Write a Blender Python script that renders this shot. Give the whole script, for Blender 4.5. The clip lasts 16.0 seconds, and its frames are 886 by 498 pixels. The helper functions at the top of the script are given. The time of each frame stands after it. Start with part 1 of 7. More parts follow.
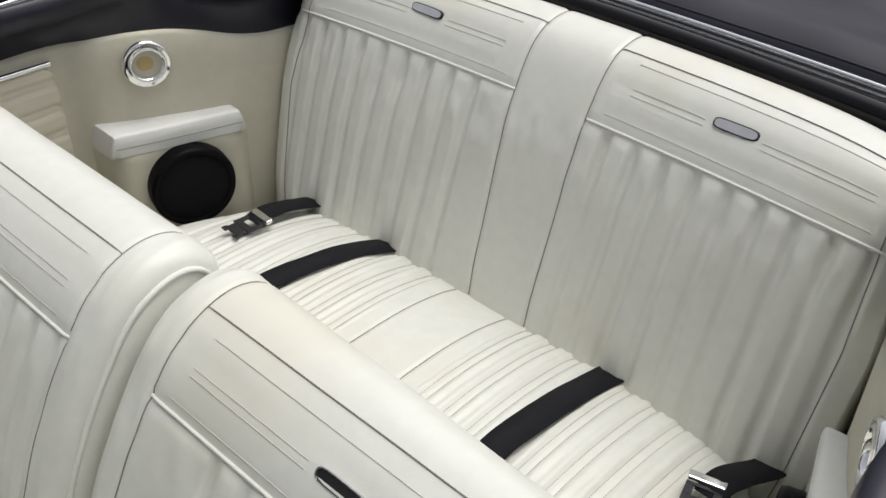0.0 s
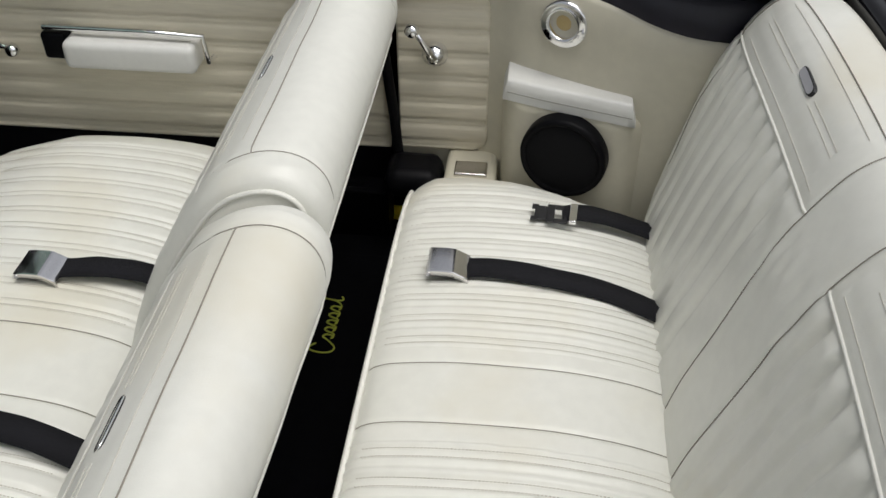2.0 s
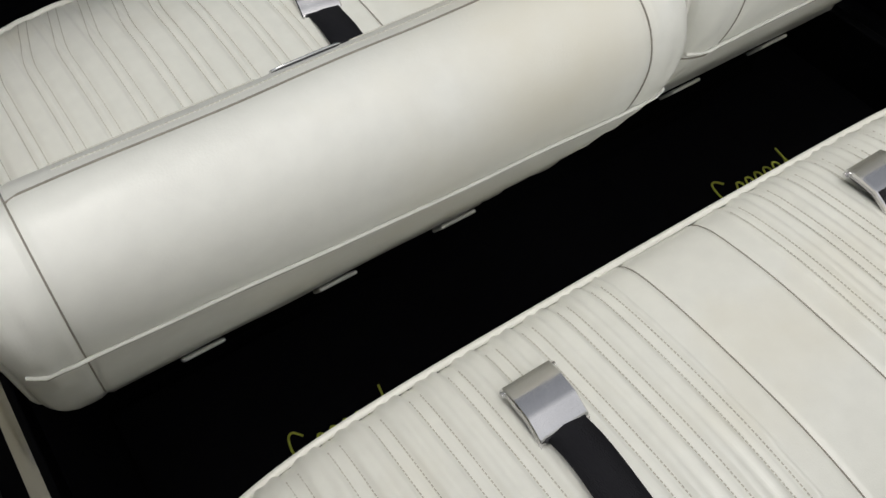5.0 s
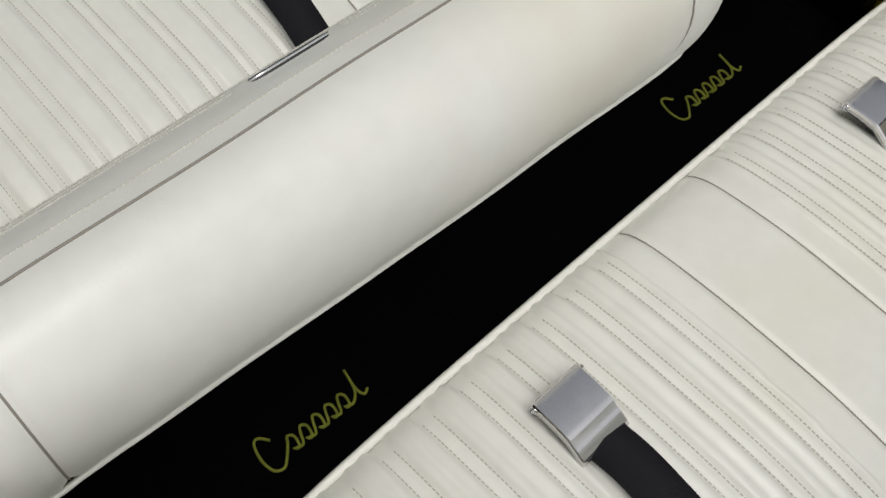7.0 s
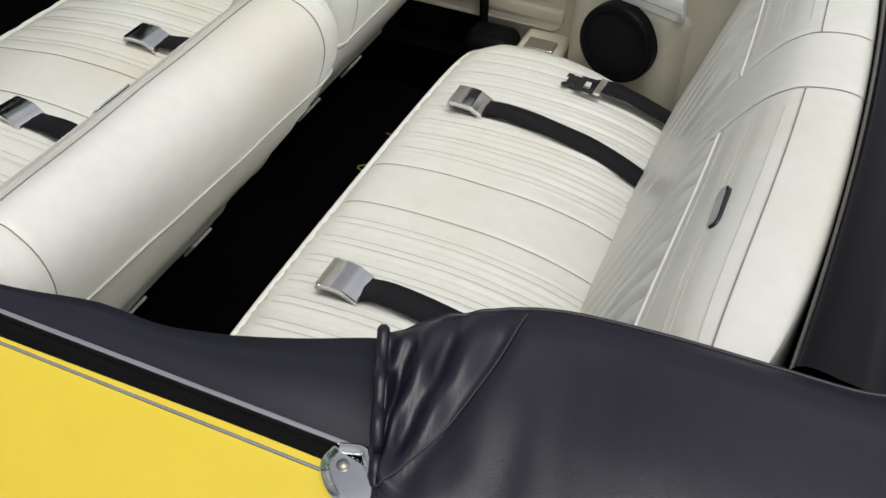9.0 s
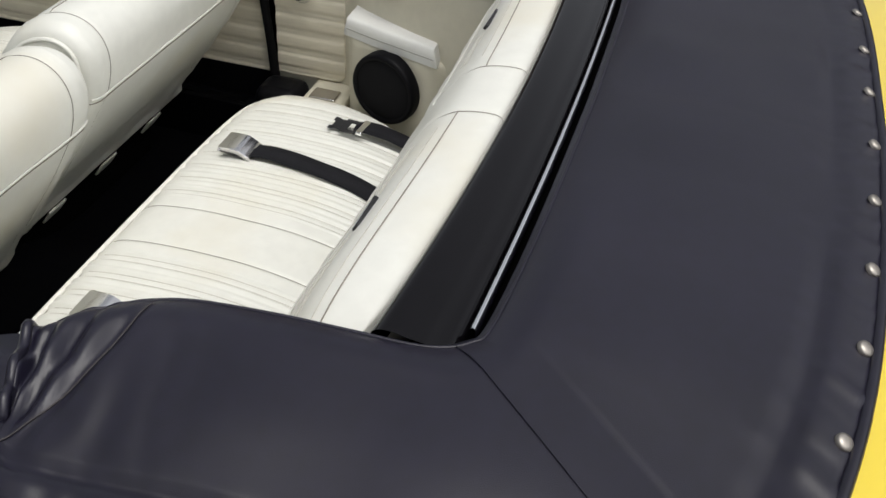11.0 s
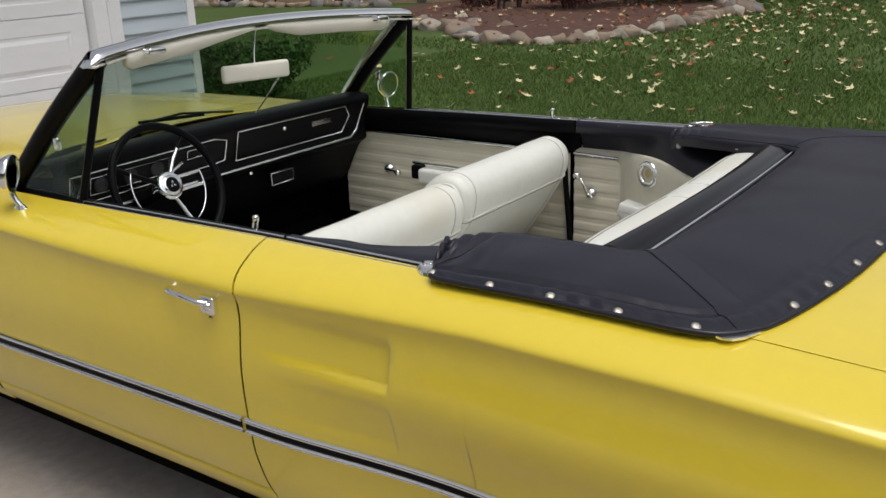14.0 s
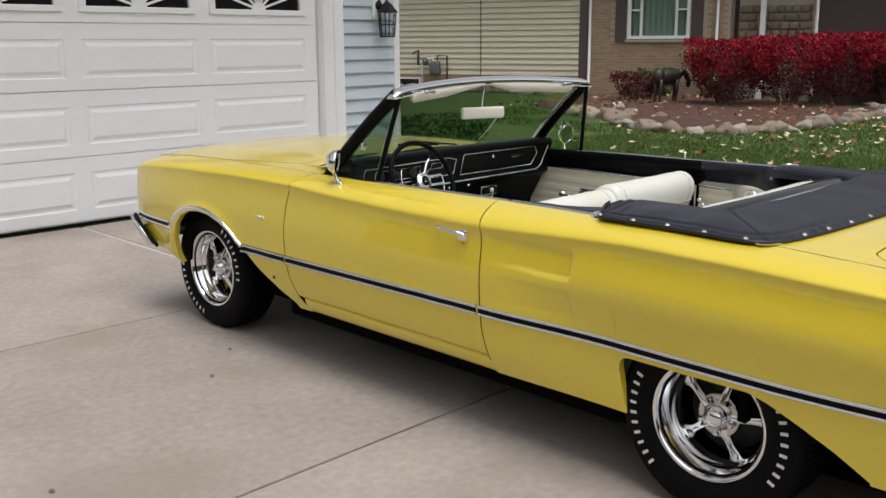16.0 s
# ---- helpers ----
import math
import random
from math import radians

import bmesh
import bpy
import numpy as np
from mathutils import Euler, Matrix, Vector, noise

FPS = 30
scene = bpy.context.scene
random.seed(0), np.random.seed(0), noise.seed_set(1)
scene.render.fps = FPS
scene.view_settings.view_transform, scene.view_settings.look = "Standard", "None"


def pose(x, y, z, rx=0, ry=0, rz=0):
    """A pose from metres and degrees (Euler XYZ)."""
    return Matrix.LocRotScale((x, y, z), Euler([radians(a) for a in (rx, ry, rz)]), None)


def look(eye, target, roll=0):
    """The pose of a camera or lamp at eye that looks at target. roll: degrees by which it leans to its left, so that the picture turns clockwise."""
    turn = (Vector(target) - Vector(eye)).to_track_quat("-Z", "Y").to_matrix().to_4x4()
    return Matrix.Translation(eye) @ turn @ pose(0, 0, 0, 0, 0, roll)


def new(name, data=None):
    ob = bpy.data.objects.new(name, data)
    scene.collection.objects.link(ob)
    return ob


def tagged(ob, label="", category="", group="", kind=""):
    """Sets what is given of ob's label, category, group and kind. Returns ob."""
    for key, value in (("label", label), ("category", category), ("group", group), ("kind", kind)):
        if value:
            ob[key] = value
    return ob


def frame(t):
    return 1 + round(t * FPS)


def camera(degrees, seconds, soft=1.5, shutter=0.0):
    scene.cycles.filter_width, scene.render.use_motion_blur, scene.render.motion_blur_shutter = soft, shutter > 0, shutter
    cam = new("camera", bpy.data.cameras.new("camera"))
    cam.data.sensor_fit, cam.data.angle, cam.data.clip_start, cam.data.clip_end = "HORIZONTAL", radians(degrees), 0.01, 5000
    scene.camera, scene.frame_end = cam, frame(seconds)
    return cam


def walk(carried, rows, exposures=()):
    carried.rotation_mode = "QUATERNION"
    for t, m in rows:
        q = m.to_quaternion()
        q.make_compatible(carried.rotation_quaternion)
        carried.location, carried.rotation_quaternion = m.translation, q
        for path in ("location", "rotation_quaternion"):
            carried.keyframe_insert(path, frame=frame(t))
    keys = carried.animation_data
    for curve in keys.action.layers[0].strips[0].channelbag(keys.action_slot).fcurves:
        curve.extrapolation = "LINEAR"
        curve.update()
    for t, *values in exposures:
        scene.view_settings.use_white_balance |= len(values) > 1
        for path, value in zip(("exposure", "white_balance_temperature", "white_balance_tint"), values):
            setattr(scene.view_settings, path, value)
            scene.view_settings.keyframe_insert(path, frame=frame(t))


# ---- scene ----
cam = camera(49.77, 16.0)
PATH = [
    (0, (-0.8184, 1.5166, 1.6182), (0.2613, 0.3135, 0.4406), 1.40),
    (0.5, (-0.9163, 1.3242, 1.6123), (0.4365, 0.5068, 0.3868), -0.20),
    (1, (-0.9495, 1.1388, 1.6141), (0.5551, 0.6834, 0.3775), -0.19),
    (1.5, (-0.9532, 0.9345, 1.6321), (0.5973, 0.8022, 0.3758), 0.28),
    (2, (-0.9367, 0.7222, 1.6259), (0.6024, 0.8868, 0.3593), -0.11),
    (2.5, (-0.8688, 0.5993, 1.6030), (0.5960, 0.9928, 0.2993), -0.24),
    (3, (-0.7770, 0.5201, 1.5636), (0.5529, 1.1188, 0.1951), -0.20),
    (3.5, (-0.7158, 0.4724, 1.5483), (0.4429, 1.2520, 0.1167), 0.49),
    (4, (-0.6696, 0.4341, 1.5321), (0.2685, 1.3974, 0.0515), -0.24),
    (4.5, (-0.6225, 0.4387, 1.4882), (0.0834, 1.5278, -0.0334), -0.79),
    (7, (-0.6189, 0.7331, 1.4138), (0.1878, 1.3752, -0.3000), 9.20),
    (7.5, (-0.6893, 0.6261, 1.4653), (0.3011, 1.3905, -0.0950), 4.88),
    (8, (-0.8090, 0.4605, 1.5243), (0.3375, 1.3016, 0.1178), 2.44),
    (8.5, (-0.9837, 0.3642, 1.5650), (0.2853, 1.0909, 0.2007), 1.80),
    (9, (-1.1609, 0.3303, 1.5948), (0.2247, 0.8637, 0.2548), 3.14),
    (9.5, (-1.2659, 0.2542, 1.6225), (0.1745, 0.6905, 0.3052), 3.16),
    (12, (-1.1977, -0.1389, 1.6767), (0.4233, 0.2954, 0.5887), 2.01),
    (12.5, (-1.2898, -0.2058, 1.6645), (0.4052, 0.3673, 0.7709), 0.65),
    (13, (-1.5221, -0.2898, 1.6528), (0.1194, 0.5195, 0.8463), -1.12),
    (13.5, (-1.9381, -0.3952, 1.6591), (-0.3366, 0.5616, 0.9380), -1.50),
    (14, (-2.3230, -0.5866, 1.6514), (-0.7726, 0.5075, 1.0194), -1.77),
    (14.5, (-2.7320, -0.7788, 1.6595), (-1.2204, 0.4024, 1.0941), -1.19),
    (15, (-3.1047, -0.9686, 1.6469), (-1.6313, 0.2825, 1.1334), -0.27),
    (15.5, (-3.3890, -1.1859, 1.6461), (-1.9569, 0.1246, 1.1650), -0.03),
    (16, (-3.6428, -1.4339, 1.6330), (-2.2394, -0.0818, 1.1833), 0.46),
]
# The drive climbs towards the garage, so the car and the drive lie on a slope.
SLOPE = Matrix.Rotation(radians(1.0), 4, "X")
# The body sits a little lower on its springs than its own numbers below.
DROP = 0.042
CAR = SLOPE @ Matrix.Translation((0, 0, -DROP))
walk(cam, [(t, SLOPE @ look(eye, target, roll)) for t, eye, target, roll in PATH],
     [(0, -0.06), (1, -0.18), (2, -0.28), (4.5, -0.44), (7, -0.46), (8, -0.42), (9, -0.24), (9.5, -0.08), (12, -0.02), (13, 0.02), (13.5, -0.1), (14, -0.2), (15, -0.18), (16, -0.03)])

# ---- world and light: a bright overcast day ----
world = bpy.data.worlds.new("overcast_sky")
world.use_nodes = True
scene.world = world
wn, wl = world.node_tree.nodes, world.node_tree.links
sky = wn.new("ShaderNodeTexSky")
sky.sky_type, sky.sun_disc = "NISHITA", False
sky.sun_elevation, sky.sun_rotation = radians(58), radians(195)
sky.air_density, sky.dust_density, sky.ozone_density = 1.0, 3.0, 1.0
grey = wn.new("ShaderNodeHueSaturation")
grey.inputs["Saturation"].default_value = 0.22
wl.new(sky.outputs["Color"], grey.inputs["Color"])
wl.new(grey.outputs["Color"], wn["Background"].inputs["Color"])
wn["Background"].inputs["Strength"].default_value = 0.15
sun_data = bpy.data.lights.new("sun", "SUN")
sun_data.energy, sun_data.angle, sun_data.color = 1.75, radians(30), (1.0, 0.97, 0.93)
sun = new("sun", sun_data)
sun.matrix_world = look((-1.5, -1.6, 12), (0, 0, 0))


# ---- materials ----
def material(name, base, rough=0.5, metal=0.0, vary=0.08, scale=4.0, bump=0.0, bump_scale=300.0, coat=0.0,
             island=0.0, stretch=(1, 1, 1), dirt=None, sheen=0.0, spec=0.5):
    """A node material: base colour varied by coarse and fine noise, with fine relief."""
    m = bpy.data.materials.new(name)
    m.use_nodes = True
    n, l = m.node_tree.nodes, m.node_tree.links
    b = n["Principled BSDF"]
    b.inputs["Metallic"].default_value = metal
    b.inputs["Coat Weight"].default_value = coat
    b.inputs["Coat Roughness"].default_value = 0.06
    b.inputs["Sheen Weight"].default_value = sheen
    b.inputs["Specular IOR Level"].default_value = spec
    co = n.new("ShaderNodeTexCoord")
    mp = n.new("ShaderNodeMapping")
    mp.inputs["Scale"].default_value = stretch
    l.new(co.outputs["Object"], mp.inputs["Vector"])
    coarse = n.new("ShaderNodeTexNoise")
    coarse.inputs["Scale"].default_value, coarse.inputs["Detail"].default_value = scale, 5
    fine = n.new("ShaderNodeTexNoise")
    fine.inputs["Scale"].default_value, fine.inputs["Detail"].default_value = scale * 14, 4
    for tex in (coarse, fine):
        l.new(mp.outputs["Vector"], tex.inputs["Vector"])
    add = n.new("ShaderNodeMath")
    add.operation = "ADD"
    l.new(coarse.outputs["Fac"], add.inputs[0])
    l.new(fine.outputs["Fac"], add.inputs[1])
    src = add.outputs[0]
    if island:
        info = n.new("ShaderNodeObjectInfo")
        geo = n.new("ShaderNodeNewGeometry")
        both = n.new("ShaderNodeMath")
        both.operation = "ADD"
        l.new(info.outputs["Random"], both.inputs[0])
        l.new(geo.outputs["Random Per Island"], both.inputs[1])
        frac = n.new("ShaderNodeMath")
        frac.operation = "FRACT"
        l.new(both.outputs[0], frac.inputs[0])
        mad = n.new("ShaderNodeMath")
        mad.operation = "MULTIPLY_ADD"
        mad.inputs[1].default_value = island * 4
        l.new(frac.outputs[0], mad.inputs[0])
        l.new(src, mad.inputs[2])
        src = mad.outputs[0]
    ramp = n.new("ShaderNodeMapRange")
    ramp.inputs["From Min"].default_value = 0.6
    ramp.inputs["From Max"].default_value = 1.4 + island * 4
    ramp.inputs["To Min"].default_value, ramp.inputs["To Max"].default_value = 1 - vary, 1 + vary
    l.new(src, ramp.inputs["Value"])
    mul = n.new("ShaderNodeVectorMath")
    mul.operation = "SCALE"
    mul.inputs[0].default_value = base
    l.new(ramp.outputs["Result"], mul.inputs["Scale"])
    colour = mul.outputs[0]
    if dirt:
        stain = n.new("ShaderNodeTexNoise")
        stain.inputs["Scale"].default_value, stain.inputs["Detail"].default_value = dirt[1], 6
        l.new(co.outputs["Object"], stain.inputs["Vector"])
        r2 = n.new("ShaderNodeMapRange")
        r2.inputs["From Min"].default_value, r2.inputs["From Max"].default_value = dirt[2], dirt[2] + 0.18
        l.new(stain.outputs["Fac"], r2.inputs["Value"])
        mix = n.new("ShaderNodeMix")
        mix.data_type = "RGBA"
        l.new(r2.outputs["Result"], mix.inputs["Factor"])
        l.new(colour, mix.inputs["A"])
        mix.inputs["B"].default_value = (*dirt[0], 1)
        colour = mix.outputs["Result"]
    l.new(colour, b.inputs["Base Color"])
    rr = n.new("ShaderNodeMapRange")
    rr.inputs["To Min"].default_value, rr.inputs["To Max"].default_value = max(rough - 0.08, 0.02), min(rough + 0.08, 1)
    l.new(coarse.outputs["Fac"], rr.inputs["Value"])
    l.new(rr.outputs["Result"], b.inputs["Roughness"])
    if bump:
        grain = n.new("ShaderNodeTexNoise")
        grain.inputs["Scale"].default_value, grain.inputs["Detail"].default_value = bump_scale, 3
        l.new(mp.outputs["Vector"], grain.inputs["Vector"])
        bp = n.new("ShaderNodeBump")
        bp.inputs["Strength"].default_value, bp.inputs["Distance"].default_value = bump, 0.002
        l.new(grain.outputs["Fac"], bp.inputs["Height"])
        l.new(bp.outputs["Normal"], b.inputs["Normal"])
    return m


YELLOW = material("yellow_paint", (0.80, 0.61, 0.045), 0.30, vary=0.03, scale=1.5, coat=1.0)
VINYL = material("cream_vinyl", (0.748, 0.748, 0.690), 0.36, vary=0.05, scale=3, bump=0.10, bump_scale=500, dirt=((0.70, 0.675, 0.575), 3.0, 0.52))
VINYL_SIDE = material("cream_vinyl_boxing", (0.72, 0.715, 0.65), 0.45, vary=0.05, scale=6, bump=0.12, bump_scale=420)
PIPING = material("cream_piping", (0.80, 0.795, 0.735), 0.4, vary=0.05, scale=20)
THREAD = material("grey_seam", (0.26, 0.24, 0.20), 0.8, vary=0.15, scale=60)
PLASTIC = material("cream_moulded_plastic", (0.60, 0.57, 0.46), 0.5, vary=0.06, scale=3, bump=0.15, bump_scale=500)
PADWHITE = material("white_vinyl_pad", (0.71, 0.71, 0.68), 0.42, vary=0.04, scale=6, bump=0.2, bump_scale=400)
DOORVINYL = material("beige_door_vinyl", (0.70, 0.65, 0.52), 0.5, vary=0.10, scale=5, bump=0.3, bump_scale=350, stretch=(1, 0.25, 3))
CARPET = material("black_carpet", (0.0035, 0.0035, 0.0045), 0.95, vary=0.4, scale=60, bump=1.0, bump_scale=900, spec=0.04)
BLACKVINYL = material("black_vinyl_cloth", (0.0082, 0.0072, 0.0165), 0.37, vary=0.3, scale=4, bump=0.12, bump_scale=900, spec=0.54)
BLACKPAINT = material("gloss_black_panel", (0.004, 0.0035, 0.0045), 0.12, vary=0.3, scale=5, bump=0.16, bump_scale=14, stretch=(0.5, 1, 1), spec=0.26)
BLACKTRIM = material("satin_black_trim", (0.004, 0.004, 0.005), 0.38, vary=0.3, scale=8, bump=0.2, bump_scale=500, spec=0.08)
RUBBER = material("black_rubber", (0.0045, 0.0045, 0.005), 0.62, vary=0.25, scale=12, bump=0.4, bump_scale=200, spec=0.08)
WEBBING = material("black_webbing", (0.008, 0.008, 0.011), 0.7, vary=0.3, scale=30, bump=0.9, bump_scale=900, stretch=(1, 0.3, 1), spec=0.25)
CHROME = material("chrome", (0.88, 0.88, 0.89), 0.09, metal=1.0, vary=0.04, scale=8)
BRUSHED = material("brushed_steel", (0.60, 0.58, 0.56), 0.17, metal=1.0, vary=0.06, scale=30, bump=0.15, bump_scale=500, stretch=(0.15, 1, 1))
SNAP = material("dull_nickel", (0.42, 0.39, 0.35), 0.46, metal=1.0, vary=0.15, scale=60)
WHITEPAINT = material("raised_white_rubber", (0.72, 0.72, 0.70), 0.6, vary=0.08, scale=40)
YARN = material("green_yellow_yarn", (0.42, 0.46, 0.06), 0.8, vary=0.25, scale=120, bump=0.8, bump_scale=900)
# Near-black fill: deep shade put into the colour of hidden parts, and dark joints.
SHADEGAP = material("shade_and_gap_black", (0.003, 0.003, 0.003), 0.95, vary=0.2, spec=0.02)
GUNMETAL = material("dark_grey_casting", (0.04, 0.04, 0.042), 0.5, metal=0.6, vary=0.2, scale=15)
PALESTITCH = material("cream_stitching", (0.60, 0.585, 0.52), 0.7, vary=0.1, scale=80)
POLISHED = material("polished_steel", (0.78, 0.77, 0.77), 0.12, metal=1.0, vary=0.05, scale=40)
STITCH = material("tan_stitching", (0.46, 0.435, 0.37), 0.7, vary=0.1, scale=80)
SEAMTHREAD = material("faded_seam_thread", (0.045, 0.040, 0.042), 0.8, vary=0.3, scale=200)
EMBLEM = material("silver_emblem_face", (0.60, 0.60, 0.63), 0.35, metal=0.35, vary=0.1, scale=60)
SPEAKER = material("black_speaker_cloth", (0.007, 0.007, 0.008), 0.85, vary=0.3, scale=30, bump=0.8, bump_scale=700, spec=0.15)
BRASS = material("dull_brass", (0.34, 0.24, 0.10), 0.4, metal=0.8, vary=0.25, scale=60)
AMBER = material("amber_lens", (0.55, 0.42, 0.20), 0.2, vary=0.1, scale=30)
IVORY = material("ivory_sun_visor", (0.72, 0.69, 0.60), 0.55, vary=0.04, scale=10, bump=0.2, bump_scale=400)
CONCRETE = material("drive_concrete", (0.345, 0.305, 0.272), 0.85, vary=0.26, scale=1.7, bump=0.6, bump_scale=120,
                    dirt=((0.285, 0.235, 0.195), 1.1, 0.54), island=0.03)
SOIL = material("lawn_soil", (0.050, 0.085, 0.011), 0.95, vary=0.4, scale=1.2, bump=0.9, bump_scale=60)
GRASS = material("grass_blades", (0.070, 0.125, 0.014), 0.7, vary=0.50, scale=0.55, island=0.25)
MULCH = material("red_brown_mulch", (0.085, 0.040, 0.027), 0.95, vary=0.8, scale=9, bump=1.0, bump_scale=50)
STONE = material("bed_stone", (0.23, 0.175, 0.13), 0.85, vary=0.30, scale=9, bump=0.9, bump_scale=40, island=0.40)
GREYSTONE = material("grey_field_stone", (0.18, 0.165, 0.155), 0.85, vary=0.30, scale=9, bump=0.9, bump_scale=40, island=0.40)
PALESTONE = material("pale_field_stone", (0.36, 0.32, 0.26), 0.85, vary=0.25, scale=9, bump=0.9, bump_scale=40, island=0.30)
JOINT = material("pale_joint_sand", (0.52, 0.48, 0.42), 0.9, vary=0.2, scale=12, bump=0.5, bump_scale=200)
DOORWHITE = material("white_garage_steel", (0.86, 0.86, 0.87), 0.45, vary=0.03, scale=1.2, bump=0.12, bump_scale=160, stretch=(0.3, 1, 1))
TRIMWHITE = material("white_trim_paint", (0.85, 0.85, 0.86), 0.5, vary=0.04, scale=3)
BLUESIDING = material("pale_blue_siding", (0.52, 0.59, 0.64), 0.55, vary=0.05, scale=2, bump=0.2, bump_scale=80, stretch=(0.1, 1, 1))
TANSIDING = material("tan_siding", (0.66, 0.595, 0.46), 0.6, vary=0.06, scale=2, bump=0.2, bump_scale=80, stretch=(1, 0.1, 1))
BRICK = material("brown_brick", (0.36, 0.25, 0.165), 0.85, vary=0.28, scale=6, bump=0.6, bump_scale=90, island=0.25)
MORTAR = material("mortar", (0.42, 0.36, 0.28), 0.9, vary=0.1, scale=12, bump=0.4, bump_scale=150)
SHUTTER = material("brown_shutter", (0.10, 0.066, 0.066), 0.6, vary=0.1, scale=6)
CURTAIN = material("grey_curtain", (0.42, 0.43, 0.45), 0.8, vary=0.1, scale=10)
REDLEAF = material("burgundy_leaf", (0.25, 0.008, 0.020), 0.7, vary=0.6, scale=3, island=0.3, spec=0.2)
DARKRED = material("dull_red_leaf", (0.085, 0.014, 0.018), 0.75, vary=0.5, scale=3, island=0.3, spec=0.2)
GREENLEAF = material("green_shrub_leaf", (0.05, 0.11, 0.02), 0.7, vary=0.4, scale=3, island=0.3, spec=0.25)
TWIG = material("grey_brown_twig", (0.13, 0.085, 0.065), 0.85, vary=0.3, scale=12)
LEAFPALE = material("fallen_pale_leaf", (0.62, 0.53, 0.32), 0.75, vary=0.35, scale=8, island=0.3)
LEAFRED = material("fallen_rust_leaf", (0.30, 0.10, 0.04), 0.75, vary=0.35, scale=8, island=0.3)
BRONZE = material("weathered_bronze", (0.055, 0.042, 0.040), 0.45, metal=0.5, vary=0.3, scale=12)
IRON = material("dark_iron", (0.02, 0.018, 0.018), 0.5, metal=0.6, vary=0.2, scale=20)
METERGREY = material("meter_grey", (0.16, 0.17, 0.17), 0.5, metal=0.3, vary=0.2, scale=20)


def glass_material(name, tint=(1, 1, 1), rough=0.0):
    m = bpy.data.materials.new(name)
    m.use_nodes = True
    n, l = m.node_tree.nodes, m.node_tree.links
    clear, gloss, mix, fres, power = n.new("ShaderNodeBsdfTransparent"), n.new("ShaderNodeBsdfGlossy"), n.new("ShaderNodeMixShader"), n.new("ShaderNodeLayerWeight"), n.new("ShaderNodeMath")
    clear.inputs["Color"].default_value = (*tint, 1)
    gloss.inputs["Roughness"].default_value = rough
    power.operation, power.inputs[1].default_value = "POWER", 4.0
    fres.inputs["Blend"].default_value = 0.5
    l.new(fres.outputs["Facing"], power.inputs[0])
    l.new(power.outputs[0], mix.inputs["Fac"])
    l.new(clear.outputs["BSDF"], mix.inputs[1])
    l.new(gloss.outputs["BSDF"], mix.inputs[2])
    l.new(mix.outputs["Shader"], n["Material Output"].inputs["Surface"])
    return m


GLASS = glass_material("window_glass", (0.78, 0.86, 0.79))
LAMPGLASS = glass_material("seeded_glass", (0.9, 0.92, 0.92), 0.1)
DARKGLASS = material("dark_window_pane", (0.012, 0.012, 0.014), 0.05, vary=0.1, coat=0.3)


# ---- mesh helpers ----
def path(points, n):
    """n points along a smooth curve (Catmull-Rom, even by length)."""
    p = np.array(points, float)
    q = np.vstack([2 * p[0] - p[1], p, 2 * p[-1] - p[-2]])
    out = []
    for i in range(1, len(q) - 2):
        for s in np.linspace(0, 1, 14, endpoint=False):
            a, b, c, d = q[i - 1], q[i], q[i + 1], q[i + 2]
            out.append(0.5 * (2 * b + (c - a) * s + (2 * a - 5 * b + 4 * c - d) * s * s + (3 * b - a - 3 * c + d) * s**3))
    out.append(p[-1])
    out = np.array(out)
    far = np.r_[0, np.cumsum(np.linalg.norm(np.diff(out, axis=0), axis=1))]
    at = np.linspace(0, far[-1], n)
    return np.stack([np.interp(at, far, out[:, k]) for k in range(out.shape[1])], 1)


def curve1(x, table):
    return float(np.interp(x, [a for a, _ in table], [b for _, b in table]))


def smoothcurve(x, table):
    """A table read with rounded corners."""
    return sum(curve1(x + d, table) for d in (-0.045, -0.03, -0.015, 0, 0.015, 0.03, 0.045)) / 7


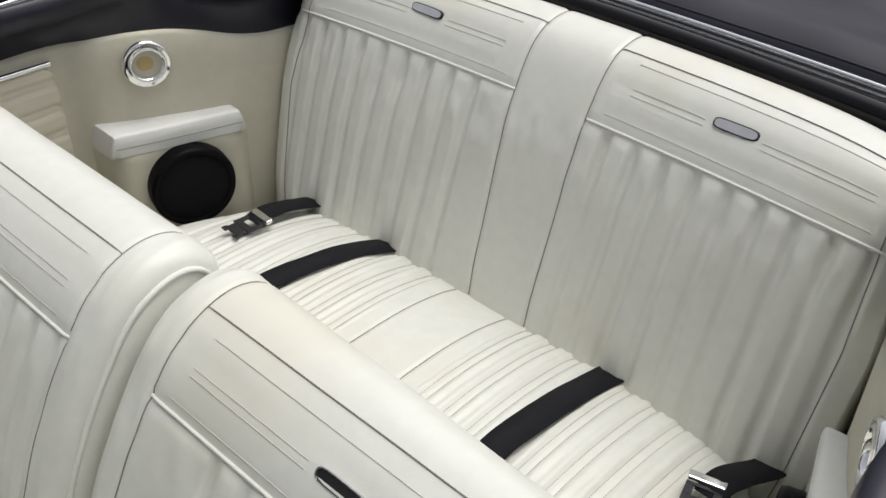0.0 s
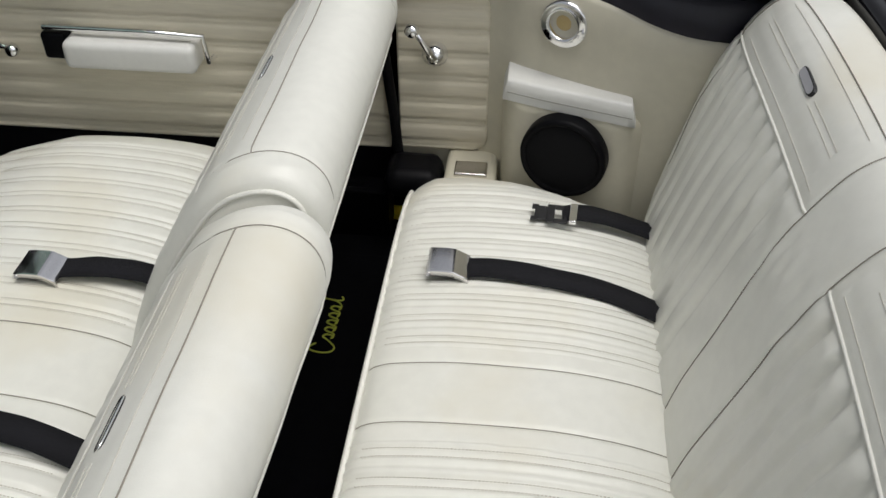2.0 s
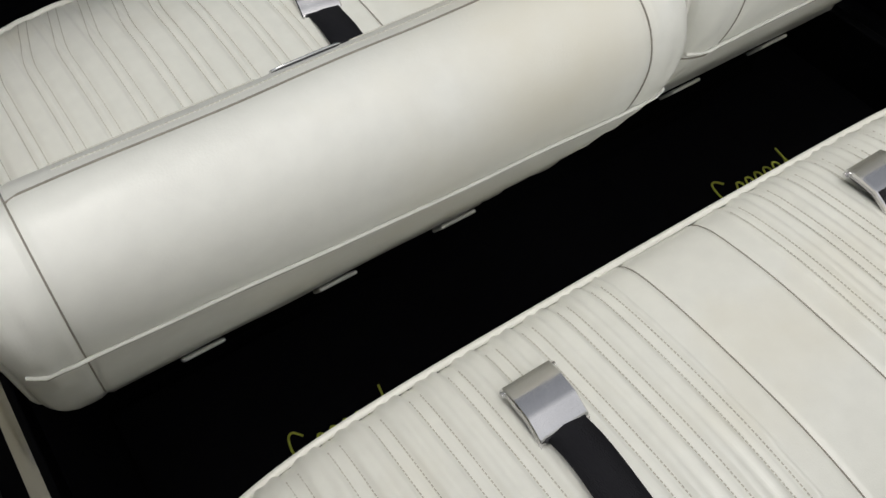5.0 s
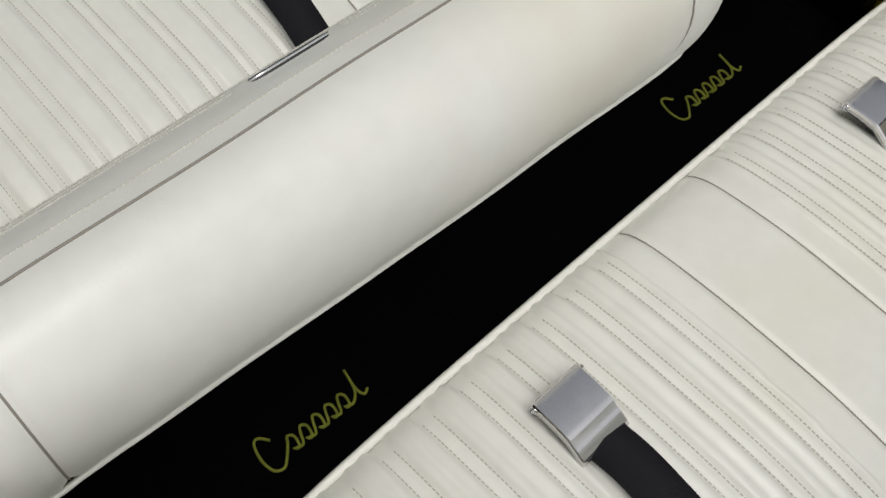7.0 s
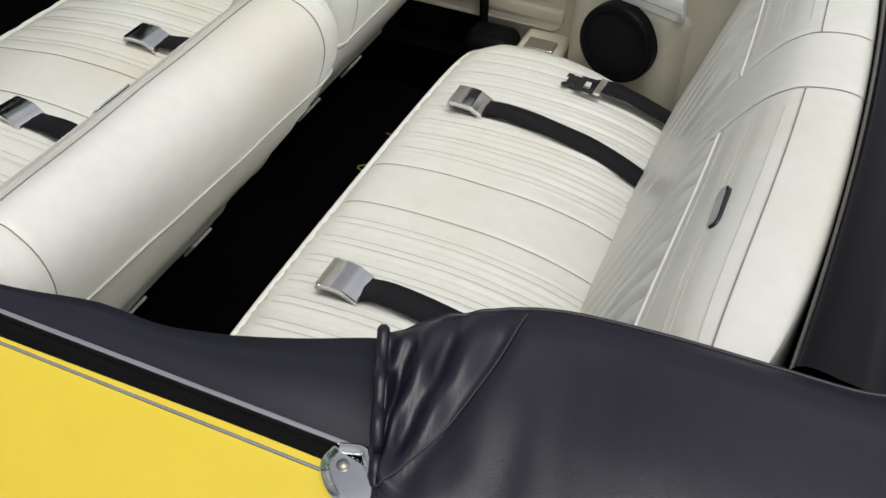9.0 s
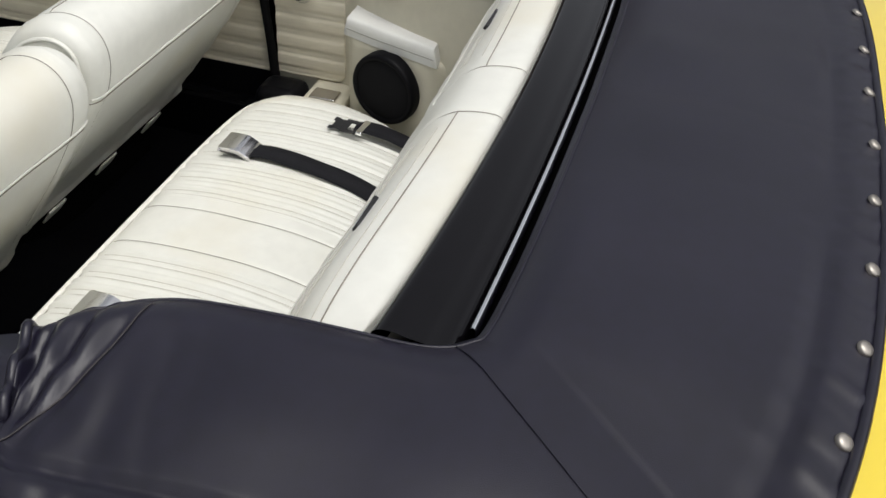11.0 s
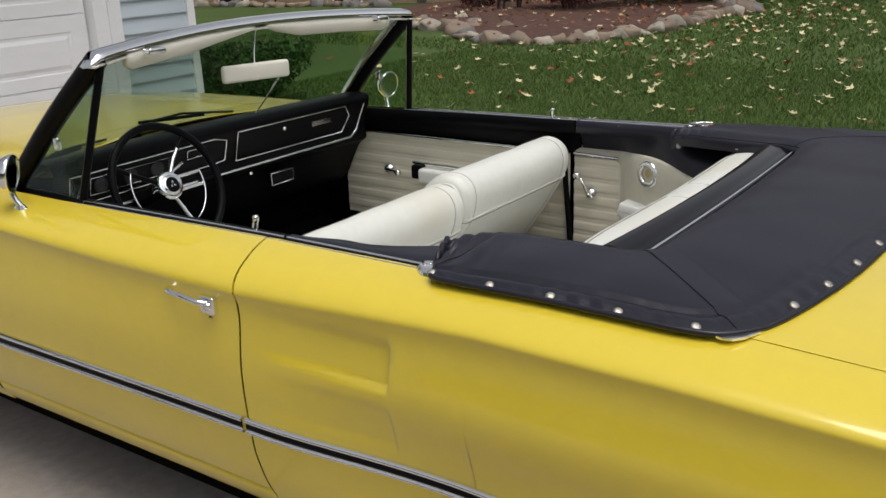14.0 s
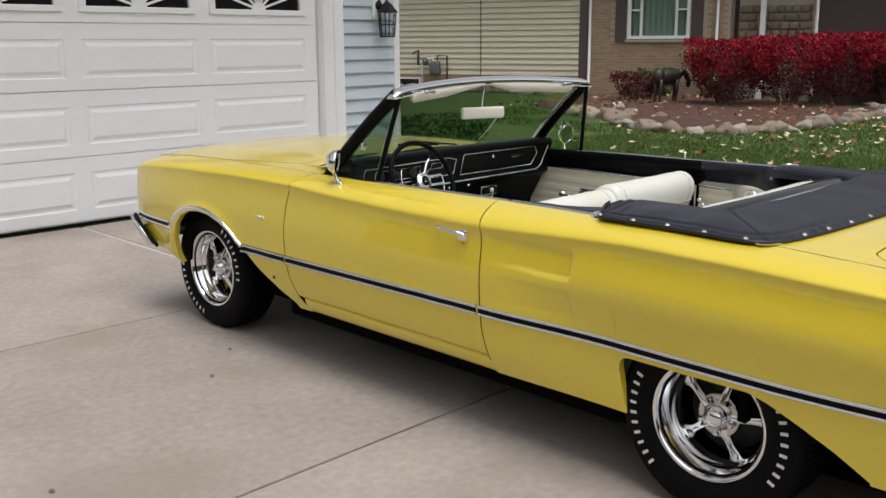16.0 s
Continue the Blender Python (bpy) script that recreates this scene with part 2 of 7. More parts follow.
class Shape:
    """Gathers vertices and faces for one mesh."""

    def __init__(self):
        self.v, self.f = [], []

    def grid(self, rows, close_u=False, close_v=False, flip=False):
        rows = [[tuple(map(float, p)) for p in r] for r in rows]
        nu, nv, base = len(rows), len(rows[0]), len(self.v)
        for r in rows:
            self.v += r
        for i in range(nu if close_u else nu - 1):
            for j in range(nv if close_v else nv - 1):
                a, b = base + i * nv + j, base + i * nv + (j + 1) % nv
                d, c = base + (i + 1) % nu * nv + j, base + (i + 1) % nu * nv + (j + 1) % nv
                self.f.append((a, d, c, b) if flip else (a, b, c, d))
        return self

    def fan(self, ring, flip=False):
        base = len(self.v)
        ring = [tuple(map(float, p)) for p in ring]
        self.v += ring
        f = tuple(range(base, base + len(ring)))
        self.f.append(f[::-1] if flip else f)
        return self

    def box(self, lo, hi, m=None):
        base = len(self.v)
        for z in (lo[2], hi[2]):
            for x, y in ((lo[0], lo[1]), (hi[0], lo[1]), (hi[0], hi[1]), (lo[0], hi[1])):
                p = Vector((x, y, z))
                self.v.append(tuple(m @ p if m else p))
        for f in ((0, 3, 2, 1), (4, 5, 6, 7), (0, 1, 5, 4), (1, 2, 6, 5), (2, 3, 7, 6), (3, 0, 4, 7)):
            self.f.append(tuple(base + k for k in f))
        return self

    def tube(self, points, radius, sides=8, taper=None, cap=True):
        pts = [Vector(p) for p in points]
        rows, ref = [], None
        for i, p in enumerate(pts):
            d = (pts[min(i + 1, len(pts) - 1)] - pts[max(i - 1, 0)]).normalized()
            if ref is None:
                ref = d.orthogonal().normalized()
            ref = (ref - d * ref.dot(d)).normalized()
            side = d.cross(ref)
            r = radius * (taper[i] if taper else 1)
            rows.append([p + r * (math.cos(a) * ref + math.sin(a) * side) for a in np.linspace(0, 2 * math.pi, sides, endpoint=False)])
        self.grid(rows, close_v=True, flip=True)
        if cap:
            self.fan(rows[0]), self.fan(rows[-1], True)
        return self

    def lathe(self, profile, m=None, sides=40):
        """profile: (radius, along x) pairs turned round the x axis."""
        rows = []
        for r, x in profile:
            row = [Vector((x, r * math.cos(a), r * math.sin(a))) for a in np.linspace(0, 2 * math.pi, sides, endpoint=False)]
            rows.append([m @ p if m else p for p in row])
        return self.grid(rows, close_v=True)

    def bead(self, points, radius, sides=6):
        return self.tube(points, radius, sides)

    def mesh(self, name, mat, smooth=True):
        me = bpy.data.meshes.new(name)
        me.from_pydata(self.v, [], self.f)
        me.materials.append(mat)
        if smooth:
            me.polygons.foreach_set("use_smooth", [True] * len(me.polygons))
        me.update()
        return me


def part(name, shape, mat, parent, label="", smooth=True, bevel=0.0, solid=0.0, sharp=None, fix=False):
    """One mesh object under a thing or under a part."""
    me = shape.mesh(name, mat, smooth)
    if fix:
        b = bmesh.new()
        b.from_mesh(me)
        bmesh.ops.remove_doubles(b, verts=b.verts, dist=0.0002)
        bmesh.ops.recalc_face_normals(b, faces=b.faces)
        b.to_mesh(me)
        b.free()
    if sharp:
        me.set_sharp_from_angle(angle=radians(sharp))
    ob = new(name, me)
    ob.parent = parent
    if solid:
        s = ob.modifiers.new("thickness", "SOLIDIFY")
        s.thickness, s.offset = solid, -1
    if bevel:
        e = ob.modifiers.new("edges", "BEVEL")
        e.width, e.segments, e.limit_method = bevel, 2, "ANGLE"
    if label:
        tagged(ob, label)
    return ob


def thing(name, label, category, group="", kind="", at=None):
    """An Empty that carries the parts of one thing."""
    ob = new(name)
    ob.empty_display_size = 0.1
    ob.matrix_world = at if at is not None else CAR
    return tagged(ob, label, category, group, kind)


def solo(name, shape, mat, label, category, at=None, group="", kind="", **more):
    ob = part(name, shape, mat, None, label, **more)
    ob.matrix_world = at if at is not None else SLOPE
    return tagged(ob, category=category, group=group, kind=kind)


def rounded(lo, hi, r, n=4):
    """A box with all its edges rounded."""
    s = Shape()
    lo, hi = Vector(lo), Vector(hi)
    mid, half = (lo + hi) / 2, (hi - lo) / 2
    r = min(r, min(half) * 0.98)
    core = half - Vector((r, r, r))
    rows = []
    lat = list(np.linspace(-math.pi / 2, 0, n + 1)) + list(np.linspace(0, math.pi / 2, n + 1))
    for k, b in enumerate(lat):
        sz = -1 if k <= n else 1
        row = []
        for q in range(4):
            for a in np.linspace(q * math.pi / 2, (q + 1) * math.pi / 2, n + 1):
                sx, sy = (1, -1, -1, 1)[q], (1, 1, -1, -1)[q]
                row.append(mid + Vector((sx * core.x + r * math.cos(b) * math.cos(a), sy * core.y + r * math.cos(b) * math.sin(a), sz * core.z + r * math.sin(b))))
        rows.append(row)
    s.grid(rows, close_v=True)
    s.fan(rows[0], True), s.fan(rows[-1])
    return s


def moved(shape, m):
    shape.v = [tuple(m @ Vector(p)) for p in shape.v]
    return shape


def mirrored(shape):
    shape.v = [(-x, y, z) for x, y, z in shape.v]
    shape.f = [f[::-1] for f in shape.f]
    return shape

# ---- the car: y ahead from the rear axle, x to the passenger side, z up from the drive ----
TOP = [(-1.35, 0.962), (-0.9, 0.982), (-0.5, 1.003), (-0.15, 1.015), (0.2, 1.017), (0.55, 1.016), (0.95, 1.014), (1.4, 1.006), (1.85, 0.996),
       (2.25, 0.994), (2.75, 0.990), (3.1, 0.980), (3.35, 0.967), (3.52, 0.955), (3.62, 0.943), (3.70, 0.925), (3.75, 0.90)]
WIDE = [(-1.35, 0.915), (-1.0, 0.95), (-0.4, 0.972), (0.1, 0.968), (0.6, 0.956), (1.2, 0.955), (2.2, 0.960), (2.9, 0.965), (3.3, 0.957), (3.5, 0.945), (3.62, 0.928), (3.72, 0.900), (3.78, 0.87)]
DOOR_PROFILE = [(0.30, 0.905), (0.34, 0.925), (0.42, 0.962), (0.50, 0.981), (0.58, 0.990), (0.66, 0.996), (0.72, 1.0), (0.78, 0.9965), (0.84, 0.988), (0.90, 0.978), (0.94, 0.971), (1.1, 0.96)]
REAR_PROFILE = [(0.30, 0.895), (0.34, 0.908), (0.42, 0.920), (0.50, 0.932), (0.58, 0.943), (0.64, 0.952), (0.69, 0.967), (0.73, 0.981), (0.764, 0.9950), (0.778, 1.0), (0.793, 0.9975), (0.86, 0.983), (0.92, 0.969), (0.96, 0.960), (1.1, 0.95)]


CREASE = [(-1.35, 0.905), (-0.54, 0.950), (-0.07, 0.962), (0.30, 0.962), (0.6, 0.946), (0.95, 0.928), (1.4, 0.926), (1.97, 0.938), (2.2, 0.948), (2.67, 0.945), (3.2, 0.922), (3.42, 0.908), (3.60, 0.892), (3.70, 0.876), (3.78, 0.85)]


def tail_lift(sgn, y):
    """The passenger side sits a little higher towards the tail."""
    return smoothcurve(y, [(-1.35, 0.030), (-0.3, 0.034), (0.0, 0.038), (0.3, 0.037), (0.6, 0.026), (1.0, 0.017), (1.5, 0.015), (1.9, 0.010), (2.25, 0.0), (3.7, 0.0)]) if sgn > 0 else 0.0


def top_at(sgn, y):
    """Height of the belt line on either side."""
    return smoothcurve(y, TOP) + tail_lift(sgn, y)


def flare(d, y):
    """How far the side turns out just below its shoulder, d under the crease."""
    return curve1(y, [(-1.3, 0.019), (1.0, 0.019), (2.2, 0.013), (3.6, 0.006)]) * math.exp(-d / 0.030)


def shoulder(t):
    """Rise of the rounded shoulder from its crease to the belt line."""
    return 0.70 * math.sqrt(1 - (1 - t) ** 2) + 0.30 * t


def side(y, z):
    """Half the body's width at a height."""
    t = min(max((0.95 - y) / 0.6, 0), 1)
    t = t * t * (3 - 2 * t)
    k = (1 - t) * smoothcurve(z, DOOR_PROFILE) + t * smoothcurve(z, REAR_PROFILE)
    x = k * smoothcurve(y, WIDE)
    # blind twin scoops ahead of the rear wheel
    for z0, z1 in ((0.795, 0.905), (0.645, 0.755)):
        if z0 < z < z1 and 0.53 < y < 0.93:
            u, v = (y - 0.53) / 0.40, (z - z0) / (z1 - z0)
            x -= (0.014 if z0 > 0.7 else 0.006) * (1 - u) ** 0.8 * min(1, (1 - abs(2 * v - 1)) * 7) * min(1, u * 40)
    # flared lip round the front wheel
    d = math.hypot((y - 2.915) / 1.0, (z - 0.335) / 1.0)
    if y > 2.3 and z > 0.4:
        x += 0.012 * math.exp(-(((d - 0.40) / 0.035) ** 2))
    return x


def arch_front(y):
    return curve1(y, [(2.298, 0.0), (2.300, 0.36), (2.37, 0.43), (2.475, 0.51), (2.575, 0.596), (2.66, 0.652), (2.75, 0.694), (2.85, 0.720), (2.94, 0.725), (3.035, 0.713), (3.118, 0.678), (3.18, 0.622), (3.225, 0.53), (3.25, 0.43), (3.255, 0.0)])


def arch_rear(y):
    return curve1(y, [(-0.532, 0.0), (-0.53, 0.37), (-0.43, 0.435), (-0.32, 0.49), (-0.22, 0.535), (-0.15, 0.555), (0.30, 0.555), (0.325, 0.548), (0.338, 0.53), (0.3445, 0.50), (0.345, 0.0)])


def shell_low(y):
    return max(0.335 if 0 < y < 3.0 else (0.36 if y < 0 else curve1(y, [(3.25, 0.38), (3.30, 0.430), (3.7, 0.47)])), arch_front(y), arch_rear(y))


def gap_front(z):
    return curve1(z, [(0.33, 2.09), (0.41, 2.160), (0.5, 2.200), (0.58, 2.212), (0.73, 2.212), (0.86, 2.20), (0.98, 2.165), (1.1, 2.14)])


def gap_rear(z):
    return curve1(z, [(0.33, 0.92), (0.43, 0.944), (0.52, 0.957), (0.6, 0.960), (0.86, 0.962), (0.94, 0.968), (0.99, 0.990), (1.03, 1.020), (1.1, 1.03)])


def panel(y0, y1, low, n, sgn, roll=True):
    """A stretch of the body's side between two cut lines y0(z) and y1(z)."""
    rows = []
    ya, yb = y0(0.7), y1(0.7)
    cuts = [(k + e - ya) / (yb - ya) for k in (0.531, 0.534, 0.540, 0.550, 0.345, 0.338, 0.325, 0.30, 0.28, -0.531, -0.53, 2.30, 3.18, 3.225, 3.25, 3.255) for e in (-0.001, 0.001) if ya < k < yb]
    for u in sorted(set(np.linspace(0, 1, n)) | set(cuts)):
        ym = y0(0.7) + u * (y1(0.7) - y0(0.7))
        zt = smoothcurve(ym, TOP)
        zb = low(ym)
        zt += tail_lift(sgn, ym)
        zc = min(smoothcurve(ym, CREASE) + tail_lift(sgn, ym), zt - 0.045)
        zs = list(np.linspace(zb, zc - 0.06, 54)) + [zc - d for d in (0.045, 0.033, 0.024, 0.016, 0.010, 0.005, 0.001)]
        row = []
        first = None
        for z in zs:
            y = y0(z) + u * (y1(z) - y0(z))
            p = Vector((sgn * (side(y, z) + flare(zc - z, y)), y, z))
            if first is None:
                row.append((p.x - sgn * 0.03, p.y, p.z + 0.004))
                row.append((p.x - sgn * 0.004, p.y, p.z))
                first = True
            row.append(tuple(p))
        y = y0(zc) + u * (y1(zc) - y0(zc))
        xe = side(y, zc) + flare(0, y)
        xi = side(y, zt - 0.075) - 0.142
        for t in (0.006, 0.03, 0.08, 0.15, 0.25, 0.37, 0.5, 0.63, 0.76, 0.88, 1.0):
            zz = zc + (zt - zc) * shoulder(t)
            row.append((sgn * (xe + (xi - xe) * t), y0(zz) + u * (y1(zz) - y0(zz)), zz))
        rows.append(row)

    def tucked(row, dy):
        n = len(row) - 11
        return [(p[0] - sgn * (0.030 if k < n else 0.012), p[1] + dy, p[2] - (0.0 if k < n else 0.028)) for k, p in enumerate(row)]

    e = 0.0005
    rows = [tucked(rows[0], e)] + rows + [tucked(rows[-1], -e)]
    return Shape().grid(rows, flip=sgn > 0)


car = thing("convertible_car", "yellow two-door convertible car with its roof folded, on concrete", "car")
G = 0.0032
for sgn in (-1, 1):
    for cut, low in ((gap_front, 0.36), (gap_rear, 0.36)):
        zc = smoothcurve(cut(0.95), CREASE) + tail_lift(sgn, cut(0.95))
        zt = top_at(sgn, cut(0.99))
        x0 = side(cut(zc), zc) + flare(0, cut(zc))
        line = [(sgn * (side(cut(z), z) + flare(zc - z, cut(z)) - 0.0052), cut(z), z) for z in np.linspace(low, zc - 0.03, 40)]
        for t in np.linspace(0.12, 0.86 if cut is gap_rear else 0.45, 9):
            zz = zc + (zt - zc) * shoulder(t)
            line.append((sgn * (x0 - 0.003 - (x0 - side(cut(zc), zt - 0.075) + 0.142) * t), cut(zz), zz - 0.006))
        # Black strip nearly flush with the panels stands in for the gap's shade.
        part("gap_seal", Shape().tube(line, 0.0048, 6), RUBBER, car)
    part("front_fender", panel(lambda z: gap_front(z) + G, lambda z: 3.705 + 0.02 * min(max((0.72 - z) / 0.3, -0.8), 1), shell_low, 120, sgn), YELLOW, car, sharp=62)
    door = part("door", panel(lambda z: gap_rear(z) + G, lambda z: gap_front(z) - G, lambda y: 0.412, 60, sgn), YELLOW, car, sharp=62)
    part("quarter_panel", panel(lambda z: -1.33, lambda z: gap_rear(z) - G, shell_low, 150, sgn), YELLOW, car, sharp=62)
    sill = []
    for y in np.linspace(0.905, 2.12, 30):
        sill.append([(sgn * (side(y, z) - dx), y, z) for z, dx in ((0.406, 0.03), (0.406, 0.002), (0.38, 0), (0.35, 0), (0.338, 0.004), (0.333, 0.03), (0.333, 0.10))])
    part("sill_panel", Shape().grid(sill, flip=sgn < 0), YELLOW, car)

# side mouldings: two bright beads with a black band between
def strip(y0, y1, sgn):
    n = max(int(abs(y1 - y0) / 0.03), 4)
    ys = np.linspace(y0, y1, n)

    def zc(y):
        return curve1(y, [(-1.3, 0.636), (-0.6, 0.606), (-0.25, 0.597), (0.3, 0.596), (0.97, 0.599), (2.2, 0.588), (2.55, 0.588), (3.2, 0.604), (3.6, 0.604)])

    def at(y, dz, out):
        z = zc(y) + dz
        return (sgn * (side(y, z) + out), y, z)

    bright = Shape()
    for a, b in ((0.0075, 0.0215), (-0.0215, -0.0095)):
        bright.grid([[at(y, a + (b - a) * k, o) for k, o in ((0.0, 0.0), (0.0, 0.0075), (0.10, 0.0110), (0.30, 0.0130), (0.55, 0.0125), (0.80, 0.0095), (0.95, 0.0055), (1.0, 0.0))] for y in ys], flip=sgn > 0)
    for y in (y0, y1):
        bright.fan([at(y, -0.017, 0.0), at(y, -0.017, 0.008), at(y, 0.017, 0.008), at(y, 0.017, 0.0)])
    m = part("side_moulding", bright, CHROME, car, "chrome body side moulding")
    part("black_insert", Shape().grid([[at(y, -0.0105, 0.0035), at(y, 0.009, 0.0035)] for y in ys], flip=sgn > 0), BLACKTRIM, m)


for sgn in (-1, 1):
    strip(-1.28, 0.964, sgn)
    strip(0.974, 2.206, sgn)
    strip(2.218, 2.565, sgn)
    strip(3.265, 3.685, sgn)
    # wheel arch moulding of the front wheel
    rim = []
    for y, z in path([(3.262, 0.575), (3.230, 0.632), (3.185, 0.672), (3.118, 0.706), (3.035, 0.732), (2.93, 0.742), (2.83, 0.734), (2.74, 0.706), (2.66, 0.662), (2.60, 0.615), (2.565, 0.590)], 50):
        x = side(y, z)
        rim.append([(sgn * (x - 0.004), y, z + 0.010), (sgn * (x + 0.009), y, z + 0.008), (sgn * (x + 0.010), y, z - 0.004), (sgn * (x - 0.004), y, z - 0.018)])
    part("arch_moulding", Shape().grid(rim, flip=sgn < 0), CHROME, car, "chrome wheel arch moulding")


# hood, cowl, deck
def hood_z(x, y):
    zt = smoothcurve(y, TOP)
    k = 1 - (x / 0.80) ** 2
    ridge = 0.004 * math.exp(-((abs(x) - 0.52) / 0.12) ** 2)
    return zt + 0.002 + 0.040 * k + ridge


rows = []
for y in np.linspace(2.40, 3.70, 40):
    w = curve1(y, [(2.4, 0.685), (2.87, 0.790), (3.1, 0.795), (3.5, 0.785), (3.7, 0.74)])
    row = [(-w, y, hood_z(w, y) - 0.03)] + [(x, y, hood_z(x, y)) for x in np.linspace(-w, w, 40)] + [(w, y, hood_z(w, y) - 0.03)]
    rows.append(row)
rows.insert(0, [(x, y + 0.004, z - 0.03) for x, y, z in rows[0]])
rows.append([(x, y + 0.03, z - 0.05) for x, y, z in rows[-1]])
part("hood", Shape().grid(rows), YELLOW, car, sharp=40)
for sgn in (-1, 1):
    rows = []
    for y in np.linspace(2.12, 3.70, 40):
        w = curve1(y, [(2.1, 0.60), (2.4, 0.685), (2.87, 0.790), (3.1, 0.795), (3.5, 0.785), (3.7, 0.74)]) + 0.004
        zt = smoothcurve(y, TOP)
        o = side(y, zt - 0.075) - 0.141
        rows.append([(sgn * w, y, hood_z(w, y) - 0.03), (sgn * w, y, hood_z(w, y) - 0.001)] + [(sgn * (w + (o - w) * s), y, hood_z(w, y) * (1 - s) + (zt + 0.0006) * s - 0.001 * (1 - s)) for s in (0.3, 0.6, 1.0)])
    part("fender_top", Shape().grid(rows, flip=sgn > 0), YELLOW, car, sharp=40)
rows = []
for x in np.linspace(-0.70, 0.70, 40):
    y1 = 2.392
    y0 = 2.08 + 0.17 * (1 - (x / 0.7) ** 2)
    rows.append([(x, y1, hood_z(x, y1) - 0.03), (x, y1, hood_z(x, y1))] + [(x, y1 + (y0 - y1) * s, hood_z(x, y1) + 0.006 * s) for s in (0.3, 0.7, 1.0)])
part("cowl_panel", Shape().grid(rows, flip=True), YELLOW, car, sharp=40)


def deck_z(x, y):
    zt = smoothcurve(y, TOP)
    return zt + tail_lift(1, y) * min(max(x, 0) / 0.78, 1) + 0.0006 + 0.038 * (1 - min(abs(x) / 0.785, 1) ** 2.4) * curve1(y, [(-1.35, 0.3), (-0.6, 0.9), (-0.2, 1)])


def deck_sheet(y0, y1, w, n=30):
    rows = []
    for y in np.linspace(y0, y1, n):
        rows.append([(x, y, deck_z(x, y)) for x in np.linspace(-w, w, 41)])
    return rows


tulip = []
for y in np.linspace(-0.414, 0.10, 30):
    w = side(y, smoothcurve(y, TOP) - 0.075) - 0.1405
    tulip.append([(x, y, deck_z(x, y)) for x in np.linspace(-w, w, 41)])
part("rear_deck_panel", Shape().grid([[(x, y, z - 0.02) for x, y, z in tulip[0]]] + tulip), YELLOW, car)
rows = []
for y in np.linspace(-1.30, -0.420, 40):
    ease = curve1(y, [(-1.3, 0.765), (-0.50, 0.745), (-0.45, 0.725), (-0.42, 0.68)])
    rows.append([(-ease, y, deck_z(-ease, y) - 0.02)] + [(x, y, deck_z(x, y)) for x in np.linspace(-ease, ease, 40)] + [(ease, y, deck_z(ease, y) - 0.02)])
rows.append([(x, y - 0.003, z - 0.02) for x, y, z in rows[-1]])
part("trunk_lid", Shape().grid(rows), YELLOW, car, sharp=40)
for sgn in (-1, 1):
    rows = []
    for y in np.linspace(-1.33, -0.4142, 40):
        ease = curve1(y, [(-1.3, 0.765), (-0.50, 0.745), (-0.45, 0.725), (-0.42, 0.68)]) + 0.005
        o = side(y, smoothcurve(y, TOP) - 0.075) - 0.141
        rows.append([(sgn * ease, y, deck_z(sgn * ease, y) - 0.02)] + [(sgn * (ease + (o - ease) * s), y, deck_z(sgn * (ease + (o - ease) * s), y)) for s in (0, 0.35, 0.7, 1)])
    part("deck_side", Shape().grid(rows, flip=sgn > 0), YELLOW, car, sharp=40)
# The lid gap's shade is likewise drawn by an added black strip.
line = path([(-0.748, -0.60), (-0.747, -0.50), (-0.728, -0.447), (-0.684, -0.417), (-0.30, -0.417), (0.30, -0.417), (0.684, -0.417), (0.728, -0.447), (0.747, -0.50), (0.748, -0.60)], 80)
part("lid_gap_seal", Shape().tube([(x, y, deck_z(x, y) - 0.0045) for x, y in line], 0.0042, 6), RUBBER, car)
# closing panels at both ends
rows = [[(x, -1.335 + 0.05 * (abs(x) / 0.9) ** 4, z) for x in np.linspace(-0.9, 0.9, 20)] for z in np.linspace(0.38, 0.965, 8)]
part("tail_panel", Shape().grid(rows, flip=True), YELLOW, car)
rows = [[(x, 3.62 + 0.02 * (1 - (x / 0.9) ** 2), z) for x in np.linspace(-0.88, 0.88, 20)] for z in np.linspace(0.50, 0.84, 8)]
part("grille", Shape().grid(rows), GUNMETAL, car)


def bumper(y, reach, z):
    prof = [(0.0, 0.075), (0.035, 0.072), (0.055, 0.045), (0.060, 0.0), (0.05, -0.045), (0.03, -0.07), (0.0, -0.075)]
    rows = []
    for x in np.linspace(-0.955, 0.955, 60):
        k = abs(x) / 0.955
        back = abs(reach) * k**9
        rows.append([(x, y + (d - back * 0.8 + 0.03 * (1 - k * k)) * np.sign(reach), z + h * (1 - 0.15 * k**6)) for d, h in prof])
    return Shape().grid(rows, flip=reach > 0)


part("front_bumper", bumper(3.665, 0.20, 0.51), CHROME, car, "chrome front bumper")
part("rear_bumper", bumper(-1.36, -0.24, 0.52), CHROME, car, "chrome rear bumper")
for sgn in (-1, 1):
    s = Shape()
    s.grid([[(sgn * 0.925, 3.715, 0.60), (sgn * 0.950, 3.705, 0.60), (sgn * 0.950, 3.675, 0.60)], [(sgn * 0.930, 3.635, 0.545), (sgn * 0.962, 3.615, 0.54), (sgn * 0.962, 3.575, 0.55)],
            [(sgn * 0.925, 3.510, 0.46), (sgn * 0.958, 3.500, 0.45), (sgn * 0.958, 3.45, 0.46)]], flip=sgn > 0)
    part("bumper_end", s, CHROME, car, "chrome bumper end", solid=0.01)
    part("bumper_gap_seal", Shape().tube([(sgn * 0.938, 3.675, 0.605), (sgn * 0.948, 3.585, 0.545), (sgn * 0.940, 3.44, 0.452)], 0.011), BLACKTRIM, car)

